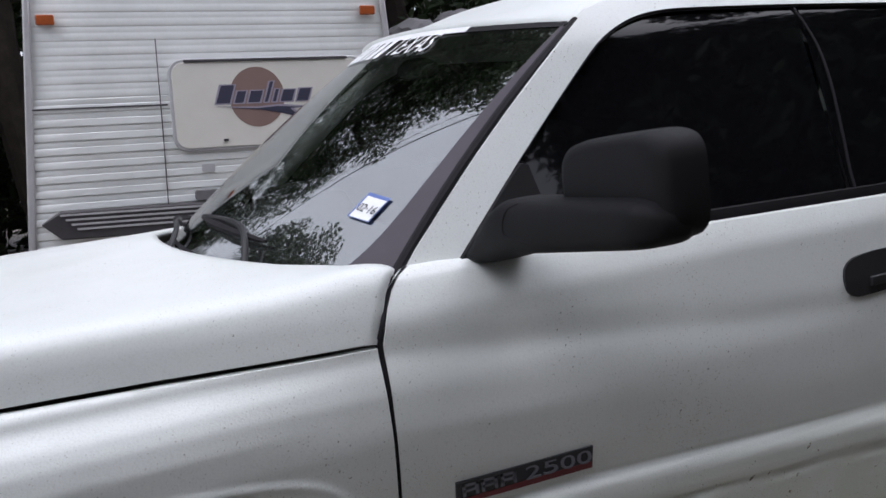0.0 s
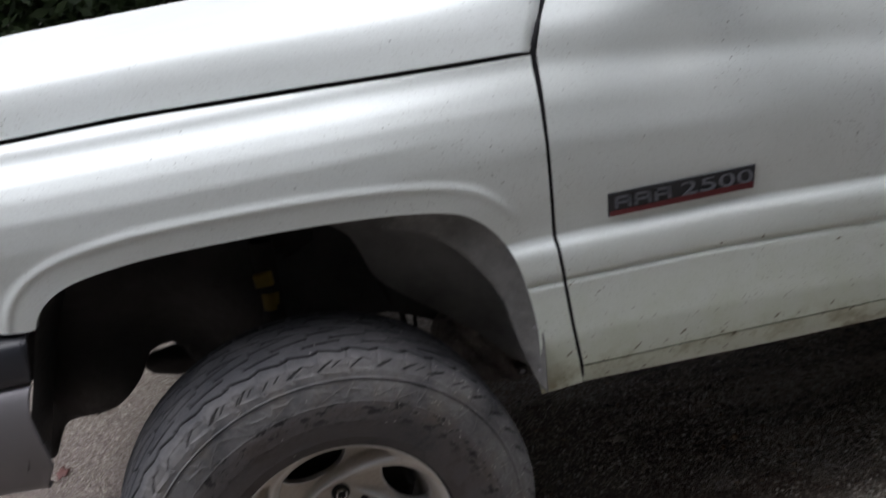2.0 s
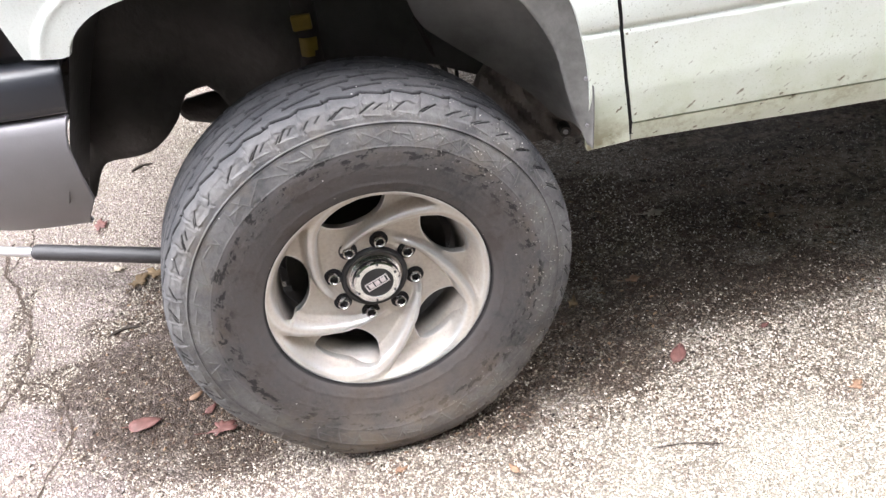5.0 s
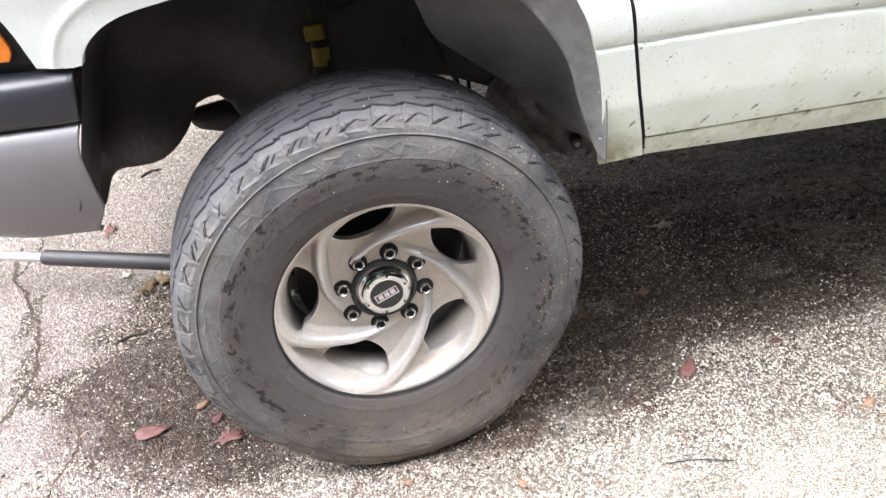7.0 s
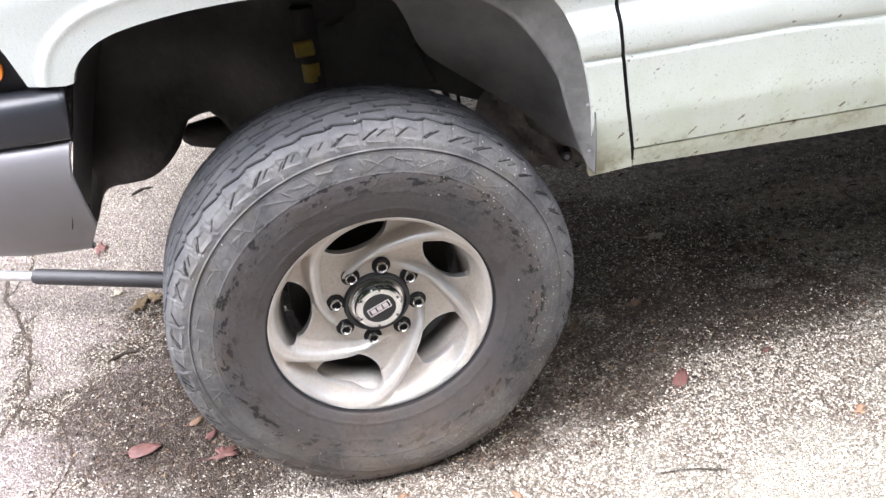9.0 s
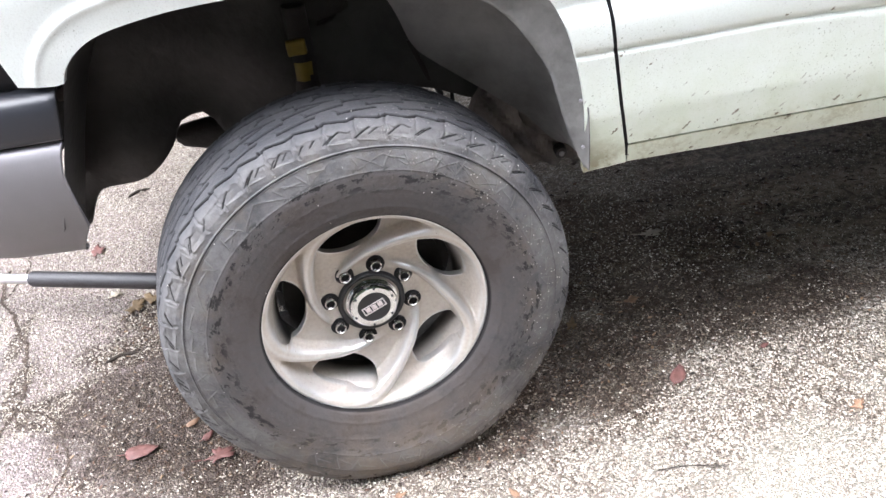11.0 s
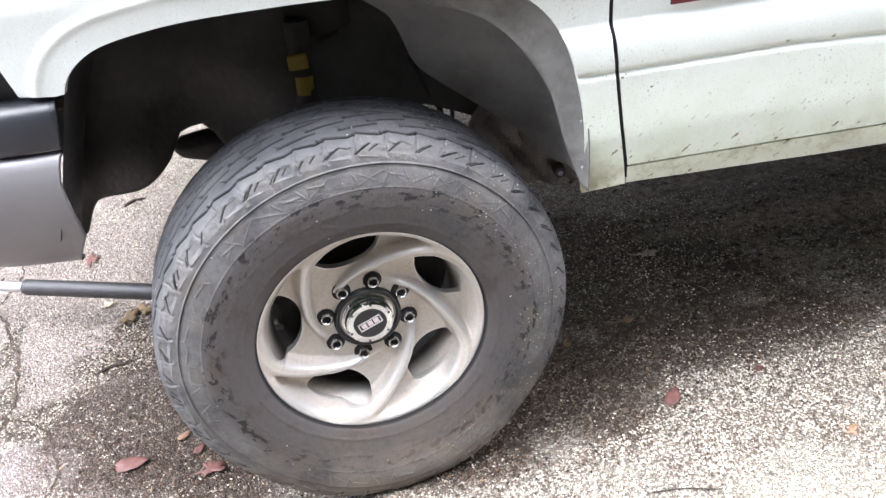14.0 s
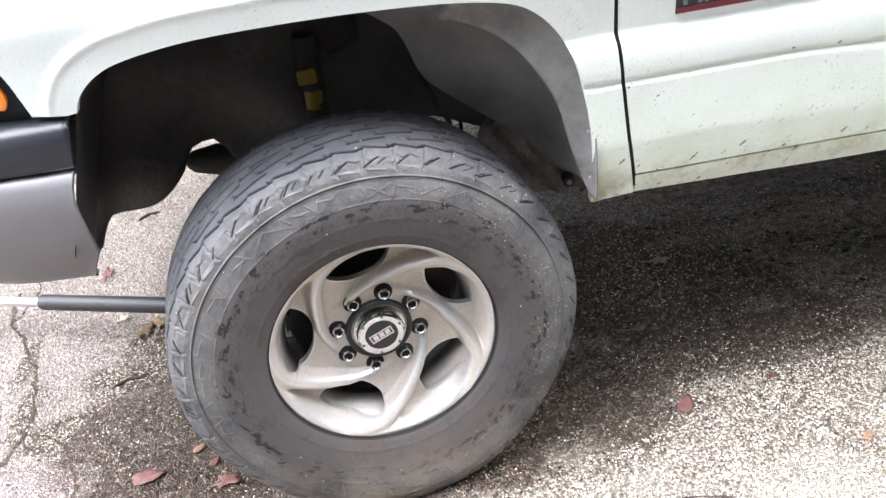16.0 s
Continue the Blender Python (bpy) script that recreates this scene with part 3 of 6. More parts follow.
def panel_mesh(name, poly, depth, h, holes=(), flip=False, rows=()):
    """A sheet over a polygon of the x-z plane, at y = depth(x, z), with a clean edge and holes."""
    P = np.array(poly)
    xs = np.arange(P[:, 0].min() - h, P[:, 0].max() + 2 * h, h)
    zs = np.arange(P[:, 1].min() - h, P[:, 1].max() + 2 * h, h)
    zs = np.unique(np.round(np.concatenate([[z for z in zs if all(not a < z < b for a, b, _ in rows)]] + [np.arange(a, b + s / 2, s) for a, b, s in rows if b > zs[0] and a < zs[-1]]), 5))
    X, Z = np.meshgrid(xs, zs, indexing="ij")
    sd, nx, nz = distance(X, Z, poly)
    for q in holes:
        s2, hx, hz = distance(X, Z, q)
        k = -s2 < sd
        sd, nx, nz = np.where(k, -s2, sd), np.where(k, hx, nx), np.where(k, hz, nz)
    snap = sd < 0.3 * h
    X, Z = np.where(snap, nx, X), np.where(snap, nz, Z)
    inn = sd > 0.0
    keep = inn[:-1, :-1] | inn[1:, :-1] | inn[:-1, 1:] | inn[1:, 1:]
    Y = depth(X, Z)
    idx = np.arange(X.size).reshape(X.shape)
    i, j = np.nonzero(keep)
    f = np.stack([idx[i, j], idx[i + 1, j], idx[i + 1, j + 1], idx[i, j + 1]], 1)
    if flip:
        f = f[:, ::-1]
    used = np.unique(f)
    back = np.full(X.size, -1)
    back[used] = np.arange(len(used))
    me = mesh_of(name, np.stack([X.ravel()[used], Y.ravel()[used], Z.ravel()[used]], 1), back[f].tolist())
    bm = bmesh.new()
    bm.from_mesh(me)
    bmesh.ops.remove_doubles(bm, verts=bm.verts, dist=h * 0.02)
    bmesh.ops.dissolve_degenerate(bm, edges=bm.edges, dist=h * 0.02)
    bm.to_mesh(me)
    bm.free()
    return me


def rimmed(me, depth):
    """Turns the free edges of a sheet inwards, which gives it its thickness."""
    bm = bmesh.new()
    bm.from_mesh(me)
    edges = [e for e in bm.edges if len(e.link_faces) == 1]
    r = bmesh.ops.extrude_edge_only(bm, edges=edges)
    vs = [v for v in r["geom"] if isinstance(v, bmesh.types.BMVert)]
    bmesh.ops.translate(bm, verts=vs, vec=(0, depth, 0))
    bm.normal_update()
    bm.to_mesh(me)
    bm.free()
    return me


def panel(name, poly, depth, h, material, parent, label="", solid=0.02, holes=(), bevel=0.0, limit=50, rows=()):
    return finish(name, rimmed(panel_mesh(name, poly, depth, h, holes, rows=rows), solid), material, parent, label, bevel=bevel, limit=limit)


def grid_mesh(name, P, close_u=False, close_v=False):
    """P: array (nu, nv, 3)."""
    nu, nv = P.shape[:2]
    idx = np.arange(nu * nv).reshape(nu, nv)
    f = []
    for i in range(nu if close_u else nu - 1):
        for j in range(nv if close_v else nv - 1):
            a, b = (i + 1) % nu, (j + 1) % nv
            f.append((int(idx[i, j]), int(idx[a, j]), int(idx[a, b]), int(idx[i, b])))
    return mesh_of(name, P.reshape(-1, 3), f)


def smooth_table(points, lo, hi, sigma):
    """A profile as a rounded curve: linear between points, then softened."""
    z = np.arange(lo - 0.1, hi + 0.1, 0.002)
    v = np.interp(z, [p[0] for p in points], [p[1] for p in points])
    k = np.arange(-int(4 * sigma / 0.002), int(4 * sigma / 0.002) + 1) * 0.002
    w = np.exp(-0.5 * (k / sigma) ** 2)
    v = np.convolve(np.pad(v, len(k) // 2, mode="edge"), w / w.sum(), mode="valid")
    return lambda q: np.interp(q, z, v)


def sstep(a, b, x):
    t = np.clip((x - a) / (b - a), 0, 1)
    return t * t * (3 - 2 * t)


def text_mesh(body, size, depth=0.0):
    cu = bpy.data.curves.new("writing", "FONT")
    cu.body, cu.size, cu.extrude, cu.align_x, cu.align_y = body, size, depth, "CENTER", "CENTER"
    ob = new("writing", cu)
    me = bpy.data.meshes.new_from_object(ob.evaluated_get(bpy.context.evaluated_depsgraph_get()))
    bpy.data.objects.remove(ob)
    bpy.data.curves.remove(cu)
    return me


# ------------------------------------------------------------------ ground
bm = bmesh.new()
R0 = [0.0, 3, 6, 12, 30, 100, 400, 2500]
rings = [[bm.verts.new((0, 0, 0))]]
for r in R0[1:]:
    rings.append([bm.verts.new((r * math.cos(a), r * math.sin(a), 0)) for a in np.linspace(0, 2 * math.pi, 48, endpoint=False)])
for i in range(48):
    bm.faces.new((rings[0][0], rings[1][i], rings[1][(i + 1) % 48]))
for a, b in zip(rings[1:], rings[2:]):
    for i in range(48):
        bm.faces.new((a[i], b[i], b[(i + 1) % 48], a[(i + 1) % 48]))
thing("ground", bm, GROUND, "worn pebble-aggregate driveway, wet and dirty with painted shade under the truck", "ground", kind="structure", smooth=False)

# ------------------------------------------------------------------ the truck
truck = empty("pickup_truck", (0.9, 1.0, 0.0), "dusty white heavy-duty pickup truck with tinted windows, parked on the driveway", "pickup truck")

door_profile = smooth_table([(0.50, 0.06), (0.585, 0.040), (0.64, 0.026), (0.70, 0.014), (0.80, 0.006), (0.815, 0.004), (0.8205, 0.005), (0.8235, 0.012), (0.8265, 0.006), (0.832, 0.0015), (0.85, -0.0015), (0.880, -0.003), (0.893, -0.0005), (0.902, 0.009), (0.908, 0.0125), (0.913, 0.0150), (0.919, 0.0122), (0.93, 0.0115), (1.00, 0.0035), (1.08, -0.002), (1.16, 0.000), (1.22, 0.007), (1.272, 0.0135), (1.283, 0.0165), (1.295, 0.0225), (1.315, 0.0315), (1.335, 0.043), (1.352, 0.062), (1.37, 0.09)], 0.5, 1.4, 0.0022)
fender_profile = smooth_table([(0.50, 0.06), (0.585, 0.040), (0.64, 0.026), (0.70, 0.014), (0.80, 0.006), (0.815, 0.004), (0.8205, 0.005), (0.8235, 0.012), (0.8265, 0.006), (0.832, 0.0015), (0.85, -0.0015), (0.880, -0.003), (0.893, -0.0005), (0.902, 0.008), (0.908, 0.0105), (0.913, 0.0120), (0.919, 0.0095), (0.93, 0.008), (1.02, -0.004), (1.08, -0.015), (1.13, -0.017), (1.165, -0.009), (1.190, 0.005), (1.210, 0.027), (1.2195, 0.0345), (1.227, 0.037), (1.236, 0.040), (1.243, 0.047), (1.262, 0.085)], 0.5, 1.4, 0.0024)
crease = smooth_table([(-0.30, 0.0), (-0.20, 0.0110), (-0.12, 0.0160), (-0.06, 0.0130), (-0.026, 0.0074), (-0.004, 0.0006), (0.006, 0.0002), (0.045, 0.0026), (0.13, 0.0)], -0.3, 0.2, 0.006)
ARCH = spline([(-0.420, 0.90), (-0.409, 0.944), (-0.382, 0.979), (-0.330, 1.008), (-0.25, 1.024), (-0.157, 1.031), (0.0, 1.030), (0.13, 1.024), (0.24, 1.014), (0.325, 0.997), (0.370, 0.969), (0.405, 0.923), (0.427, 0.868), (0.441, 0.80), (0.447, 0.73), (0.445, 0.66), (0.440, 0.585)], 6)
ARCH_LINE = np.array(ARCH)


def arch_distance(x, z):
    d = np.full(np.shape(x), 9.0)
    for a, b in zip(ARCH_LINE, ARCH_LINE[1:]):
        e = b - a
        t = np.clip(((x - a[0]) * e[0] + (z - a[1]) * e[1]) / max(e @ e, 1e-12), 0, 1)
        d = np.minimum(d, np.hypot(x - a[0] - t * e[0], z - a[1] - t * e[1]))
    return d


def taper(x):
    """The fender's plan narrows towards the front."""
    return 0.085 * np.clip((-0.15 - x) / 0.65, 0, 2) ** 2


def side_y(x, z):
    w = sstep(0.50, 0.12, x)
    drop = 0.030 * np.clip((x - 0.80) / 0.6, 0, 2) * sstep(1.10, 0.95, z)
    y = door_profile(z + drop) * (1 - w) + fender_profile(z) * w
    y = y - crease(z - (1.222 - 0.115 * (np.maximum(x, 0.5) - 0.5))) * (1 - w) * sstep(1.9, 0.7, x)
    # rolled lip round the wheel arch
    d = arch_distance(x, z)
    lip = np.exp(-((d - 0.047) / 0.0065) ** 2) * 0.0055 + sstep(0.050, 0.032, d) * 0.003
    up = sstep(0.86, 0.98, z) * sstep(0.46, 0.40, x)
    return y - lip * up + taper(x)


HOOD_LINE = [(-0.86, 1.242), (-0.42, 1.253), (-0.18, 1.256), (0.0, 1.252), (0.20, 1.247), (0.35, 1.2455), (0.497, 1.2445)]
fender_poly = [(p[0], p[1] - 0.009) for p in spline(HOOD_LINE, 6)]
fender_poly += [(0.4975, 1.10), (0.4965, 0.905), (0.503, 0.822), (0.511, 0.716), (0.521, 0.628), (0.525, 0.585)]
fender_poly += [(0.4425, 0.578)] + [tuple(p) for p in ARCH[::-1] if 0.60 < p[1] and p[1] > 0.935 - 0.5 * (p[0] > 0)]
fender_poly += [(-0.430, 0.934), (-0.490, 0.940), (-0.502, 1.00), (-0.518, 1.050), (-0.542, 1.084), (-0.585, 1.106), (-0.66, 1.120), (-0.86, 1.130)]
FINE = ((0.812, 0.838, 0.0025), (0.886, 0.914, 0.0035), (1.215, 1.245, 0.005))
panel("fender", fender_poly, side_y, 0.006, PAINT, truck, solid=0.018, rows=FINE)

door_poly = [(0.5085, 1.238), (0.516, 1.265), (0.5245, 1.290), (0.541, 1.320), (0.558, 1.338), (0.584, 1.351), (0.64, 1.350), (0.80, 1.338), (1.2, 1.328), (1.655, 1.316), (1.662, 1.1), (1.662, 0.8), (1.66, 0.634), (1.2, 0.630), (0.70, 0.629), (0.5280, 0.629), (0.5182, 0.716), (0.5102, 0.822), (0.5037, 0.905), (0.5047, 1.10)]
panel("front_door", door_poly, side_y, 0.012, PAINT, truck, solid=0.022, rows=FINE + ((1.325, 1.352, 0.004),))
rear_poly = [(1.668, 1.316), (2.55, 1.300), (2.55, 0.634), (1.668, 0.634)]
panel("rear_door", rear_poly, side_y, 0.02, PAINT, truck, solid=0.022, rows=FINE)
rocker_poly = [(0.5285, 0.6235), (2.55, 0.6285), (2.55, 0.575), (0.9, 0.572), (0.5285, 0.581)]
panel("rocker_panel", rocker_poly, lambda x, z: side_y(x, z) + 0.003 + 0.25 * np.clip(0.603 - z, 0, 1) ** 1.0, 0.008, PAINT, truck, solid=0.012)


# black strip standing for the shade in the gap between hood, fender and door
def gap_shade():
    zs = np.concatenate([np.linspace(0.60, 1.235, 40), np.linspace(1.245, 1.349, 24)])
    hood_z, hood_x = [1.236, 1.25, 1.281, 1.316, 1.332, 1.345, 1.353], [0.4985, 0.4985, 0.5125, 0.531, 0.548, 0.570, 0.579]
    fender_z, fender_x = [0.585, 0.628, 0.716, 0.822, 0.905, 1.10, 1.235], [0.526, 0.522, 0.512, 0.504, 0.4975, 0.4985, 0.4985]
    near = np.where(zs < 1.24, np.interp(zs, fender_z, fender_x), np.interp(zs, hood_z, hood_x)) + 0.0005
    edge_z, edge_x = [0.629, 0.716, 0.822, 0.905, 1.10, 1.238, 1.265, 1.290, 1.320, 1.338, 1.351], [0.528, 0.5182, 0.5102, 0.5037, 0.5047, 0.5085, 0.516, 0.5245, 0.541, 0.558, 0.584]
    far = np.interp(zs, edge_z, edge_x) + 0.003
    P = [[(x, float(side_y(np.array(x), np.array(z))) + 0.010, z) for x in (a, max(b, a + 0.003))] for a, b, z in zip(near, far, zs)]
    return grid_mesh("door_gap_shade", np.array(P))


finish("door_gap_shade", gap_shade(), SEAL, truck, "black strip for the shade in the gap", solid=0.006)


# hood: one pressed sheet
def hood_surface():
    sec = spline([(0.050, 1.250), (0.053, 1.268), (0.060, 1.303), (0.073, 1.331), (0.100, 1.3465), (0.165, 1.3535), (0.25, 1.358), (0.45, 1.366), (0.70, 1.374), (1.0, 1.380)], 6)
    sec = sec + [np.array((2.0 - q[0], q[1])) for q in sec[-2::-1]]
    us = np.concatenate([np.linspace(0, 0.08, 6)[:-1], np.linspace(0.08, 0.97, 40), [0.985, 1.0]])
    P = np.zeros((len(us), len(sec), 3))
    for j, (y, z) in enumerate(sec):
        c = min(y, 2 - y)
        rear = min(0.225 + 0.340 * ((1 - c) / 0.93) ** 2.2, np.interp(z, [1.25, 1.281, 1.316, 1.332, 1.345, 1.353], [0.4975, 0.5115, 0.530, 0.547, 0.569, 0.578]))
        for i, u in enumerate(us):
            x = -0.86 + (rear + 0.86) * u
            w = np.clip(0.15 - x, 0, 2) ** 1.7
            top = (z - 1.250) / 0.130
            zz = z - 0.012 * w * top + (np.interp(x, [h[0] for h in HOOD_LINE], [h[1] for h in HOOD_LINE]) - 1.250) * (1 - top)
            zz += 0.012 * np.clip(top, 0, 1) * float(sstep(0.15, 0.50, x)) * np.clip((0.30 - c) / 0.2, 0, 1)
            zz += 0.013 * np.clip((top - 0.40) / 0.3, 0, 1) * float(sstep(0.32, 0.54, x)) * np.clip((0.17 - c) / 0.09, 0, 1)
            edge = 0.003 * max(0.0, (u - 0.97) / 0.03) ** 2
            line = np.interp(x, [h[0] for h in HOOD_LINE], [h[1] for h in HOOD_LINE])
            flush = float(side_y(np.array(x), np.array(line - 0.004))) + 0.003 - 0.050
            shift = flush * np.clip((0.22 - c) / 0.17, 0, 1) ** 1.5
            P[i, j] = (x, y + shift * (1 if y < 1 else -1), zz - edge - 0.022 * max(0.0, y - 0.12) - 0.050 * max(0.0, y - 1.0))
    return grid_mesh("hood", P)


finish("hood", hood_surface(), PAINT, truck, solid=0.012, limit=60)


# windscreen: bowed in plan and in side view
def bow(near, centre, y):
    c = (1 - min(y, 2 - y)) / (1 - near[1])
    return [centre[k] + (near[k] - centre[k]) * c ** 2 for k in (0, 2)]


SB, SBC = (0.578, 0.098, 1.352), (0.265, 1.0, 1.335)
ST, STC = (1.062, 0.262, 1.744), (0.905, 1.0, 1.785)


def screen_point(s, q, out=0.0):
    """s: 0 at the cowl, 1 at the roof; q: -1 near pillar to 1 far pillar."""
    yb, yt = 1 + q * (1 - SB[1]), 1 + q * (1 - ST[1])
    xb, zb = bow(SB, SBC, yb)
    xt, zt = bow(ST, STC, yt)
    y = yb + (yt - yb) * s
    bulge = 0.018 * 4 * s * (1 - s)
    n = Vector((-0.62, (q * 0.42), 0.70)).normalized()
    return np.array((xb + (xt - xb) * s - bulge * 0.6, y, zb + (zt - zb) * s + bulge * 0.7 - 0.045 * max(0.0, y - 1) * (1 - s))) + np.array(n) * out


def dip(q):
    """The glass runs lower towards its corners."""
    return -0.085 * abs(q) ** 1.6


def screen_sheet(s0, s1, q0, q1, ns, nq, out):
    return np.array([[screen_point(s + (1 - s) * dip(q) * (s < 0.2) * (1 - s / 0.2), q, out) for q in np.linspace(q0, q1, nq)] for s in np.linspace(s0, s1, ns)])


glass = finish("windscreen", grid_mesh("windscreen", screen_sheet(0.0, 1.0, -1, 1, 16, 40, 0.0)), SCREEN, truck, "curved clear windscreen with a sticker and a white banner", solid=0.005)
glass.visible_shadow = False
for md in glass.modifiers:
    if md.type == "SOLIDIFY":
        md.use_rim = False
# dark edge band behind the glass, and the grey inner pillar trim
for name, a in (("edge_band", (0.0, 1.0, -1.004, -0.990)), ("edge_band", (0.0, 1.0, 0.990, 1.004)), ("edge_band", (0.972, 1.0, -0.982, 0.982)), ("edge_band", (0.0, 0.012, -0.982, 0.982))):
    finish(name, grid_mesh(name, screen_sheet(*a, 14, 24, 0.002)), SEAL, glass, "black printed glass edge")
for s in (-1, 1):
    bm = bmesh.new()
    add_tube(bm, [screen_point(u, s * 1.008, 0.001) for u in np.linspace(-0.09, 1.0, 20)], 0.0105, 8)
    part("screen_seal", bm, SEAL, glass, "black rubber screen seal")
    wedge = np.array([[screen_point(u, s * (1.0 - v * (0.062 - 0.040 * u + 0.085 * math.exp(-max(0.0, u + 0.08) / 0.10))), 0.0035) for v in np.linspace(0, 1, 5)] for u in np.linspace(-0.08, 0.97, 26)])
    finish("pillar_trim", grid_mesh("pillar_trim", wedge), FRIT, glass, "grey inner pillar trim")
# inspection sticker, inside of the glass
S0, Q0 = 0.190, -0.848


def lay_on_screen(name, me, s, q, out, material, label, shear=0.0, turn=0.0):
    """Flat writing laid on the bowed glass: local x runs along q, local y along s."""
    for v in me.vertices:
        width, height = (1 - SB[1]), 0.63
        vx, vy = v.co.x * math.cos(turn) - v.co.y * math.sin(turn), v.co.x * math.sin(turn) + v.co.y * math.cos(turn)
        p = screen_point(s + vy / height, q - (vx + shear * vy) / width, out)
        v.co = p
    return finish(name, me, material, glass, label, smooth=False)



def patch(name, w, h, n=6):
    bm = bmesh.new()
    bmesh.ops.create_grid(bm, x_segments=n, y_segments=n, size=0.5)
    for v in bm.verts:
        v.co = Vector((v.co.x * w, v.co.y * h, 0))
    me = bpy.data.meshes.new(name)
    bm.to_mesh(me)
    bm.free()
    return me


LEAN = radians(-14)
lay_on_screen("sticker_border", patch("sticker_border", 0.067, 0.056), S0 + 0.006, Q0, 0.004, BLUE_PRINT, "blue sticker border", 0.0, LEAN)
lay_on_screen("sticker", patch("sticker", 0.058, 0.047), S0, Q0 - 0.002, 0.0055, WHITE_PRINT, "white inspection sticker with black numbers", 0.0, LEAN)
lay_on_screen("sticker_number", text_mesh("02\u00b716", 0.024), S0 - 0.004, Q0 - 0.002, 0.007, DARK_PRINT, "black numbers", 0.0, LEAN)
lay_on_screen("banner_writing", text_mesh("TEXAS", 0.085), 0.925, -0.36, 0.004, WHITE_PRINT, "white slanted letters", 0.25)
bm = bmesh.new()
for k, w in enumerate((0.045, 0.05, 0.04, 0.055, 0.045, 0.05)):
    x = 0.055 + k * 0.066
    add_box(bm, (x - w / 2, -0.03, -0.0002), (x + w / 2, 0.03, 0.0002))
me = bpy.data.meshes.new("banner_marks")
bm.to_mesh(me)
bm.free()
for v in me.vertices:
    v.co.x = -v.co.x
lay_on_screen("banner_marks", me, 0.925, -0.22, 0.004, WHITE_PRINT, "white banner marks", 0.25)
bm = bmesh.new()
bmesh.ops.create_grid(bm, x_segments=20, y_segments=1, size=0.5)
for v in bm.verts:
    v.co = Vector((v.co.x * 0.74, v.co.y * 0.018, 0))
me = bpy.data.meshes.new("banner_bar")
bm.to_mesh(me)
bm.free()
lay_on_screen("banner_bar", me, 0.985, -0.20, 0.004, WHITE_PRINT, "white banner bar")


# cab side: pillars and door frame round the windows
def upper_y(x, z):
    return 0.078 + 0.40 * (z - 1.36) + 0.10 * np.clip(z - 1.70, 0, 1) ** 1.2 * 4


frame_outer = spline([(0.588, 1.350), (0.612, 1.376), (0.652, 1.412), (0.774, 1.522), (0.901, 1.626), (1.062, 1.748), (1.11, 1.773), (1.20, 1.786), (1.5, 1.793), (2.0, 1.790), (2.5, 1.775)], 5)
frame_inner = spline([(2.38, 1.31), (2.36, 1.45), (2.32, 1.60), (2.27, 1.685), (2.19, 1.694), (1.9, 1.713), (1.6, 1.734), (1.35, 1.748), (1.25, 1.749), (1.175, 1.737), (1.10, 1.706), (1.040, 1.662), (0.916, 1.556), (0.819, 1.470), (0.735, 1.392), (0.690, 1.342)], 5)
frame_poly = [tuple(p) for p in frame_outer] + [(2.55, 1.60), (2.55, 1.30)] + [tuple(p) for p in frame_inner] + [(0.64, 1.343)]
panel("cab_side_frame", frame_poly, upper_y, 0.012, PAINT, truck, solid=0.014)
window_poly = [(0.688, 1.335)] + [tuple(p) for p in frame_inner[::-1]] + [(2.40, 1.30)]
panel("side_window", [p for p in window_poly if p[0] < 1.598] + [(1.60, 1.728), (1.575, 1.32)], lambda x, z: upper_y(x, z) + 0.014, 0.02, TINT, truck, "dark tinted side window", solid=0.005)
panel("rear_side_window", [(1.588, 1.32), (1.614, 1.727)] + [p for p in window_poly if p[0] > 1.64], lambda x, z: upper_y(x, z) + 0.014, 0.02, TINT, truck, "dark tinted rear side window", solid=0.005)
edge = spline([(1.594, 1.31), (1.597, 1.37), (1.611, 1.45), (1.626, 1.56), (1.624, 1.64), (1.606, 1.70), (1.590, 1.735)], 5)
panel("door_pillar", [tuple(p) for p in edge] + [(p[0] + 0.006, p[1]) for p in edge[::-1]], lambda x, z: upper_y(x, z) + 0.011, 0.006, SEAL, truck, "black window pillar edge", solid=0.02)
panel("window_seal", [(0.73, 1.336), (1.2, 1.3245), (1.66, 1.312), (2.4, 1.298), (2.4, 1.322), (1.66, 1.334), (1.2, 1.347), (0.74, 1.358)], lambda x, z: np.full(np.shape(x), 0.070), 0.008, SEAL, truck, "black window seal", solid=0.03)
panel("window_run", [tuple(p) for p in frame_inner] + [tuple(p) for p in np.array(frame_inner)[::-1] + (np.array([1.6, 1.5]) - np.array(frame_inner)[::-1]) * np.array([0.008, 0.026])], lambda x, z: upper_y(x, z) + 0.006, 0.006, SEAL, truck, "black rubber window channel", solid=0.02)


# roof: a crowned sheet from the windscreen to the back of the cab
def roof_surface():
    q = np.linspace(-1, 1, 41)
    rows = []
    for u in np.linspace(0, 1, 26):
        row = []
        for k in q:
            front = screen_point(1.0, k, 0.006)
            x = front[0] + (2.5 - front[0]) * u
            y = 1 + k * 0.735
            ze = np.interp(x, [1.06, 1.12, 1.2, 1.5, 2.0, 2.5], [1.748, 1.777, 1.790, 1.798, 1.796, 1.78])
            crown = (1 - abs(k) ** 2.6)
            z = ze + crown * (0.075 + 0.0 * u) * sstep(-0.05, 0.35, u) + crown * 0.045 * (1 - sstep(0.0, 0.35, u))
            edge = max(0.0, abs(k) - 0.93) / 0.07
            row.append((x, y, z - 0.012 * edge * edge))
        rows.append(row)
    return grid_mesh("roof", np.array(rows))


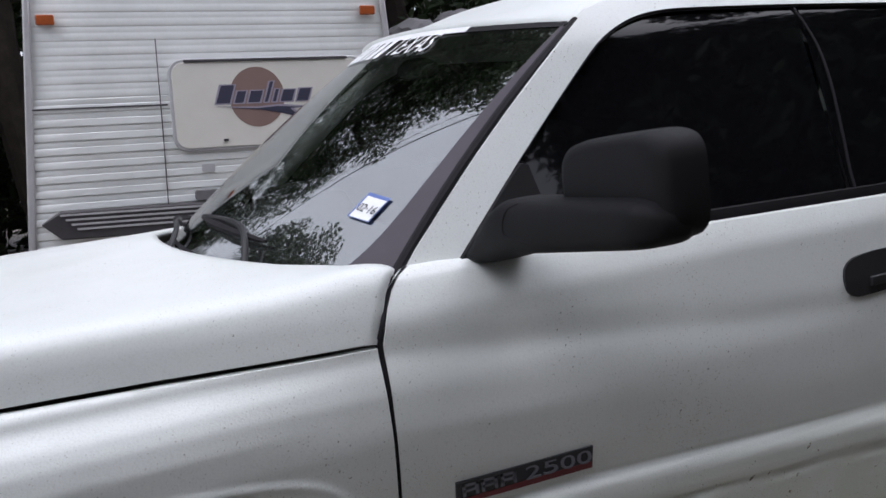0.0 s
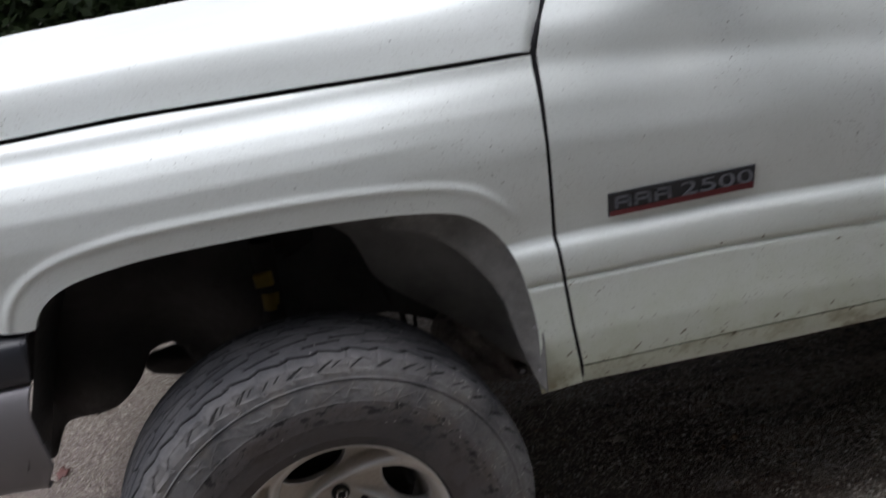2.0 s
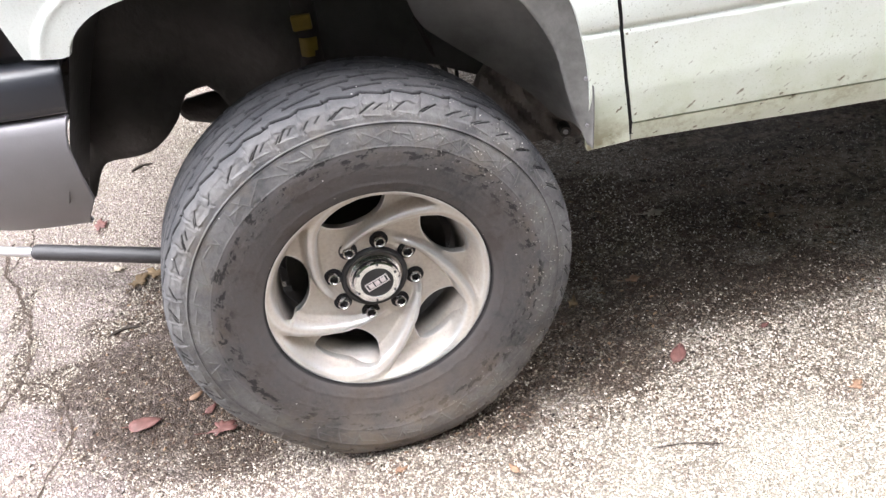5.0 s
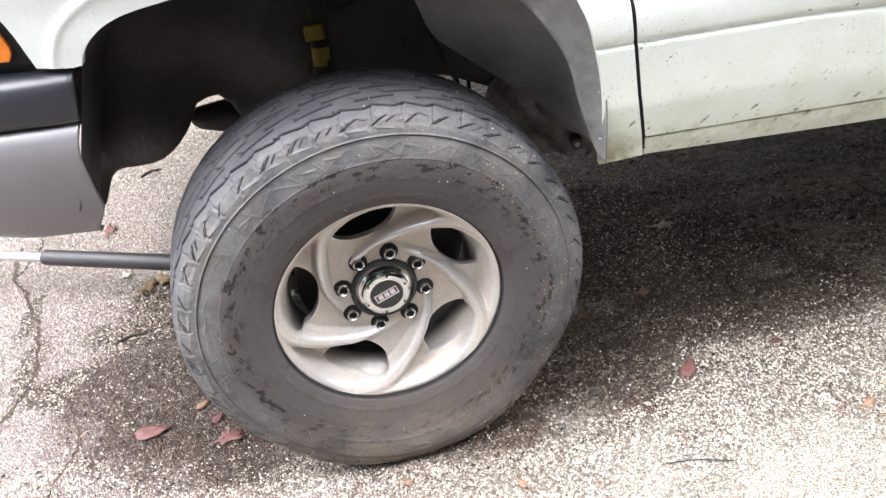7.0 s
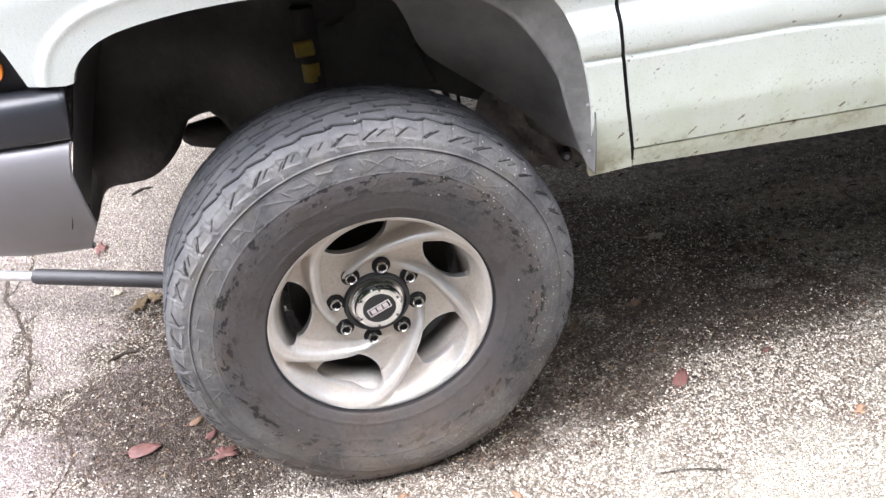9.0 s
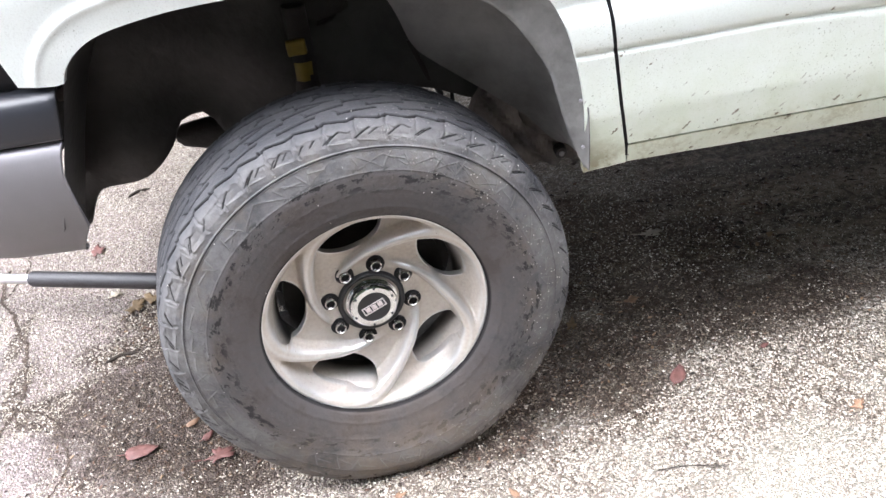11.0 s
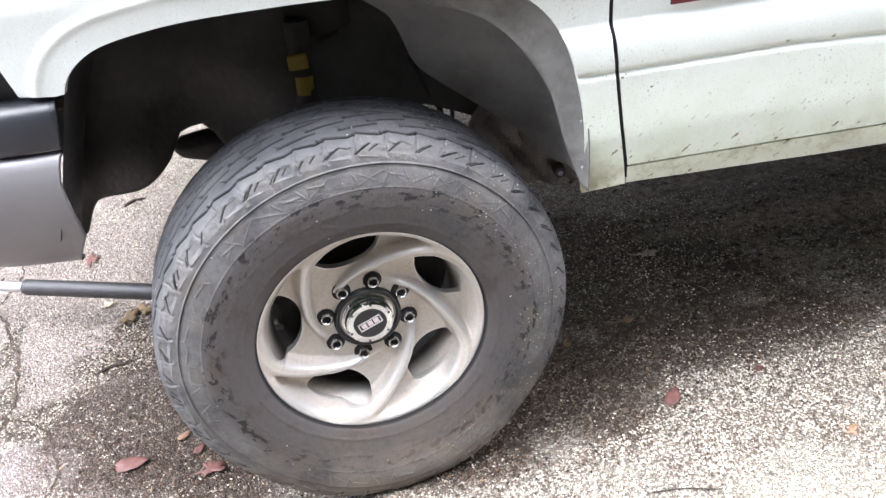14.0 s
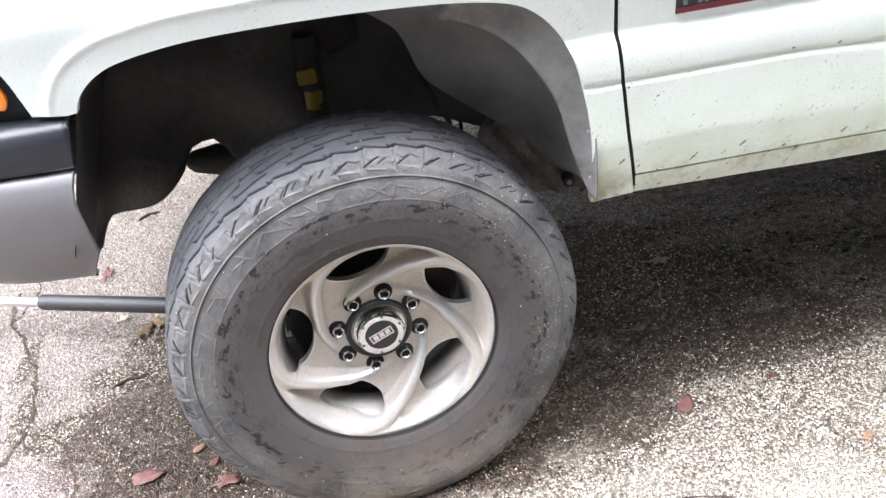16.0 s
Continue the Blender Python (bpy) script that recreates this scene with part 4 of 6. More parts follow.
finish("roof", roof_surface(), PAINT, truck, solid=0.02, limit=60)
for y in (0.45, 0.80, 1.0, 1.2, 1.55):
    if abs(y - 1) < 0.5:
        bm = bmesh.new()
        bmesh.ops.create_uvsphere(bm, u_segments=16, v_segments=8, radius=0.5)
        bmesh.ops.scale(bm, vec=(0.11, 0.07, 0.05), verts=bm.verts)
        part("roof_marker_lamp", bm, MARKER_ORANGE, truck, "red-orange roof marker lamp", pose(1.42, y, 1.868))

# far side and rear closing: plain mirrored sheets, cab back wall, bed
for name, poly in (("far_fender", fender_poly), ("far_door", door_poly), ("far_rear_door", rear_poly)):
    me = panel_mesh(name, poly, lambda x, z: 2.0 - side_y(x, z), 0.02, flip=True)
    finish(name, me, PAINT, truck, m=pose(0, 0, -0.07 if name == "far_fender" else -0.02), solid=0.012)
me = panel_mesh("far_cab_frame", frame_poly, lambda x, z: 2.0 - upper_y(x, z), 0.03, flip=True)
finish("far_cab_frame", me, PAINT, truck, solid=0.04)
me = panel_mesh("far_window", window_poly, lambda x, z: 2.0 - upper_y(x, z) - 0.014, 0.04, flip=True)
finish("far_window", me, TINT, truck, "dark tinted window", solid=0.005)
part("cab_back_wall", box((2.50, 0.10, 0.62), (2.55, 1.90, 1.79)), PAINT, truck, bevel=0.01)
part("bed_side", box((2.60, 0.0, 0.66), (4.55, 0.06, 1.30)), PAINT, truck, bevel=0.02)
part("bed_side", box((2.60, 1.94, 0.66), (4.55, 2.0, 1.30)), PAINT, truck, bevel=0.02)
part("bed_front_wall", box((2.60, 0.062, 0.66), (2.65, 1.938, 1.30)), PAINT, truck, bevel=0.01)
part("tailgate", box((4.50, 0.062, 0.66), (4.55, 1.938, 1.28)), PAINT, truck, bevel=0.01)
part("bed_floor", box((2.655, 0.062, 0.80), (4.495, 1.938, 0.84)), BLACK, truck)
part("cab_floor", box((0.62, 0.09, 0.60), (2.49, 1.91, 0.66)), GREASE, truck)
part("firewall", box((0.56, 0.09, 0.66), (0.60, 1.91, 1.30)), GREASE, truck)
part("door_card", box((0.64, 0.085, 0.67), (2.48, 0.115, 1.31)), DASH, truck)
part("far_door_card", box((0.66, 1.80, 0.67), (2.48, 1.85, 1.372)), BLACK, truck, "black inner door trim", bevel=0.01)
part("engine_block", box((-0.62, 0.67, 0.76), (0.54, 1.48, 1.22)), GREASE, truck, bevel=0.03)
part("radiator", box((-0.74, 0.25, 0.62), (-0.66, 1.75, 1.20)), GREASE, truck)
part("grille", box((-0.90, 0.30, 0.95), (-0.80, 1.70, 1.22)), CHROME, truck, "chrome grille", bevel=0.02)

# cowl under the glass, wipers
rows = []
for u in np.linspace(0, 1, 6):
    row = []
    for q in np.linspace(-0.97, 0.97, 40):
        p = screen_point(dip(q), q)
        c = 1 - abs(q)
        row.append((p[0] - 0.16 * u * (0.35 + 0.65 * min(1, c * 1.5)), p[1], p[2] - 0.012 - 0.028 * math.sin(u * 2.2) - 0.02 * u))
    rows.append(row)
finish("cowl_panel", grid_mesh("cowl_panel", np.array(rows)), BLACK, truck, "black plastic cowl", solid=0.01)


def wiper(arm_path, blade_ends):
    bm = bmesh.new()
    pts = [screen_point(*p) for p in arm_path]
    add_tube(bm, spline(pts, 5), 0.0075, 8)
    arm = part("wiper", bm, BLACK, truck, "black wiper arm and blade")
    bm = bmesh.new()
    (s0, q0), (s1, q1) = blade_ends
    pts = [screen_point(s0 + (s1 - s0) * t, q0 + (q1 - q0) * t, 0.012 + 0.014 * math.sin(math.pi * t)) for t in np.linspace(0, 1, 9)]
    add_tube(bm, pts, [0.004, 0.007, 0.009, 0.010, 0.011, 0.010, 0.009, 0.007, 0.004], 6)
    part("wiper_blade", bm, SEAL, arm)


wiper([(-0.03, -0.61, 0.010), (0.045, -0.565, 0.024), (0.095, -0.50, 0.028), (0.113, -0.38, 0.028), (0.115, -0.20, 0.020)], ((0.118, -0.17), (0.060, -0.62)))
wiper([(-0.03, -0.10, 0.010), (0.035, -0.04, 0.022), (0.055, 0.08, 0.024), (0.055, 0.24, 0.020)], ((0.065, -0.03), (0.030, 0.52)))

# interior: dashboard, steering wheel, seats
sec = [(0.0, 0.0), (0.10, 0.03), (0.30, 0.035), (0.40, 0.015), (0.43, -0.05), (0.41, -0.22), (0.30, -0.30)]
P = np.array([[(0.36 + 0.24 * abs(y - 1) ** 2 + a, y, 1.285 + b) for a, b in sec] for y in np.linspace(0.14, 1.86, 24)])
finish("dashboard", grid_mesh("dashboard", P), BLACK, truck, "black plastic dashboard", solid=0.02, limit=60)
bm = bmesh.new()
add_tube(bm, [(1.02 + 0.07 * math.sin(a), 0.50 + 0.185 * math.cos(a), 1.22 + 0.165 * math.sin(a)) for a in np.linspace(0, 2 * math.pi, 33)], 0.014, 10, cap=False)
add_tube(bm, [(0.80, 0.5, 1.10), (1.02, 0.5, 1.22)], [0.035, 0.03], 10)
for a in (0.0, math.pi, -math.pi / 2):
    add_tube(bm, [(1.02, 0.5, 1.22), (1.02 + 0.07 * math.sin(a), 0.50 + 0.185 * math.cos(a), 1.22 + 0.165 * math.sin(a))], 0.016, 8)
part("steering_wheel", bm, BLACK, truck, "dark grey steering wheel")
for y in (0.5, 1.5):
    bm = bmesh.new()
    add_box(bm, (1.20, y - 0.25, 0.70), (1.72, y + 0.25, 0.95))
    add_box(bm, (1.68, y - 0.25, 0.90), (1.84, y + 0.25, 1.48), pose(0, 0, 0))
    add_box(bm, (1.72, y - 0.13, 1.49), (1.82, y + 0.13, 1.66))
    part("seat", bm, CLOTH, truck, "grey cloth front seat", bevel=0.05)
bm = bmesh.new()
bmesh.ops.create_uvsphere(bm, u_segments=16, v_segments=8, radius=0.5)
bmesh.ops.scale(bm, vec=(0.03, 0.22, 0.06), verts=bm.verts)
part("inner_mirror", bm, BLACK, truck, "inner rear-view mirror", pose(0.98, 1.0, 1.70, 0, -12, 12))


# ------------------------------------------------------------------ wing mirror
def rounded(lo, hi, r, seg=4):
    bm = box(lo, hi)
    bmesh.ops.bevel(bm, geom=list(bm.edges), offset=r, segments=seg, profile=0.6, affect="EDGES")
    return bm


mirror = panel("wing_mirror", [(0.672, 1.335), (0.705, 1.366), (0.812, 1.464), (0.846, 1.492), (0.858, 1.486), (0.868, 1.42), (0.876, 1.345), (0.80, 1.325)], lambda x, z: 0.066 + 0.40 * (z - 1.36), 0.012, MIRROR_SHELL, truck, "large black folding tow mirror", solid=0.04, bevel=0.008)


def arm_section(y):
    """Centre, half height and half thickness of the lower arm at a distance out from the door."""
    t = (0.060 - y) / 0.520
    top = np.interp(t, [0, 0.04, 0.08, 0.16, 0.24, 0.80, 0.9, 0.96, 1.0], [1.362, 1.382, 1.404, 1.440, 1.457, 1.476, 1.480, 1.478, 1.460])
    bot = np.interp(t, [0, 0.06, 0.14, 0.3, 0.9, 0.96, 1.0], [1.338, 1.337, 1.346, 1.368, 1.412, 1.418, 1.432])
    w = np.interp(t, [0, 0.1, 0.92, 0.97, 1.0], [0.055, 0.052, 0.048, 0.042, 0.022])
    return 0.748 + 0.020 * t, (top + bot) / 2, (top - bot) / 2, w


def mirror_arm():
    P = []
    for y in np.linspace(0.060, -0.460, 27):
        x0, zc, hz, w = arm_section(y)
        ring = []
        for a in np.linspace(0, 2 * math.pi, 24, endpoint=False):
            c, s = math.cos(a), math.sin(a)
            e = 0.55
            ring.append((x0 + w * math.copysign(abs(c) ** e, c), y, zc + hz * math.copysign(abs(s) ** e, s)))
        P.append(ring)
    bm = bmesh.new()
    bm.from_mesh(grid_mesh("mirror_arm", np.array(P), close_v=True))
    bmesh.ops.holes_fill(bm, edges=bm.edges)
    return bm


part("mirror_arm", mirror_arm(), MIRROR_SHELL, mirror, limit=60)
# moulded joint where the arm leaves its mount
seam = []
for y, z in spline([(-0.125, 1.455), (-0.102, 1.446), (-0.089, 1.428), (-0.085, 1.411), (-0.094, 1.402), (-0.125, 1.3995), (-0.175, 1.3985)], 6):
    x0, zc, hz, w = arm_section(y)
    s1 = min(abs(z - zc) / hz, 0.98) ** (1 / 0.55)
    seam.append((x0 - w * math.sqrt(1 - s1 * s1) ** 0.55 - 0.0002, y, z))
part("mirror_seam", tube(seam, [0.0011] * len(seam), 6), SEAL, mirror, "thin black joint line")


def mirror_head():
    """The upper head: a rounded shell, its glass to the rear."""
    P = []
    for t in np.linspace(0, 1, 17):
        x = 0.752 + 0.063 * t
        g = np.interp(t, [0, 0.07, 0.2, 0.45, 1.0], [0.80, 0.895, 0.955, 0.99, 1.0])
        ring = []
        for a in np.linspace(0, 2 * math.pi, 40, endpoint=False):
            c, s = math.cos(a), math.sin(a)
            e = 0.46
            yy = math.copysign(abs(c) ** e, c)
            zz = math.copysign(abs(s) ** e, s)
            lean = 0.016 * yy
            ring.append((x, -0.325 - 0.142 * g * yy, 1.485 + 0.071 * g * zz + lean * (0.75 if zz > 0 else 0.3)))
        P.append(ring)
    bm = bmesh.new()
    bm.from_mesh(grid_mesh("mirror_head", np.array(P), close_v=True))
    bmesh.ops.holes_fill(bm, edges=bm.edges)
    return bm


part("mirror_head", mirror_head(), MIRROR_SHELL, mirror, limit=60)
part("mirror_glass", box((0.813, -0.440, 1.440), (0.818, -0.210, 1.530)), CHROME, mirror, "mirror glass", bevel=0.002)

# door handle in its recess
hp = spline([(1.477, 1.165), (1.482, 1.192), (1.504, 1.208), (1.55, 1.214), (1.60, 1.2145), (1.68, 1.210), (1.713, 1.195), (1.722, 1.168), (1.712, 1.142), (1.68, 1.131), (1.60, 1.130), (1.53, 1.128), (1.502, 1.130), (1.485, 1.142)], 5, closed=True)
handle = panel("door_handle", [tuple(p) for p in hp], lambda x, z: side_y(x, z) - 0.005, 0.008, BLACK, truck, "black plastic door handle", solid=0.02, bevel=0.006)
part("handle_grip", rounded((1.54, -0.013, 1.146), (1.70, -0.004, 1.166), 0.004), BLACK, handle)

# badge on the door
BX0, BX1, BZ0, BZ1 = 0.600, 0.871, 0.927, 0.973
bpoly = [(BX0, BZ0), (BX1, BZ0), (BX1, BZ1), (BX0, BZ1)]
badge = panel("door_badge", bpoly, lambda x, z: side_y(x, z) - 0.004, 0.006, BADGE_BACK, truck, "dark badge with silver characters over a dark red strip", solid=0.006, bevel=0.001)
panel("badge_strip", [(BX0 + 0.002, BZ0 + 0.001), (BX1 - 0.002, BZ0 + 0.001), (BX1 - 0.002, BZ0 + 0.014), (BX0 + 0.002, BZ0 + 0.011)], lambda x, z: side_y(x, z) - 0.0055, 0.006, BADGE_RED, badge, "dark red strip", solid=0.003)


def badge_text(body, x, z, size, wide):
    me = text_mesh(body, size, 0.0012)
    xs = [v.co.x for v in me.vertices]
    ys = [v.co.y for v in me.vertices]
    k = wide / (max(xs) - min(xs))
    cx, cy = (max(xs) + min(xs)) / 2, (max(ys) + min(ys)) / 2
    for v in me.vertices:
        px, pz = x + (v.co.x - cx) * k, z + (v.co.y - cy)
        v.co = (px, float(side_y(np.array(px), np.array(0.95))) - 0.0065 - v.co.z, pz)
    return finish("digit", me, BADGE_SILVER, badge, "silver digit", smooth=False)


for ch, x in zip("2500", (0.748, 0.783, 0.818, 0.852)):
    badge_text(ch, x, 0.9545, 0.036, 0.029)
# three plain raised marks before the number
for x0, slant in ((0.611, 0), (0.647, 1), (0.684, 0)):
    bm = bmesh.new()
    for a, b, c, d in ((0.0, 0.001, 0.006, 0.025), (0.025, 0.001, 0.031, 0.025), (0.0, 0.019, 0.031, 0.025), (0.0, 0.009, 0.031, 0.013)):
        y0 = float(side_y(np.array(x0), np.array(0.95))) - 0.0078
        add_box(bm, (x0 + a, y0, 0.942 + b), (x0 + c, y0 + 0.003, 0.942 + d))
    part("badge_mark", bm, BADGE_SILVER, badge, "silver raised mark", smooth=False)

# ------------------------------------------------------------------ bumper, lamps
BUMP_PATH = spline([(-0.435, 0.010), (-0.55, 0.014), (-0.72, 0.04), (-0.88, 0.13), (-0.98, 0.32), (-1.02, 0.65), (-1.03, 1.0)], 6)
BUMP_PATH = BUMP_PATH + [np.array((p[0], 2 - p[1])) for p in BUMP_PATH[-2::-1]]


def swept(name, section, material, parent, label, cut=None, solid=0.004):
    """section: (inward, height) pairs swept along the bumper's plan."""
    P = []
    for i, p in enumerate(BUMP_PATH):
        a, b = BUMP_PATH[max(i - 1, 0)], BUMP_PATH[min(i + 1, len(BUMP_PATH) - 1)]
        d = (b - a) / np.linalg.norm(b - a)
        n = np.array((-d[1], d[0])) * (-1)
        if i < 4 or i > len(BUMP_PATH) - 5:
            n = np.array((0.0, 1.0 if p[1] < 1 else -1.0))
        row = []
        for inw, z in section:
            q = p + n * inw
            if cut is not None:
                q[0] = min(q[0], -0.437 + cut(z) - 0.0004 * min(i, len(BUMP_PATH) - 1 - i))
            row.append((q[0], q[1], z))
        P.append(row)
    return finish(name, grid_mesh(name, np.array(P)), material, parent, label, solid=solid, limit=60)


swept("bumper_top_pad", [(0.09, 0.932), (0.05, 0.931), (0.015, 0.925), (0.003, 0.912), (0.0, 0.895), (0.0, 0.860), (0.004, 0.846), (0.014, 0.840)], BUMPER_BLACK, truck, "black plastic bumper top", cut=lambda z: np.interp(z, [0.84, 0.857, 0.93], [-0.016, -0.010, 0.008]), solid=0.006)
swept("bumper", [(0.014, 0.838), (0.002, 0.832), (-0.004, 0.815), (-0.004, 0.78), (0.006, 0.72), (0.026, 0.66), (0.054, 0.612), (0.088, 0.580), (0.112, 0.566), (0.130, 0.563)], BUMPER_GREY, truck, "grey painted front bumper", cut=lambda z: np.interp(z, [0.56, 0.60, 0.635, 0.66, 0.68, 0.72, 0.79, 0.84], [-0.098, -0.080, -0.052, -0.040, -0.033, -0.037, -0.035, -0.018]), solid=0.006)
lamp_poly = spline([(-0.498, 0.945), (-0.507, 0.998), (-0.522, 1.045), (-0.545, 1.078), (-0.585, 1.098), (-0.66, 1.112), (-0.80, 1.120)], 5)
lamp = panel("corner_lamp", [tuple(p) for p in lamp_poly] + [(-0.80, 0.950)], lambda x, z: side_y(x, z) + 0.012, 0.012, SEAL, truck, "amber corner lamp in a black surround", solid=0.03)
panel("lens", [(-0.530, 0.956)] + [tuple(p) for p in spline([(-0.520, 0.975), (-0.530, 1.012), (-0.547, 1.040), (-0.580, 1.058), (-0.63, 1.068), (-0.70, 1.070)], 4)] + [(-0.70, 0.966), (-0.60, 0.958)], lambda x, z: side_y(x, z) + 0.004, 0.012, AMBER, lamp, "amber plastic lens", solid=0.01, bevel=0.004)
panel("clear_lens", [(-0.545, 1.050), (-0.552, 1.066), (-0.60, 1.090), (-0.72, 1.105), (-0.72, 1.078), (-0.63, 1.074), (-0.58, 1.064)], lambda x, z: side_y(x, z) - 0.0, 0.012, LENS_CLEAR, lamp, "clear lens corner", solid=0.008)
# black sheet in place of the shade between fender and bumper
panel("fender_gap_strip", [(-0.425, 0.936), (-0.50, 0.962), (-0.80, 0.972), (-0.80, 0.935), (-0.43, 0.92)], lambda x, z: side_y(x, z) + 0.02, 0.015, SEAL, truck, "dark strip for the shaded gap over the bumper", solid=0.01)

# ------------------------------------------------------------------ wheel arch and what shows inside it
def ruled(outer, inner, y0, y1, n=14, m=60):
    """A sheet that curls from the arch's edge to its inboard edge."""
    def even(pts):
        p = np.array(spline(pts, 8))
        s = np.concatenate([[0], np.cumsum(np.hypot(*np.diff(p, axis=0).T))])
        t = np.linspace(0, s[-1], m)
        return np.stack([np.interp(t, s, p[:, 0]), np.interp(t, s, p[:, 1])], 1)
    a, b = even(outer), even(inner)
    rows = []
    for v in np.linspace(0, 1, n):
        q = a + (b - a) * v ** 2.2
        rows.append([(x, y0 + (y1 - y0) * v + 0.004 * math.sin(9 * z), z) for x, z in q])
    return np.array(rows)


finish("arch_liner", grid_mesh("arch_liner", ruled([(-0.10, 1.030), (0.13, 1.025), (0.24, 1.015), (0.322, 1.000), (0.370, 0.973), (0.407, 0.924), (0.432, 0.868), (0.446, 0.80), (0.452, 0.73), (0.450, 0.66), (0.445, 0.60)], [(-0.10, 1.0), (0.03, 0.985), (0.12, 0.93), (0.146, 0.89), (0.168, 0.82), (0.205, 0.778), (0.307, 0.690), (0.37, 0.632), (0.415, 0.575), (0.44, 0.555)], 0.013, 0.225)), LINER, truck, "grey plastic wheel arch liner", limit=60)
finish("liner_flange", grid_mesh("liner_flange", ruled([(0.24, 1.013), (0.30, 1.003), (0.345, 0.985), (0.39, 0.945), (0.432, 0.868), (0.446, 0.80), (0.452, 0.73), (0.450, 0.66), (0.445, 0.60)], [(0.20, 0.985), (0.26, 0.962), (0.31, 0.928), (0.35, 0.880), (0.391, 0.802), (0.403, 0.746), (0.413, 0.694), (0.427, 0.641), (0.441, 0.598)], 0.011, 0.032)), LINER_DUSTY, truck, "dusty grey liner flange", solid=0.003, limit=60)
for x, z in ((0.4415, 0.739), (0.4395, 0.647)):
    bm = bmesh.new()
    bmesh.ops.create_uvsphere(bm, u_segments=10, v_segments=6, radius=0.0035)
    part("liner_clip", bm, BUMPER_GREY, truck, "small grey liner clip", pose(x, 0.014, z))
finish("front_arch_liner", grid_mesh("front_arch_liner", ruled([(-0.517, 0.665), (-0.500, 0.71), (-0.474, 0.78), (-0.440, 0.87), (-0.414, 0.938), (-0.388, 0.972), (-0.338, 1.003), (-0.25, 1.024), (-0.157, 1.032), (-0.07, 1.032)], [(-0.628, 0.486), (-0.60, 0.56), (-0.55, 0.70), (-0.48, 0.85), (-0.40, 0.95), (-0.30, 1.0), (-0.07, 1.01)], 0.026, 0.385)), LINER_DARK, truck, "black plastic front arch liner", limit=60)
# muddy bracket behind the tyre, with its bolt
bk = spline([(0.268, 0.625), (0.284, 0.650), (0.312, 0.672), (0.336, 0.646), (0.385, 0.602), (0.430, 0.582), (0.462, 0.548), (0.482, 0.500), (0.474, 0.485), (0.445, 0.478), (0.39, 0.480), (0.330, 0.520), (0.27, 0.58)], 4, closed=True)
finish("frame_bracket", rimmed(panel_mesh("frame_bracket", [tuple(p) for p in bk], lambda x, z: 0.285 + 0.014 * np.sin(x * 60) * np.sin(z * 47 + x * 20) + 0.010 * np.sin(x * 130 + z * 90), 0.008), 0.05), MUDDY, truck, "mud-caked brown frame bracket")
bolt = part("bracket_bolt", tube([(0.445, 0.29, 0.509), (0.445, 0.262, 0.508)], [0.014, 0.013], 14), GREASE, truck, "dark bolt in a bright bushing", bevel=0.002)
part("bushing_ring", tube([(0.445, 0.264, 0.508), (0.445, 0.260, 0.508)], [0.0065, 0.0055], 14), BUMPER_GREY, bolt, "bright worn bushing")
bm = bmesh.new()
add_box(bm, (-0.80, 0.60, 0.70), (0.10, 0.68, 0.82))
add_box(bm, (0.62, 0.50, 0.47), (2.6, 0.58, 0.600))
add_box(bm, (-0.80, 1.32, 0.70), (0.10, 1.40, 0.82))
add_box(bm, (0.08, 1.42, 0.47), (2.6, 1.50, 0.600))
add_box(bm, (2.6, 0.50, 0.60), (4.5, 0.58, 0.74))
add_box(bm, (2.6, 1.42, 0.60), (4.5, 1.50, 0.74))
part("chassis_rail", bm, MUDDY, truck, "greasy black chassis rails", bevel=0.01)
# inner fender: a wall with a shaped lower edge
inner = spline([(-0.64, 0.50), (-0.615, 0.485), (-0.567, 0.560), (-0.445, 0.590), (-0.372, 0.645), (-0.345, 0.690), (-0.290, 0.694), (-0.275, 0.670), (-0.24, 0.63), (-0.12, 0.62), (0.06, 0.64), (0.13, 0.662), (0.18, 0.676), (0.24, 0.657), (0.297, 0.635), (0.37, 0.625), (0.47, 0.62)], 5)
finish("inner_fender", panel_mesh("inner_fender", [tuple(p) for p in inner] + [(0.47, 0.9), (0.3, 1.02), (-0.3, 1.04), (-0.5, 1.0)], lambda x, z: 0.37 + 0.02 * np.sin(x * 17) + 0.015 * np.sin(z * 23 + x * 9), 0.02), LINER_DARK, truck, "dark inner fender", solid=0.01)
# shock tower, coil spring, damper with yellow paint
bm = bmesh.new()
add_tube(bm, [(-0.02, 0.44, 0.98), (-0.02, 0.44, 0.86)], [0.10, 0.085], 20)
add_tube(bm, [(-0.02 + 0.062 * math.cos(a), 0.44 + 0.062 * math.sin(a), 0.46 + 0.40 * a / (2 * math.pi * 6)) for a in np.linspace(0, 2 * math.pi * 6, 120)], 0.008, 6)
part("coil_spring", bm, GREASE, truck, "black coil spring under its tower")
bm = bmesh.new()
add_tube(bm, [(-0.050, 0.352, 0.90), (-0.065, 0.360, 0.60)], [0.024, 0.030], 16)
damper = part("damper", bm, GREASE, truck, "black damper with worn yellow paint")
part("yellow_sleeve", tube([(-0.0555, 0.352, 0.788), (-0.0585, 0.353, 0.745)], 0.0245, 16), YELLOW, damper, "yellow painted sleeve", bevel=0.003)
part("yellow_bracket", box((-0.080, 0.318, 0.806), (-0.040, 0.332, 0.838)), YELLOW, damper, "yellow painted bracket", bevel=0.004)
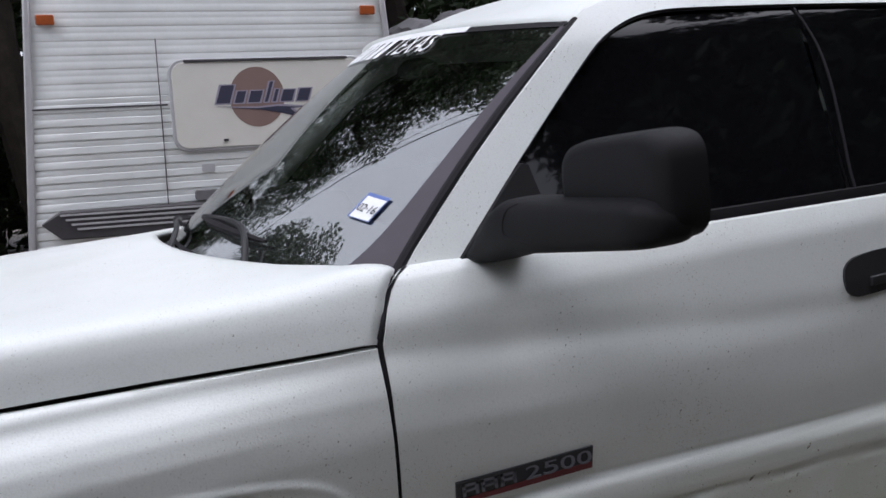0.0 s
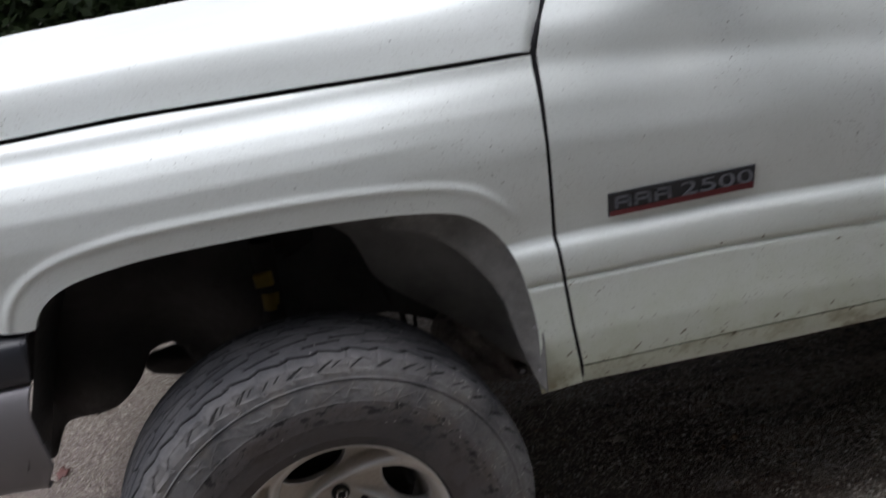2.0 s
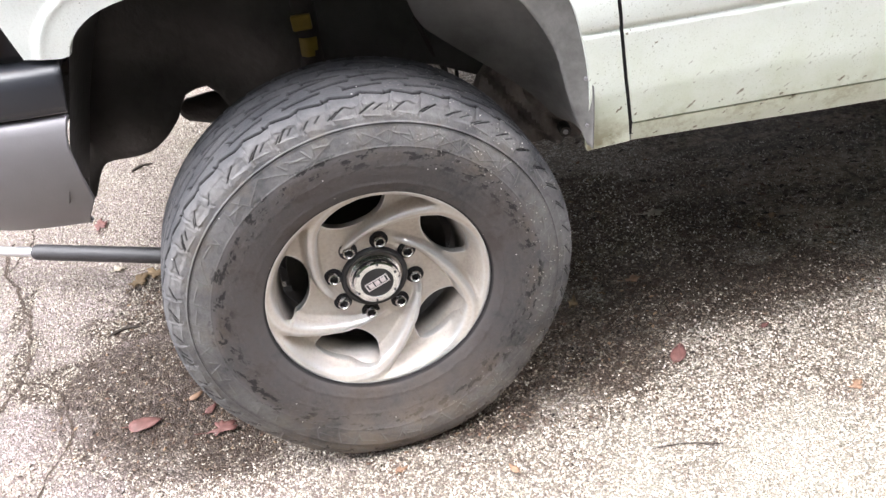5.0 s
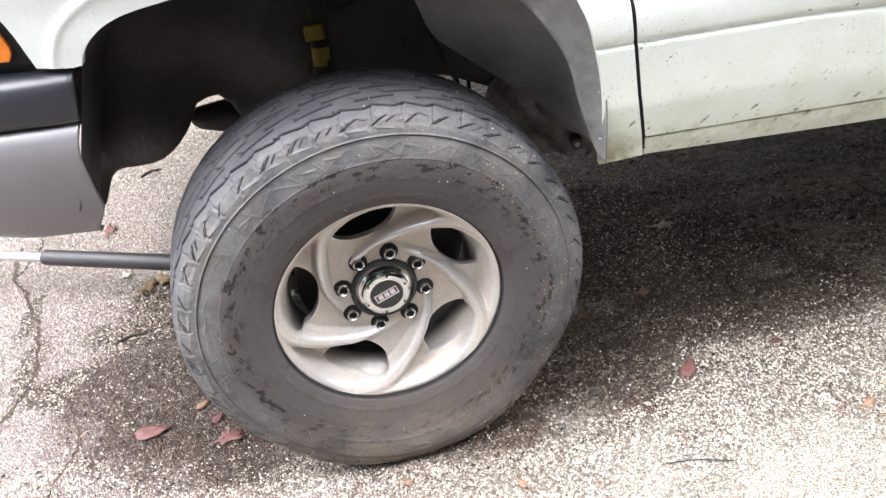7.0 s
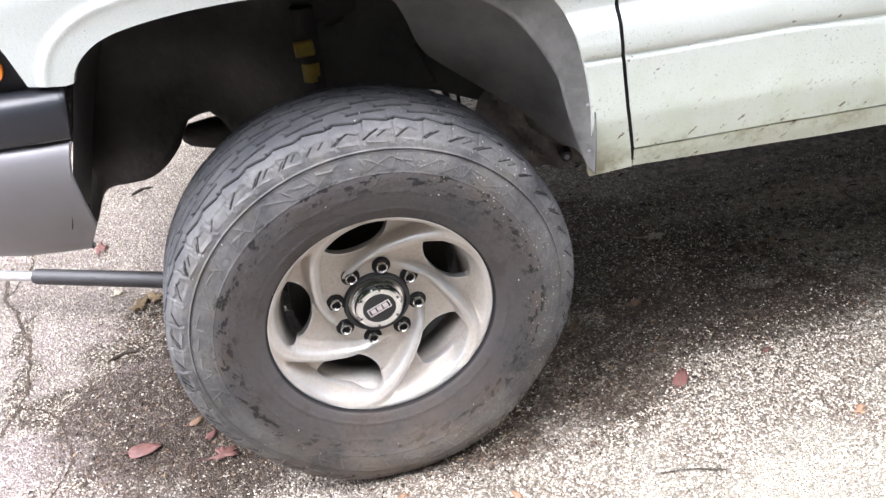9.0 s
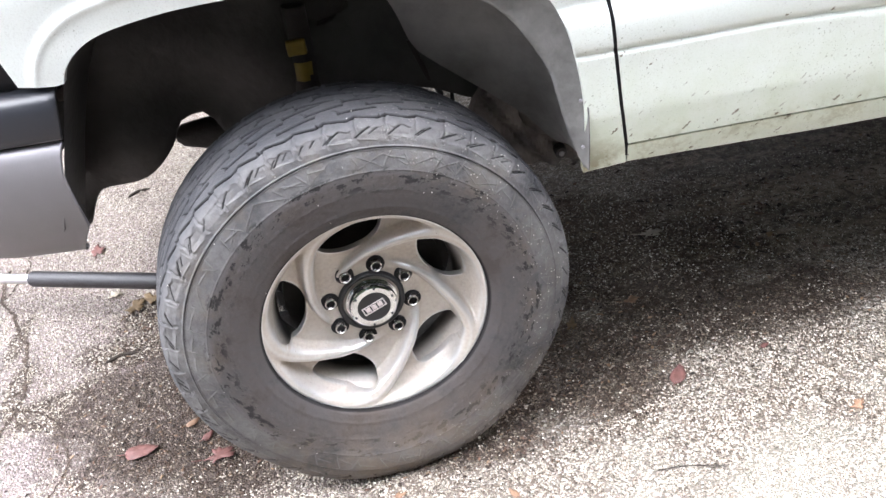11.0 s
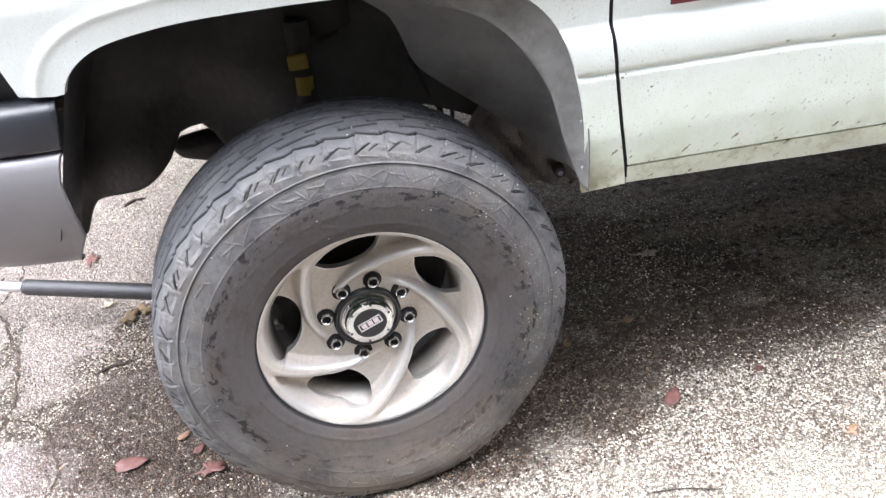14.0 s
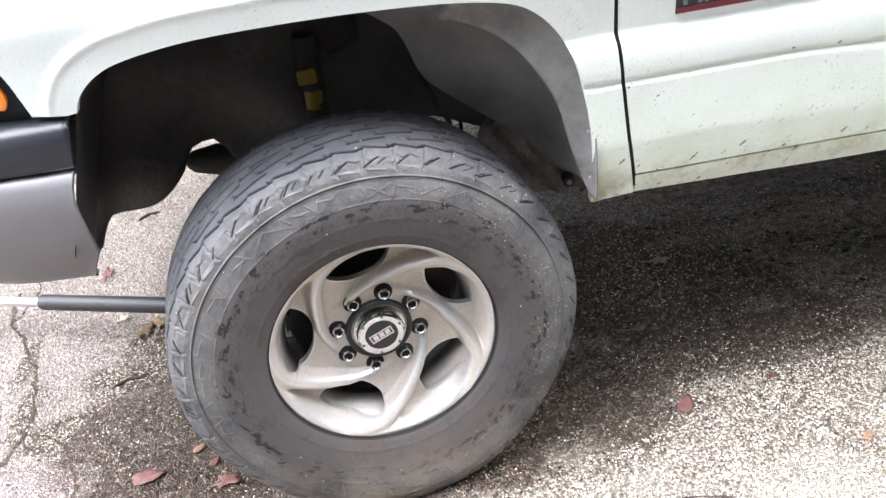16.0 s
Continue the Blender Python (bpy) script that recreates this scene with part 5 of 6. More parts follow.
# front axle, steering arm, body mount, loose pipe
bm = bmesh.new()
add_tube(bm, [(0.02, 0.22, 0.40), (0.02, 0.60, 0.40), (0.02, 0.72, 0.40), (0.02, 0.95, 0.40), (0.02, 1.78, 0.40)], [0.06, 0.045, 0.06, 0.045, 0.05], 16)
add_box(bm, (-0.05, 0.20, 0.30), (0.09, 0.28, 0.50))
part("front_axle", bm, GREASE, truck, "greasy black front axle", bevel=0.008)
part("tie_rod", tube([(-0.395, 0.50, 0.608), (-0.380, 0.50, 0.607), (-0.33, 0.50, 0.603), (-0.26, 0.50, 0.600), (-0.05, 0.50, 0.56)], [0.014, 0.026, 0.036, 0.040, 0.036], 14), GREASE, truck, "black steering link")
bm = bmesh.new()
add_tube(bm, [(0.33, 0.42, 0.665), (0.37, 0.36, 0.62), (0.42, 0.30, 0.60), (0.55, 0.30, 0.60)], [0.03, 0.05, 0.055, 0.05], 10)
part("body_mount", bm, MUDDY, truck, "rusty brown body mount", bevel=0.01)
part("brake_hose", tube(spline([(0.165, 0.37, 0.78), (0.192, 0.36, 0.70), (0.212, 0.355, 0.655), (0.205, 0.35, 0.58)], 6), 0.0065, 8), GREASE, truck, "black brake hose")
part("brake_line", tube(spline([(0.236, 0.37, 0.74), (0.238, 0.365, 0.66), (0.232, 0.36, 0.58)], 6), 0.0045, 8), GREASE, truck, "thin dark brake line")

# ------------------------------------------------------------------ wheels

def tyre_mesh(n=1840):
    """All-terrain tyre: lathe section with stepped grooves, blocks, sipes and a figured side wall. Axis along y, outside at -y."""
    sec = [(0.2205, -0.0525), (0.2262, -0.0603), (0.240, -0.066), (0.262, -0.0705), (0.285, -0.0730), (0.300, -0.0735), (0.320, -0.0725), (0.340, -0.0690), (0.358, -0.0640), (0.3605, -0.0612), (0.374, -0.0575), (0.3885, -0.0500), (0.3980, -0.038), (0.4015, -0.020), (0.4022, -0.013)]
    sec = spline(sec, 12)
    mid = 0.0615
    fine = 1.0 if n > 1000 else 3.0

    def even(pts, step):
        p = np.array(pts)
        s = np.concatenate([[0], np.cumsum(np.hypot(*np.diff(p, axis=0).T))])
        t = np.linspace(0, s[-1], max(3, int(s[-1] / step)))
        return [(a, b) for a, b in zip(np.interp(t, s, p[:, 0]), np.interp(t, s, p[:, 1]))]

    crown = [(np.interp(w, [-0.013, 0.02, mid, 2 * mid - 0.02, 2 * mid + 0.013], [0.4022, 0.4032, 0.4035, 0.4032, 0.4022]), w) for w in np.linspace(-0.012, 2 * mid + 0.012, 120)]
    wall = even([q for q in sec if q[0] < 0.2960], 0.0030 * fine)
    shoulder = even([q for q in sec if q[0] >= 0.2960] + [q for q in crown if q[1] < mid + 0.03], 0.0011 * fine)
    rest = even([q for q in crown if q[1] >= mid + 0.031], 0.0040 * fine)
    inner = even([(r, 2 * mid - y) for r, y in sec[::-1]], 0.012 * fine)
    prof = np.array(wall + shoulder + rest + inner[1:])
    th = np.linspace(0, 2 * math.pi, n, endpoint=False)
    A, R = np.meshgrid(th, prof[:, 0], indexing="ij")
    Y = np.broadcast_to(prof[:, 1], A.shape).copy()
    Wd = np.abs(Y - mid)
    far = (Y > mid) * 0.5
    ph = A * 46 / (2 * math.pi) + far
    f, cell = ph % 1.0, np.floor(ph)
    odd = cell % 2
    # way from the middle of the tread over the shoulder
    down = np.clip(0.4025 - R, 0, 1) * 1.2 + Wd
    on = R > 0.3612
    side = Wd > 0.10

    def saw(v):
        return (v % 1.0) - 0.5

    def cut(v, w, soft):
        return 1 - sstep(w, w + soft, np.abs(v))

    def zone(v, a, b, soft=0.0025):
        return sstep(a - soft / 2, a + soft / 2, v) * (1 - sstep(b - soft / 2, b + soft / 2, v))

    def chance(seed):
        return np.modf(np.abs(np.sin((cell + seed * 17.3) * 12.9898) * 43758.5453))[0]

    # outer groove: a stepped line, long flats and short returns, with a spur inwards at every other step
    step = np.interp(f, [0, 0.05, 0.60, 0.70, 0.90, 1.0], [0.0068, 0.0080, -0.0010, -0.0035, 0.0045, 0.0068])
    d = cut(down - 0.086 - step, 0.0034, 0.0026) * 0.008
    spur = cut((f - 0.93) * 0.0546 + (down - 0.086) * 0.75, 0.0010, 0.0022) * zone(down, 0.070, 0.092) * (odd > 0)
    d = np.maximum(d, spur * 0.008)
    # long slanted grooves nearer the crown, one every other pitch
    for c, lean, off in ((0.056, 0.0080, 0.15), (0.032, 0.0085, 0.65), (0.008, 0.008, 0.3)):
        g = (ph / 2 + off) % 1.0
        line = c + lean * (g - 0.5) * 2
        d = np.maximum(d, cut(Wd - line, 0.0030, 0.0026) * 0.008 * zone(g, 0.10, 0.74, 0.05))
        tick = cut((g - 0.66) * 0.109 + (Wd - line) * 0.9, 0.0008, 0.002) * zone(Wd, c - 0.012, c + 0.004)
        d = np.maximum(d, tick * 0.006)
    groove_shade = sstep(0.0004, 0.0060, d)
    # shallow cross cuts that part the outer blocks
    wave = 0.0012 * np.sin(down * 190 + chance(2) * 5)
    slit = cut((f - 0.80) * 0.0546 + wave, 0.0009, 0.0035) * zone(down, 0.088, 0.160, 0.004) * on
    d = np.maximum(d, slit * 0.0022)
    # each block stands a little higher or lower, worn and rounded at its lower end
    lump = np.sin(math.pi * ((f - 0.80) % 1.0)) ** 0.6
    block = zone(down, 0.088, 0.125, 0.006) * lump
    d = d - block * (0.0004 + 0.0012 * chance(11)) * on
    lower_edge = 0.121 + 0.007 * (chance(4) - 0.5) + 0.004 * np.sin(f * 6.28 * 2 + chance(6) * 6)
    recess = sstep(lower_edge, lower_edge + 0.003, down) * (1 - sstep(0.144, 0.156, down)) * lump
    d = np.maximum(d, d + recess * 0.0026 * (0.35 + 0.65 * odd) * on)
    # slanted strokes in pairs below the blocks
    for off, s0, s1, w, dep, keep in ((0.34, 0.122, 0.148, 0.0010, 0.0040, 0.10), (0.58, 0.129, 0.147, 0.0007, 0.0034, 0.30), (0.12, 0.126, 0.142, 0.0009, 0.003, 0.6)):
        v = (saw(f - off - 0.5 + 0.12 * (chance(5 + off) - 0.5))) * 0.0546 - (down - s0) * (0.95 + 0.4 * (chance(8) - 0.5))
        hit = cut(v, w, 0.0020) * zone(down, s0, s1, 0.003) * on * (chance(7 + off) > keep)
        d = np.maximum(d, hit * dep)
        groove_shade = np.maximum(groove_shade, hit * 0.9)
    sip = saw(ph * 2 + 0.3 + Wd * 40)
    d = np.maximum(d, cut(sip, 0.02, 0.04) * 0.0006 * (down < 0.074))
    # shoulder and side wall: thin raised bars and wedge outlines, no two alike
    scuff = np.zeros_like(A)
    for lo, hi, seed in ((0.3625, 0.3810, 1), (0.3235, 0.3545, 2)):
        band = zone(R, lo, hi, 0.002) * side
        mid_r = (lo + hi) / 2
        for n2, (off, base_slope) in enumerate(((0.08, 10), (0.40, -34), (0.55, 38), (0.86, -8))):
            w1, w2 = chance(seed * 3 + n2), chance(seed * 5 + n2 + 20)
            v = (f - off - 0.10 * (w1 - 0.5) - (R - mid_r) * base_slope * (0.5 + 0.9 * w2)) * 0.0546
            reach = zone(R, mid_r - (hi - lo) * (0.25 + 0.3 * w1), mid_r + (hi - lo) * (0.25 + 0.3 * w1), 0.002)
            bar = cut(v, 0.0008, 0.0014) * (0.4 if seed == 1 else 1.0) * band * reach * (w2 > (0.42 if n2 in (0, 3) else 0.62))
            d = d - bar * 0.0010
            scuff = np.maximum(scuff, bar)
        w3 = chance(seed * 7 + 40)
        arc = mid_r + (w3 - 0.5) * 0.016
        bar = cut(R - arc - (f - 0.5) * 0.006, 0.0006, 0.0009) * band * zone(f, 0.15, 0.80, 0.05) * (w3 > 0.45)
        d = d - bar * 0.0010
        scuff = np.maximum(scuff, bar)
    ring = np.exp(-((R - 0.3600) / 0.0007) ** 2) * 0.0022 + np.exp(-((R - 0.3568) / 0.0007) ** 2) * 0.0020 + np.exp(-((R - 0.3195) / 0.0010) ** 2) * 0.0010 + np.exp(-((R - 0.246) / 0.002) ** 2) * 0.0016 + np.exp(-((R - 0.282) / 0.001) ** 2) * 0.0008
    seam = np.exp(-((R - 0.3584) / 0.0009) ** 2)
    d = np.where(side, d - ring + seam * 0.0044, d)
    groove_shade = np.where(side, np.maximum(groove_shade, seam * 0.9), groove_shade)
    groove_shade = np.maximum(groove_shade, sstep(0.2265, 0.2230, R) * 0.9 * side)
    # displacement runs along the section's normal
    g = np.gradient(prof, axis=0)
    nr, ny = -g[:, 1], g[:, 0]
    L = np.hypot(nr, ny)
    nr, ny = nr / L, ny / L
    flip = np.where((nr * (prof[:, 0] - 0.31) + ny * (prof[:, 1] - mid)) < 0, -1, 1)
    nr, ny = nr * flip, ny * flip
    RR, YY = R - d * nr, Y - d * ny
    P = np.stack([RR * np.cos(A), YY, RR * np.sin(A)], -1)
    # bulging and flattened where it carries the truck
    load = np.exp(-((P[..., 2] + 0.385) / 0.085) ** 2) * sstep(0.20, 0.34, RR)
    P[..., 1] += np.where(YY < mid, -0.028, 0.028) * load * sstep(0.06, 0.11, Wd)
    P[..., 2] = np.maximum(P[..., 2], -0.3995)
    me = grid_mesh("tyre", P, close_u=True)
    # the shade in the cuts is painted black; raised bars are scuffed pale
    for name, v in (("groove_shade", groove_shade), ("scuff", scuff)):
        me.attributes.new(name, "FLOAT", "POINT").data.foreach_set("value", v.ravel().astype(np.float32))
    return me


RA = [8, 18, 28, 36, 43, 50, 58, 66, 76, 90, 105, 120, 150]
RR_ = [0.232, 0.225, 0.218, 0.211, 0.202, 0.186, 0.166, 0.148, 0.131, 0.115, 0.101, 0.091, 0.080]


def rim_y(x, z):
    """Height of the five-spoke swirl face; more negative is further out."""
    r = np.hypot(x, z)
    a = np.degrees(np.arctan2(z, x))
    y = np.interp(r, [0, 0.098, 0.106, 0.125, 0.150, 0.175, 0.190, 0.199, 0.206, 0.2105, 0.2185, 0.2225], [0.012, 0.012, 0.013, 0.010, 0.006, 0.004, 0.001, -0.012, -0.034, -0.0445, -0.0505, -0.049])
    top = np.interp(r, [0.0, 0.085, 0.11, 0.13, 0.15, 0.18, 0.20, 0.2225], [0.012, 0.008, -0.004, -0.015, -0.023, -0.033, -0.040, -0.049])
    for k in range(5):
        b = (a - 72 * k) % 360
        b = np.where(b > 260, b - 360, b)
        off = r - np.interp(b, RA, RR_)
        on = sstep(2, 20, b) * (1 - sstep(104, 140, b))
        width = np.interp(b, [10, 30, 45, 60, 75, 95, 130], [0.015, 0.018, 0.0215, 0.0185, 0.0145, 0.0105, 0.008])
        # one flank steep, the other running out softly
        w = np.exp(-np.abs(off / (width * np.where(off > 0, 0.92, 1.08))) ** np.where(off > 0, 5.0, 8.0)) * on
        crest = 0.005 * np.clip(1 - np.abs(off / width), 0, 1)
        y = y + (np.minimum(top - crest * on, y) - y) * w
    return y


def slot_poly(k):
    pts = [(3, 0.191), (2, 0.174), (4.5, 0.153), (12, 0.136), (24, 0.1285), (35, 0.1335), (42.5, 0.148), (45.5, 0.164), (45, 0.180), (40, 0.1925), (28, 0.1965), (14, 0.1960)]
    q = [(r * math.cos(radians(a + 72 * k)), r * math.sin(radians(a + 72 * k))) for a, r in pts]
    return [tuple(p) for p in spline(q, 5, closed=True)]


def build_wheel(parent, m, name="wheel"):
    # barrel and brake disc behind the face
    prof = [(0.2222, -0.0505), (0.2255, -0.049), (0.2262, -0.044), (0.222, -0.038), (0.2045, -0.008), (0.198, 0.005), (0.191, 0.022), (0.185, 0.040), (0.181, 0.052), (0.180, 0.058), (0.183, 0.063), (0.199, 0.072), (0.200, 0.150), (0.205, 0.165)]
    P = np.array([[(r * math.cos(t), y, r * math.sin(t)) for r, y in prof] for t in np.linspace(0, 2 * math.pi, 96, endpoint=False)])
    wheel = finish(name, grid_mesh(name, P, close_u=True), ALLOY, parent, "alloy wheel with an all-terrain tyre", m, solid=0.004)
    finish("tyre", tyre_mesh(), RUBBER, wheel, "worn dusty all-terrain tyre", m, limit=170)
    circle = [(0.2222 * math.cos(t), 0.2222 * math.sin(t)) for t in np.linspace(0, 2 * math.pi, 120, endpoint=False)]
    me = panel_mesh("rim", circle, rim_y, 0.0024, [slot_poly(k) for k in range(5)])
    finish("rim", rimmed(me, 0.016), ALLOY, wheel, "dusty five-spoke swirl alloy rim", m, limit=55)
    disc = bmesh.new()
    add_tube(disc, [(0, 0.075, 0), (0, 0.10, 0)], 0.165, 48)
    part("brake_disc", disc, GREASE, wheel, "dark brake disc", m)
    # hub cap
    prof = [(0.0, -0.0135), (0.034, -0.0135), (0.0355, -0.0150), (0.046, -0.0150), (0.050, -0.0125), (0.0515, -0.007), (0.0515, -0.002), (0.0535, -0.001), (0.0535, 0.004), (0.0555, 0.005), (0.0555, 0.020)]
    P = np.array([[(0.93 * r * math.cos(t), y, 0.93 * r * math.sin(t)) for r, y in prof] for t in np.linspace(0, 2 * math.pi, 64, endpoint=False)])
    cap = finish("hub_cap", grid_mesh("hub_cap", P, close_u=True), CHROME, wheel, "chrome hub cap with a black centre", m, limit=30)
    return wheel, cap


STEER = 9.78
WHEEL = pose(0, 0, 0.4005, 0, 0, STEER)
wheel, cap = build_wheel(truck, WHEEL)
# black collar round the hub, cap badge, rivets, lug nuts
prof = [(0.0565, 0.014), (0.0565, 0.006), (0.0590, 0.003), (0.0640, 0.003), (0.0665, 0.006), (0.0675, 0.014)]
P = np.array([[(r * math.cos(t), y, r * math.sin(t)) for r, y in prof] for t in np.linspace(0, 2 * math.pi, 64, endpoint=False)])
finish("hub_collar", grid_mesh("hub_collar", P, close_u=True), BLACK, wheel, "black hub collar", WHEEL)
bm = bmesh.new()
add_tube(bm, [(0, -0.0130, 0), (0, -0.0148, 0)], 0.034, 40)
part("cap_centre", bm, BLACK, wheel, "black cap centre", WHEEL)
bm = bmesh.new()
turn = Matrix.Rotation(radians(-18), 4, "Y")
for a, b, c, d in ((-0.024, -0.009, 0.024, -0.0072), (-0.024, 0.0072, 0.024, 0.009), (-0.024, -0.009, -0.022, 0.009), (0.022, -0.009, 0.024, 0.009), (-0.018, -0.005, -0.008, 0.005), (-0.005, -0.005, 0.005, 0.005), (0.008, -0.005, 0.018, 0.005)):
    add_box(bm, (a, -0.0160, b), (c, -0.0146, d), turn)
part("cap_mark", bm, CAP_SILVER, wheel, "plain silver marks", WHEEL, smooth=False)
for k in range(6):
    t = radians(20 + 60 * k)
    bm = bmesh.new()
    bmesh.ops.create_uvsphere(bm, u_segments=8, v_segments=5, radius=0.0028)
    part("rivet", bm, BLACK, wheel, "", WHEEL @ Matrix.Translation((0.0415 * math.cos(t), -0.0148, 0.0415 * math.sin(t))))
PHASE = 73.8


def nut_mesh():
    bm = bmesh.new()
    prof = [(0.0, 0.007), (0.0076, 0.007), (0.0080, -0.001), (0.0092, -0.0025), (0.0112, -0.0012), (0.0118, 0.003), (0.0119, 0.013), (0.0145, 0.016), (0.0150, 0.022)]
    P = np.array([[(r * math.cos(t) * (1 + (0.03 * math.cos(6 * t) if i > 4 else 0)), y, r * math.sin(t) * (1 + (0.03 * math.cos(6 * t) if i > 4 else 0))) for i, (r, y) in enumerate(prof)] for t in np.linspace(0, 2 * math.pi, 24, endpoint=False)])
    bm.free()
    return grid_mesh("lug_nut", P, close_u=True)


nut = nut_mesh()
nut.materials.append(NUT)
nut.polygons.foreach_set("use_smooth", [True] * len(nut.polygons))
nut.set_sharp_from_angle(angle=radians(30))
# black discs that stand for shade in each nut's hole and round its seat
sock = bmesh.new()
add_tube(sock, [(0, 0.0055, 0), (0, 0.0065, 0)], 0.0076, 16)
add_tube(sock, [(0, 0.0095, 0), (0, 0.0125, 0)], 0.0185, 20)
nut_shade_me = bpy.data.meshes.new("nut_shade")
sock.to_mesh(nut_shade_me)
sock.free()
nut_shade_me.materials.append(SEAL)
for k in range(8):
    t = radians(PHASE + 45 * k)
    m = WHEEL @ Matrix.Translation((0.08255 * math.cos(t), 0.0, 0.08255 * math.sin(t)))
    for nm, me in (("lug_nut", nut), ("nut_shade", nut_shade_me)):
        ob = new(nm, me)
        ob.matrix_basis = m
        ob.parent = wheel
        ob.matrix_parent_inverse = WHEEL.inverted()
# the other three wheels share the meshes
tyre_plain = tyre_mesh(384)
tyre_plain.materials.append(RUBBER)
tyre_plain.polygons.foreach_set("use_smooth", [True] * len(tyre_plain.polygons))
for m in (pose(0, 2.0, 0.4005, 0, 0, 180 + STEER), pose(3.53, 0.02, 0.4005), pose(3.53, 1.98, 0.4005, 0, 0, 180)):
    w2 = new("wheel", wheel.data)
    w2.matrix_basis = m
    w2["label"] = "alloy wheel with an all-terrain tyre"
    put(w2, truck)
    for ch in wheel.children:
        if ch.name.split(".")[0] in ("tyre", "rim", "hub_cap", "brake_disc"):
            c2 = new(ch.name.split(".")[0], tyre_plain if ch.name.startswith("tyre") else ch.data)
            c2.matrix_basis = m
            c2.parent = w2
            c2.matrix_parent_inverse = m.inverted()
            if "label" in ch:
                c2["label"] = ch["label"]
            for md in ch.modifiers:
                k = c2.modifiers.new(md.name, md.type)
                if md.type == "SOLIDIFY":
                    k.thickness, k.offset = md.thickness, md.offset
part("rear_axle", tube([(3.53, 0.2, 0.40), (3.53, 1.8, 0.40)], 0.05, 12), GREASE, truck)

# ------------------------------------------------------------------ floor jack under the axle, handle pointing forward
jack = empty("floor_jack", (0.05, 0.45, 0.0), "low floor jack under the axle with a long two-part handle", "floor jack")
bm = bmesh.new()
add_box(bm, (-0.30, 0.40, 0.05), (0.30, 0.42, 0.13))
add_box(bm, (-0.30, 0.55, 0.05), (0.30, 0.57, 0.13))
add_box(bm, (-0.10, 0.42, 0.06), (0.28, 0.55, 0.11))
part("body", bm, GREASE, jack, "black steel jack frame", bevel=0.006)
for x in (-0.26, 0.24):
    for y in (0.385, 0.585):
        part("castor", tube([(x, y - 0.015, 0.035), (x, y + 0.015, 0.035)], 0.035, 20), GREASE, jack, "", bevel=0.003)
part("lifting_arm", tube([(0.22, 0.485, 0.11), (0.03, 0.485, 0.30)], [0.035, 0.03], 12), GREASE, jack)
part("saddle", tube([(0.02, 0.485, 0.30), (0.02, 0.485, 0.352)], [0.03, 0.05], 20), GREASE, jack)
A = np.array((-1.010, 0.800, 0.133))
B = np.array((-0.630, 0.668, 0.131))
D = (B - A) / np.linalg.norm(B - A)
E_ = A + D * 0.78
bm = bmesh.new()
add_tube(bm, [A - D * 0.002, A + D * 0.004, A + D * 0.012, E_], [0.017, 0.0215, 0.0230, 0.0230], 24)
part("handle_sleeve", bm, GRIP, jack, "black rubber handle sleeve")
part("handle_bar", tube([A - D * 0.75, A + D * 0.02], 0.0145, 20), STEEL, jack, "bright steel handle bar")

# ------------------------------------------------------------------ travel trailer
TILT = radians(4.2)
TR = Matrix.Rotation(TILT, 4, "Y")
TY = 4.6
trailer = new("travel_trailer")
trailer.matrix_basis = Matrix.Translation((1.0, TY + 2.0, 0.0))
ROOTS[trailer.name] = trailer.matrix_basis.copy()
tagged(trailer, "white travel trailer with ribbed siding and a cream hatch panel", "travel trailer")


def tp(name, bm, material, parent=trailer, label="", **k):
    return part(name, bm, material, parent, label, TR, **k)


UL, UR, WB, WT = -0.40, 1.99, 0.55, 2.95


def taper_up(me):
    """The body narrows a little towards the roof."""
    for v in me.vertices:
        v.co.x = 0.80 + (v.co.x - 0.80) * (1.0 - 0.069 * (v.co.z - 1.55))



def ribbed():
    """Front skin: horizontal ribs, wide above and narrow below a seam."""
    w = [WB]
    pro = [0.0]
    z = WB
    while z < WT - 0.02:
        step = 0.0855
        k = 1.0 if z < 1.76 else 0.28
        for f, o in ((0.05, 0.009 * k), (0.10, 0.011 * k), (0.50, 0.010 * k), (0.56, 0.004 * k), (0.62, 0.006 * k), (0.93, 0.005 * k), (1.0, 0.0)):
            w.append(z + f * step)
            pro.append(o)
        z += step
    P = np.array([[(u, TY - o, zz) for zz, o in zip(w, pro)] for u in np.linspace(UL + 0.03, UR - 0.03, 8)])
    return grid_mesh("front_skin", P)


body = tp("body", box((UL + 0.01, TY + 0.012, WB), (UR - 0.01, TY + 5.5, WT)), TRAILER_WHITE, bevel=0.04)
finish("front_skin", ribbed(), TRAILER_WHITE, trailer, "white horizontally ribbed aluminium siding", TR, solid=-0.003, limit=25)
for u in (UL, UR - 0.045):
    tp("corner_trim", box((u, TY - 0.025, WB), (u + 0.045, TY + 0.03, WT)), TRAILER_TRIM, bevel=0.012)
for ob in trailer.children:
    if ob.name.split(".")[0] in ("body", "front_skin", "corner_trim"):
        taper_up(ob.data)
tp("roof", box((UL + 0.10, TY - 0.02, WT), (UR - 0.10, TY + 5.5, WT + 0.06)), TRAILER_WHITE, bevel=0.02)
tp("seam", box((UL + 0.045, TY - 0.0175, 1.768), (0.445, TY - 0.013, 1.778)), TRAILER_DARK)
tp("cable_run", tube([(0.405, TY - 0.02, 2.18), (0.400, TY - 0.02, 1.6), (0.39, TY - 0.02, 1.10)], 0.0032, 8), TRAILER_DARK, label="dark cable on the siding")
# window in the side of the trailer
tp("side_window", box((UR - 0.012, TY + 0.25, 1.9), (UR + 0.012, TY + 1.1, 2.35)), TINT, bevel=0.01)


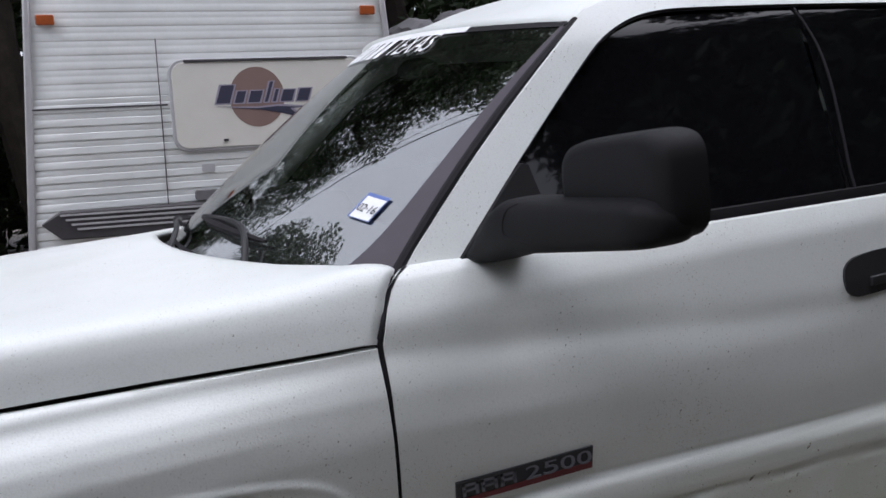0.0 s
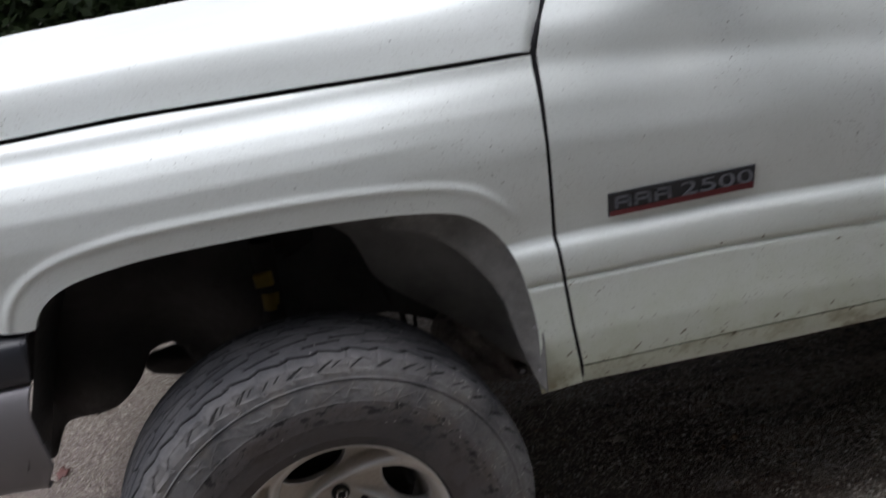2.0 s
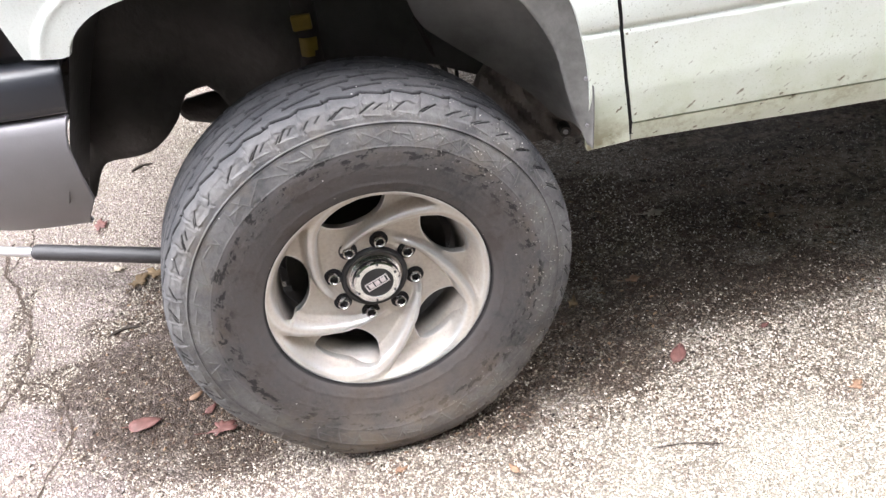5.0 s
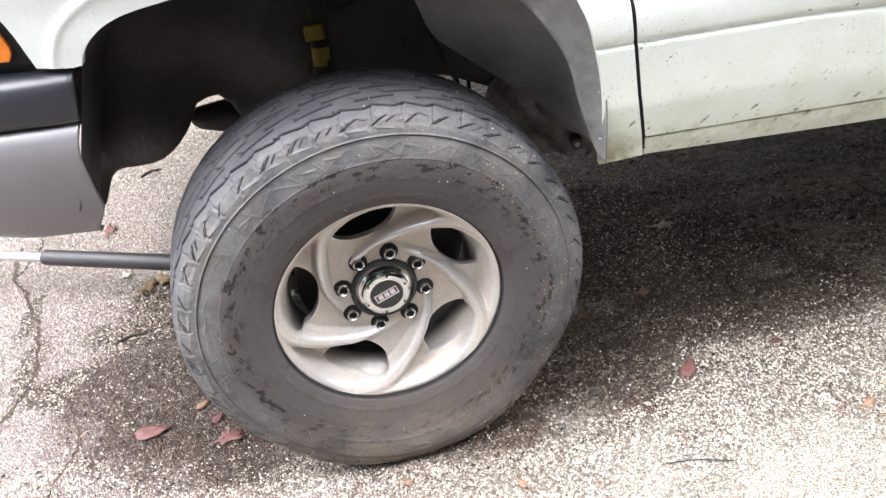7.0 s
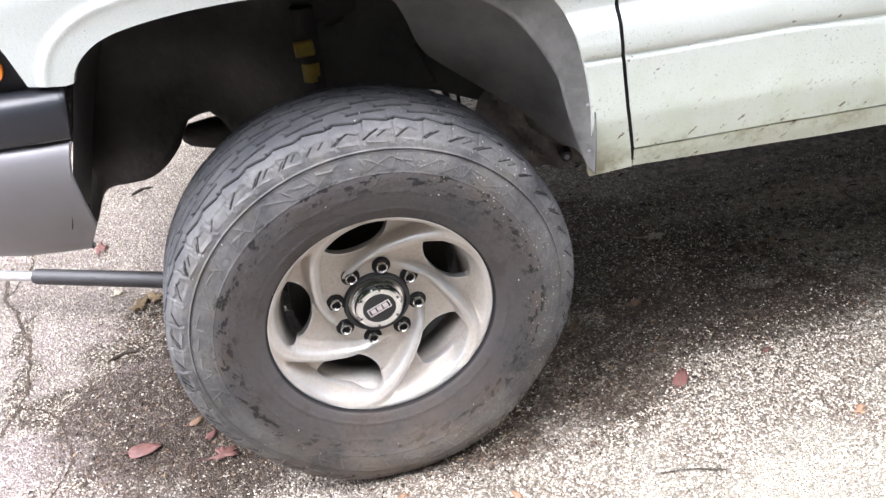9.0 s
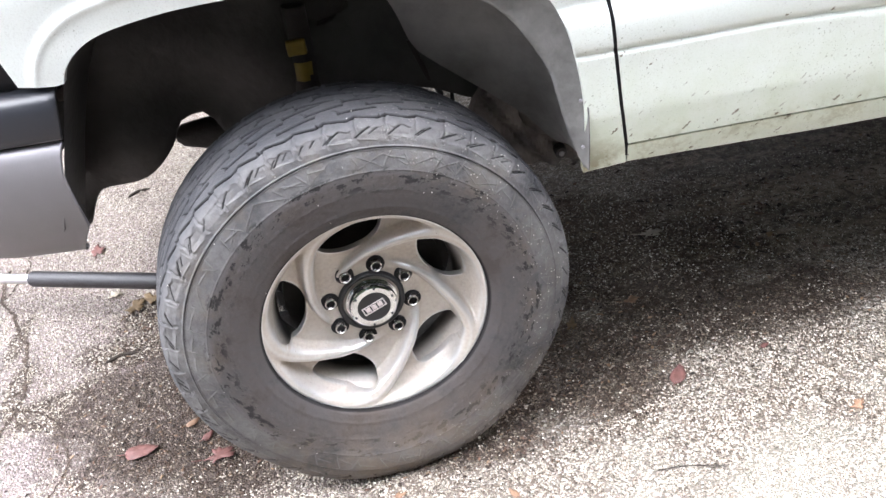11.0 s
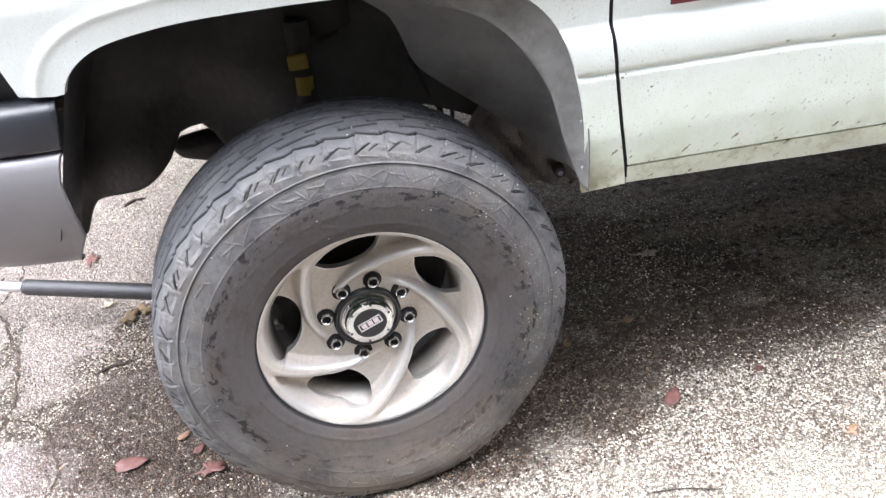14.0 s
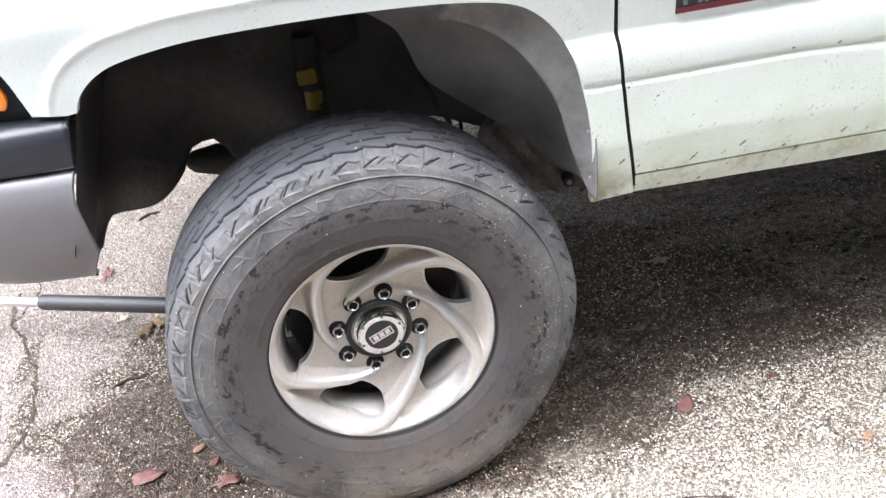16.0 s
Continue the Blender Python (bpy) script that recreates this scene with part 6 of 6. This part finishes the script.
def round_rect(u0, w0, u1, w1, r, n=6):
    out = []
    for cx, cz, a0 in ((u1 - r, w1 - r, 0), (u0 + r, w1 - r, 90), (u0 + r, w0 + r, 180), (u1 - r, w0 + r, 270)):
        out += [(cx + r * math.cos(radians(a0 + 90 * k / n)), cz + r * math.sin(radians(a0 + 90 * k / n))) for k in range(n + 1)]
    return out


def flat(name, poly, y, thick, material, parent, label="", bevel=0.0):
    bm = bmesh.new()
    f = bm.faces.new([bm.verts.new((p[0], y, p[1])) for p in poly])
    e = bmesh.ops.extrude_face_region(bm, geom=[f])
    bmesh.ops.translate(bm, verts=[v for v in e["geom"] if isinstance(v, bmesh.types.BMVert)], vec=(0, -thick, 0))
    return part(name, bm, material, parent, label, TR, bevel=bevel, limit=50)


hatch = flat("hatch", round_rect(0.460, 1.470, 1.735, 2.050, 0.09), TY - 0.004, 0.028, TRAILER_TRIM, trailer, "cream storage hatch with a round emblem", 0.006)
flat("hatch_skin", round_rect(0.480, 1.490, 1.715, 2.030, 0.075), TY - 0.028, 0.010, HATCH_CREAM, hatch, "cream hatch skin", 0.003)
flat("rain_gutter", [(0.56, 2.030), (1.62, 2.030), (1.62, 2.046), (0.56, 2.046)], TY - 0.034, 0.012, TRAILER_DARK, hatch, "dark rain gutter")
flat("latch", [(0.77, 1.525), (0.80, 1.525), (0.80, 1.54), (0.77, 1.54)], TY - 0.038, 0.01, TRAILER_DARK, hatch)
flat("emblem_disc", [(1.005 + 0.178 * math.cos(t), 1.800 + 0.192 * math.sin(t)) for t in np.linspace(0, 2 * math.pi, 48, endpoint=False)], TY - 0.038, 0.0015, LOGO_BROWN, hatch, "brown round emblem")
# plain strokes across the disc in place of the maker's word
ys = TY - 0.0395
x = 0.74
for w, hgt in ((0.085, 0.115), (0.055, 0.075), (0.075, 0.075), (0.02, 0.13), (0.02, 0.08), (0.075, 0.075), (0.075, 0.080)):
    s = 0.34
    flat("emblem_stroke_edge", [(x - 0.012, 1.758), (x + w + 0.012, 1.758), (x + w + 0.012 + hgt * s, 1.770 + hgt), (x - 0.012 + hgt * s, 1.770 + hgt)], ys, 0.0008, LOGO_SHADE, hatch)
    flat("emblem_stroke", [(x, 1.766), (x + w, 1.766), (x + w + hgt * s, 1.764 + hgt), (x + hgt * s, 1.764 + hgt)], ys - 0.0012, 0.0008, LOGO_NAVY, hatch)
    x += w + 0.032
flat("emblem_swoosh_edge", [(0.72, 1.748), (1.02, 1.722), (1.20, 1.685), (1.33, 1.640), (1.24, 1.715), (1.36, 1.728), (1.15, 1.748), (1.0, 1.738)], ys, 0.0008, LOGO_SHADE, hatch)
flat("emblem_swoosh", [(0.80, 1.738), (1.03, 1.716), (1.19, 1.682), (1.29, 1.650), (1.215, 1.718), (1.30, 1.724), (1.13, 1.735), (1.0, 1.727)], ys - 0.0012, 0.0008, LOGO_NAVY, hatch)
for u, w in ((-0.215, 2.30), (1.785, 2.345)):
    flat("marker_lamp", round_rect(u - 0.052, w - 0.03, u + 0.052, w + 0.03, 0.01), TY - 0.016, 0.028, MARKER_ORANGE, trailer, "orange clearance lamp", 0.006)
flat("socket_plate", round_rect(0.62, 1.335, 0.70, 1.385, 0.008), TY - 0.014, 0.008, TRAILER_TRIM, trailer)
flat("entry_light", round_rect(0.56, 1.155, 0.74, 1.225, 0.02), TY - 0.014, 0.05, DASH, trailer, "grey lamp housing", 0.006)
box_poly = [(-0.36, 1.085), (-0.245, 1.155), (1.90, 1.135), (1.98, 1.06), (1.90, 0.94), (-0.25, 0.985)]
storage = flat("storage_box", box_poly, TY - 0.012, 0.10, TRAILER_DARK, trailer, "dark grey tapered box with pale ribs", 0.008)
for k in range(4):
    w = 1.135 - 0.030 * k
    flat("box_rib", [(-0.22 - 0.03 * (1 - k), w - 0.006), (1.85, w - 0.026), (1.85, w - 0.014), (-0.22 - 0.03 * (1 - k), w + 0.006)], TY - 0.112, 0.008, TRAILER_TRIM, storage)
for u in (0.1, 1.5):
    for v in (2.6, 3.4):
        bm = bmesh.new()
        base = u * math.sin(TILT)
        add_tube(bm, [(u - 0.10, TY + v, 0.34 + base), (u + 0.10, TY + v, 0.34 + base)], 0.34, 28)
        tp("wheel", bm, RUBBER, bevel=0.03)
part("coupler_stand", tube([(0.85, TY - 0.3, 0.0), (0.85, TY - 0.3, 0.62)], 0.035, 12), GREASE, trailer)
part("drawbar", box((0.80, TY - 0.35, 0.50), (0.90, TY + 0.4, 0.58)), GREASE, trailer)

# ------------------------------------------------------------------ heap beyond the trailer
bm = bmesh.new()
P = []
for i, x in enumerate(np.linspace(2.55, 6.0, 30)):
    row = []
    for j, a in enumerate(np.linspace(0, math.pi, 14)):
        hgt = 2.05 + 0.22 * math.sin(x * 2.3) + 0.10 * math.sin(x * 7.1)
        row.append((x, 7.6 - 0.8 * math.cos(a) + 0.06 * math.sin(x * 9 + a * 4), max(0.0, hgt * math.sin(a) ** 0.5 + 0.05 * math.sin(7 * a + x * 5))))
    P.append(row)
heap = finish("covered_heap", grid_mesh("covered_heap", np.array(P)), TARP, None, "", None, solid=0.01, limit=70)
tagged(heap, "brown tarpaulin over a heap beside the trailer", "tarpaulin")
for k, (x, z) in enumerate(((3.35, 2.30), (3.85, 2.36), (4.35, 2.33))):
    bm = bmesh.new()
    bmesh.ops.create_icosphere(bm, subdivisions=3, radius=1.0)
    for v in bm.verts:
        n = noise.noise(v.co * 2.2 + Vector((k * 7, 0, 0)))
        v.co = Vector((v.co.x * 0.27, v.co.y * 0.2, v.co.z * 0.13)) * (1 + 0.25 * n)
    thing("sack", bm, DASH, "dark grey lumpy sack on the tarpaulin heap", "sack", "sacks on the heap", m=pose(x, 7.55, z - 0.07))

# ------------------------------------------------------------------ trees
def leaf_cloud(rng, blobs, per, size):
    """Crown: thousands of small folded leaves spread through uneven clumps."""
    V, F = [], []
    for c, r in blobs:
        n = int(per * r * r)
        u = rng.normal(size=(n, 3))
        u /= np.linalg.norm(u, axis=1)[:, None]
        rad = r * rng.random(n) ** 0.45
        pos = np.array(c) + u * rad[:, None] * np.array((1, 1, 0.75))
        t = rng.normal(size=(n, 3))
        t /= np.linalg.norm(t, axis=1)[:, None]
        b = np.cross(t, rng.normal(size=(n, 3)))
        b /= np.linalg.norm(b, axis=1)[:, None]
        s = size * (0.6 + 0.8 * rng.random(n))[:, None]
        k = len(V)
        quad = np.stack([pos - t * s, pos + b * s * 0.42, pos + t * s, pos - b * s * 0.42], 1).reshape(-1, 3)
        V.extend(quad.tolist())
        base = k + 4 * np.arange(n)
        F.extend(np.stack([base, base + 1, base + 2, base + 3], 1).tolist())
    return V, F


def tree(x, y, height, spread, seed, low=0.3, size=0.085, per=800, lean=(0, 0)):
    rng = np.random.default_rng(seed)
    root = empty("tree", (x, y, 0), "broad green oak with a dense leafy crown", "tree", "trees round the driveway")
    bm = bmesh.new()
    top = np.array((x + lean[0] + rng.normal() * 0.4, y + lean[1] + rng.normal() * 0.4, height * 0.72))
    base = np.array((x, y, -0.02))
    add_tube(bm, spline([base, base + (top - base) * 0.3 + rng.normal(size=3) * 0.12, base + (top - base) * 0.65 + rng.normal(size=3) * 0.15, top], 4), list(np.linspace(0.26, 0.06, 13)), 10)
    blobs = []
    for k in range(11):
        s = low + (0.95 - low) * k / 10
        a = k * 2.4 + rng.random()
        start = base + (top - base) * s * 0.9
        reach = spread * (0.55 + 0.5 * rng.random()) * (1.05 - 0.5 * s)
        end = start + np.array((math.cos(a) * reach, math.sin(a) * reach, height * (0.10 + 0.10 * rng.random())))
        add_tube(bm, spline([start, (start + end) / 2 + rng.normal(size=3) * 0.15, end], 4), list(np.linspace(0.09, 0.02, 9)), 6)
        for f in (0.55, 0.85, 1.1):
            c = start + (end - start) * f + rng.normal(size=3) * 0.35
            blobs.append((c, 0.55 + 0.55 * rng.random()))
    part("trunk", bm, BARK, root)
    V, F = leaf_cloud(rng, blobs, per, size)
    finish("crown", mesh_of("crown", V, F), FOLIAGE, root, smooth=False)


for k, (x, y, hgt, sp, low, per) in enumerate(((-9.0, -6.5, 9.5, 3.4, 0.25, 800), (-2.0, -6.4, 10.0, 3.6, 0.10, 1600), (1.6, -6.0, 9.0, 3.4, 0.06, 1800), (5.2, -4.6, 9.5, 3.4, 0.06, 2000), (8.8, -3.0, 9.0, 3.4, 0.08, 1800), (9.6, -6.4, 10.0, 3.6, 0.06, 1800), (3.4, -5.4, 9.5, 3.2, 0.05, 1800), (6.9, -5.6, 9.5, 3.4, 0.05, 1800), (-5.4, -6.2, 9.5, 3.4, 0.1, 1000), (-5.6, 11.4, 6.2, 3.0, 0.05, 900), (-1.6, 12.6, 7.5, 3.2, 0.08, 900), (4.5, 11.5, 9.0, 3.6, 0.08, 900), (8.5, 8.5, 9.5, 3.4, 0.1, 800))):
    tree(x, y, hgt, sp, 20 + k, low, per=per)
# a tall one leaning over the trailer, a slender one before it
tree(3.05, 9.9, 12.4, 3.0, 61, 0.40, size=0.06, per=1250, lean=(-1.7, -1.6))
tree(-0.5, 10.3, 11.6, 2.8, 63, 0.42, size=0.06, per=1250, lean=(-0.3, -3.0))
tree(2.9, 9.0, 12.0, 2.6, 64, 0.45, size=0.06, per=1250, lean=(-1.9, -3.0))
tree(-3.5, 6.4, 7.6, 1.0, 62, 0.45, size=0.055, per=2200)
# overhead cables from tree to tree
for dx, dz, rad in ((0.0, 0.0, 0.014), (0.16, -0.10, 0.006)):
    pts = [(5.2 + (-5.6 - 5.2) * u + dx, -4.6 + 17.6 * u, 6.75 + dz - 0.9 * u * (1 - u)) for u in np.linspace(0, 1, 40)]
    bm = bmesh.new()
    add_tube(bm, pts, rad, 8)
    thing("overhead_cable", bm, SEAL, "black overhead cable strung between two trees", "cable", "overhead cables")
# hedge that closes the yard, with an unseen gap added in front to let light in: dense dark leaves
rng = np.random.default_rng(5)
blobs = []
for a in np.linspace(0, 2 * math.pi, 64, endpoint=False):
    r = 14.5 + rng.normal() * 0.5
    if abs(a - math.pi) < 0.55:
        continue
    for z in (0.7, 1.9, 3.1, 4.2):
        blobs.append(((r * math.cos(a), r * math.sin(a), z + rng.normal() * 0.2), 1.15 + 0.25 * rng.random()))
V, F = leaf_cloud(rng, blobs, 110, 0.22)
hedge = finish("hedge", mesh_of("hedge", V, F), FOLIAGE, None, "", None, smooth=False)
tagged(hedge, "dark green woodland edge round the yard", "hedge", kind="stuff")

# thick undergrowth in the shade beside and behind the trailer
rng = np.random.default_rng(9)
blobs = [((-5.4 + 0.62 * k + rng.normal() * 0.2, 9.4 + rng.normal() * 0.5, z), 0.75 + 0.25 * rng.random()) for k in range(6) for z in (0.55, 1.5, 2.5, 3.4)]
blobs += [((-4.5 + 0.8 * k, 13.0 + rng.normal() * 0.3, z), 0.95 + 0.25 * rng.random()) for k in range(8) for z in (0.7, 1.9, 3.1)]
V, F = leaf_cloud(rng, blobs, 420, 0.10)
bushes = finish("undergrowth", mesh_of("undergrowth", V, F), FOLIAGE, None, "", None, smooth=False)
tagged(bushes, "dense dark green undergrowth beside the white trailer", "undergrowth", kind="stuff")

# ------------------------------------------------------------------ leaves, cracks and dirt on the ground
def leaf(x, y, size, turn, material, lobes, label, seed):
    rng = np.random.default_rng(seed)
    n = 44
    bm = bmesh.new()
    c = bm.verts.new((0, 0, 0.006))
    ring, mid = [], []
    for i in range(n):
        a = 2 * math.pi * i / n
        if lobes:
            r = 0.60 + 0.16 * math.cos(a * lobes + seed) + 0.10 * math.sin(a * 3 + seed * 1.7) + 0.10 * math.cos(a * 11 + seed) + 0.10 * rng.random() + 0.18 * math.cos(a)
            px, py = 1.15 * r * math.cos(a), 0.72 * r * math.sin(a)
        else:
            px, py = math.cos(a) * (1 + 0.12 * (math.cos(a) > 0.9)), 0.55 * math.sin(a) * (1 - 0.25 * math.cos(a))
        curl = 0.20 * py * py + 0.16 * px * px * math.sin(a * 2 + seed) + 0.05 * rng.random()
        mid.append(bm.verts.new((px * size * 0.5, py * size * 0.5, 0.005 + size * curl * 0.3)))
        ring.append(bm.verts.new((px * size, py * size, 0.003 + size * max(0.0, curl))))
    for i in range(n):
        j = (i + 1) % n
        bm.faces.new((c, mid[i], mid[j]))
        bm.faces.new((mid[i], ring[i], ring[j], mid[j]))
    add_tube(bm, [(-size * 0.9, 0, 0.006), (-size * 1.5, size * 0.1, 0.010)], 0.0012, 5)
    return thing("fallen_leaf", bm, material, label, "leaf", "fallen leaves on the driveway", m=pose(x, y, 0.002, 0, 0, turn), solid=0.0006, limit=80)


LEAVES = [(0.630, 0.059, 0.030, 60, LEAF_RED, 0, "dull red oval fallen leaf on the driveway"), (0.603, 0.357, 0.024, 10, LEAF_ORANGE, 5, "orange-brown lobed fallen leaf under the truck"),
          (0.947, -0.131, 0.022, 40, LEAF_ORANGE, 5, "faded orange lobed leaf on pale pebbles"), (-0.616, 0.139, 0.038, 8, LEAF_RED, 0, "long dull red fallen leaf by the tyre"),
          (-0.429, 0.079, 0.040, 15, LEAF_RED, 5, "dark red curled leaf by the tyre"), (0.742, 0.637, 0.036, 0, LEAF_PALE, 5, "pale dry lobed leaf under the truck"),
          (-0.934, 1.116, 0.040, 100, LEAF_RED, 5, "red-brown curled leaf before the truck"), (-0.029, -0.140, 0.016, 20, LEAF_ORANGE, 5, "orange fallen leaf before the tyre"),
          (0.207, -0.190, 0.014, 120, LEAF_ORANGE, 0, "faint orange fallen leaf on the pebbles"), (-0.743, 0.747, 0.045, 70, LEAF_BROWN, 5, "brown curled leaf beside the jack handle"),
          (-0.695, 0.775, 0.042, 150, LEAF_BROWN, 5, "brown dry leaf beside the jack handle"), (0.848, 0.103, 0.012, 30, LEAF_RED, 0, "small brown leaf on the driveway"), (-0.814, 0.839, 0.026, 200, LEAF_PALE, 5, "yellowed leaf scrap beside the jack handle"), (-0.505, 0.205, 0.018, 40, LEAF_ORANGE, 0, "small tan leaf scrap by the tyre"),
          (0.44, 0.30, 0.024, 80, LEAF_BROWN, 5, "brown leaf scrap under the truck"), (-0.461, 0.151, 0.018, 60, LEAF_RED, 0, "brown leaf scrap by the tyre")]
for k, (x, y, s, a, m, lob, lab) in enumerate(LEAVES):
    leaf(x, y, s, a, m, lob, lab, 50 + k)


def crack(points, width, seed):
    """A dirt-filled crack: a thin ragged ribbon, lying a hair above the paving."""
    rng = np.random.default_rng(seed)
    pts = spline([(a, b) for a, b in points], 14)
    V, F = [], []
    drift = 0.0
    for i, p in enumerate(pts):
        a, b = pts[max(i - 1, 0)], pts[min(i + 1, len(pts) - 1)]
        d = (b - a) / (np.linalg.norm(b - a) + 1e-9)
        n = np.array((-d[1], d[0]))
        drift = 0.75 * drift + rng.normal() * 0.0028
        c = p + n * drift
        w = width * (0.25 + 0.6 * rng.random())
        for s in (-1, 1):
            q = c + n * s * w * (0.3 + 0.7 * rng.random())
            V.append((q[0], q[1], 0.0025))
    for i in range(len(pts) - 1):
        F.append((2 * i, 2 * i + 1, 2 * i + 3, 2 * i + 2))
    ob = finish("crack", mesh_of("crack", V, F), SOIL, None, "", None, smooth=False)
    return tagged(ob, "dark dirt-filled crack in the paving", "crack", kind="stuff")


crack([(-1.22, 1.10), (-1.181, 0.922), (-1.14, 0.86), (-1.087, 0.753), (-1.023, 0.619), (-0.994, 0.491), (-0.983, 0.378), (-1.02, 0.25), (-1.06, 0.05)], 0.013, 1)
crack([(-1.15, 1.42), (-1.171, 1.195), (-1.149, 1.086), (-1.181, 0.93)], 0.007, 2)
crack([(-0.983, 0.378), (-0.88, 0.33), (-0.80, 0.16), (-0.82, 0.0), (-0.85, -0.15)], 0.007, 3)


def pebbles(n, seed):
    """Loose and half-sunk pebbles of the aggregate: flattened eight-sided stones in one sheet of stuff."""
    rng = np.random.default_rng(seed)
    v0 = np.array([(1, 0, 0), (0.3, 0.95, 0.1), (-0.8, 0.6, 0), (-0.8, -0.6, 0.1), (0.3, -0.95, 0), (0, 0, 0.9)], float)
    f0 = np.array([(k, (k + 1) % 5, 5) for k in range(5)])
    x = rng.uniform(-1.35, 1.55, n)
    y = rng.uniform(-0.45, 1.90, n)
    keep = (y < 0.95) | (x < -0.35)
    x, y = x[keep], y[keep]
    # fewer where leaf mould and painted shade darken the paving
    for cx, cy, rx, ry, drop in ((-0.60, 0.28, 0.26, 0.23, 0.85), (-0.46, 0.10, 0.25, 0.16, 0.8), (0.16, -0.03, 0.22, 0.07, 0.75), (0.38, 0.12, 0.25, 0.16, 0.93), (0.75, 0.28, 0.60, 0.15, 0.8), (1.0, 0.85, 1.3, 0.62, 0.65), (-0.94, 0.17, 0.12, 0.10, 0.75), (-0.72, -0.06, 0.09, 0.07, 0.75)):
        keep = (((x - cx) / rx) ** 2 + ((y - cy) / ry) ** 2 > 1) | (rng.random(len(x)) > drop)
        x, y = x[keep], y[keep]
    n = len(x)
    r = 0.0019 + 0.0022 * rng.random(n) ** 2
    a = rng.uniform(0, 2 * math.pi, n)
    V = np.repeat(v0[None], n, 0) * (1 + 0.18 * rng.normal(size=(n, len(v0), 1)))
    V = V * r[:, None, None] * np.stack([np.ones(n), 0.6 + 0.4 * rng.random(n), 0.55 + 0.2 * rng.random(n)], 1)[:, None, :]
    c, s = np.cos(a)[:, None], np.sin(a)[:, None]
    X = V[..., 0] * c - V[..., 1] * s + x[:, None]
    Y = V[..., 0] * s + V[..., 1] * c + y[:, None]
    Z = V[..., 2] * 1.5 + (r * 0.15)[:, None]
    P = np.stack([X, Y, Z], -1).reshape(-1, 3)
    F = (f0[None] + (np.arange(n) * len(v0))[:, None, None]).reshape(-1, 3)
    me = mesh_of("loose_pebbles", P, F.tolist())
    ob = finish("loose_pebbles", me, PEBBLE, None, "", None)
    return tagged(ob, "small pale and brown pebbles bedded in the driveway", "pebbles", kind="stuff")


pebbles(160000, 11)


def leaf_litter(n, seed):
    """Crumbs of bark and rotted leaf: small bent flakes, thickest where the paving stays damp."""
    rng = np.random.default_rng(seed)
    spots = np.array(((-0.56, 0.28, 0.22, 0.20), (-0.42, 0.12, 0.20, 0.10), (-0.70, 0.62, 0.10, 0.14), (0.42, 0.13, 0.22, 0.10), (0.85, 0.28, 0.45, 0.12), (1.1, 0.65, 0.6, 0.25), (0.15, -0.06, 0.20, 0.05), (-0.7, 0.05, 0.3, 0.2)))
    k = rng.integers(0, len(spots), n)
    x = spots[k, 0] + spots[k, 2] * rng.normal(size=n) * 0.75
    y = spots[k, 1] + spots[k, 3] * rng.normal(size=n) * 0.75
    size = (0.0022 + 0.0055 * rng.random(n) ** 2.5) * np.where(k == 5, 1.9, 1.0)
    a = rng.uniform(0, 2 * math.pi, n)
    shape = np.array([(-1, 0, 0), (-0.2, 0.55, 0.25), (0.9, 0.25, 0.05), (0.5, -0.4, 0.2), (-0.4, -0.5, 0.1), (0.0, 0.0, 0.45)], float)
    V = np.repeat(shape[None], n, 0) * (1 + 0.3 * rng.normal(size=(n, 6, 1))) * size[:, None, None]
    V[..., 1] *= rng.uniform(0.3, 1.0, n)[:, None]
    c, s = np.cos(a)[:, None], np.sin(a)[:, None]
    P = np.stack([V[..., 0] * c - V[..., 1] * s + x[:, None], V[..., 0] * s + V[..., 1] * c + y[:, None], np.abs(V[..., 2]) + 0.0022], -1).reshape(-1, 3)
    f0 = np.array([(i, (i + 1) % 5, 5) for i in range(5)] + [(4, 3, 2), (4, 2, 1), (4, 1, 0)])
    F = (f0[None] + (np.arange(n) * 6)[:, None, None]).reshape(-1, 3)
    ob = finish("leaf_litter", mesh_of("leaf_litter", P, F.tolist()), LITTER, None, "", None, smooth=False)
    return tagged(ob, "dark brown crumbs of bark and rotted leaves", "leaf litter", kind="stuff")


leaf_litter(5200, 31)


def twig(points, r, label):
    bm = bmesh.new()
    add_tube(bm, spline(points, 4), r, 6)
    return thing("twig", bm, BARK, label, "twig", "twigs on the driveway")


twig([(0.50, -0.20, 0.004), (0.56, -0.205, 0.007), (0.63, -0.22, 0.004)], 0.0014, "thin dark twig on pale pebbles")
twig([(-0.78, 0.51, 0.004), (-0.74, 0.53, 0.006), (-0.70, 0.53, 0.004)], [0.002, 0.004, 0.005, 0.004, 0.005, 0.004, 0.004, 0.003, 0.002], "short bark scrap by the tyre")
twig([(-0.90, 1.47, 0.004), (-0.87, 1.50, 0.006), (-0.83, 1.51, 0.004)], [0.002, 0.005, 0.006, 0.005, 0.006, 0.004, 0.005, 0.003, 0.002], "broken bark scrap before the truck")
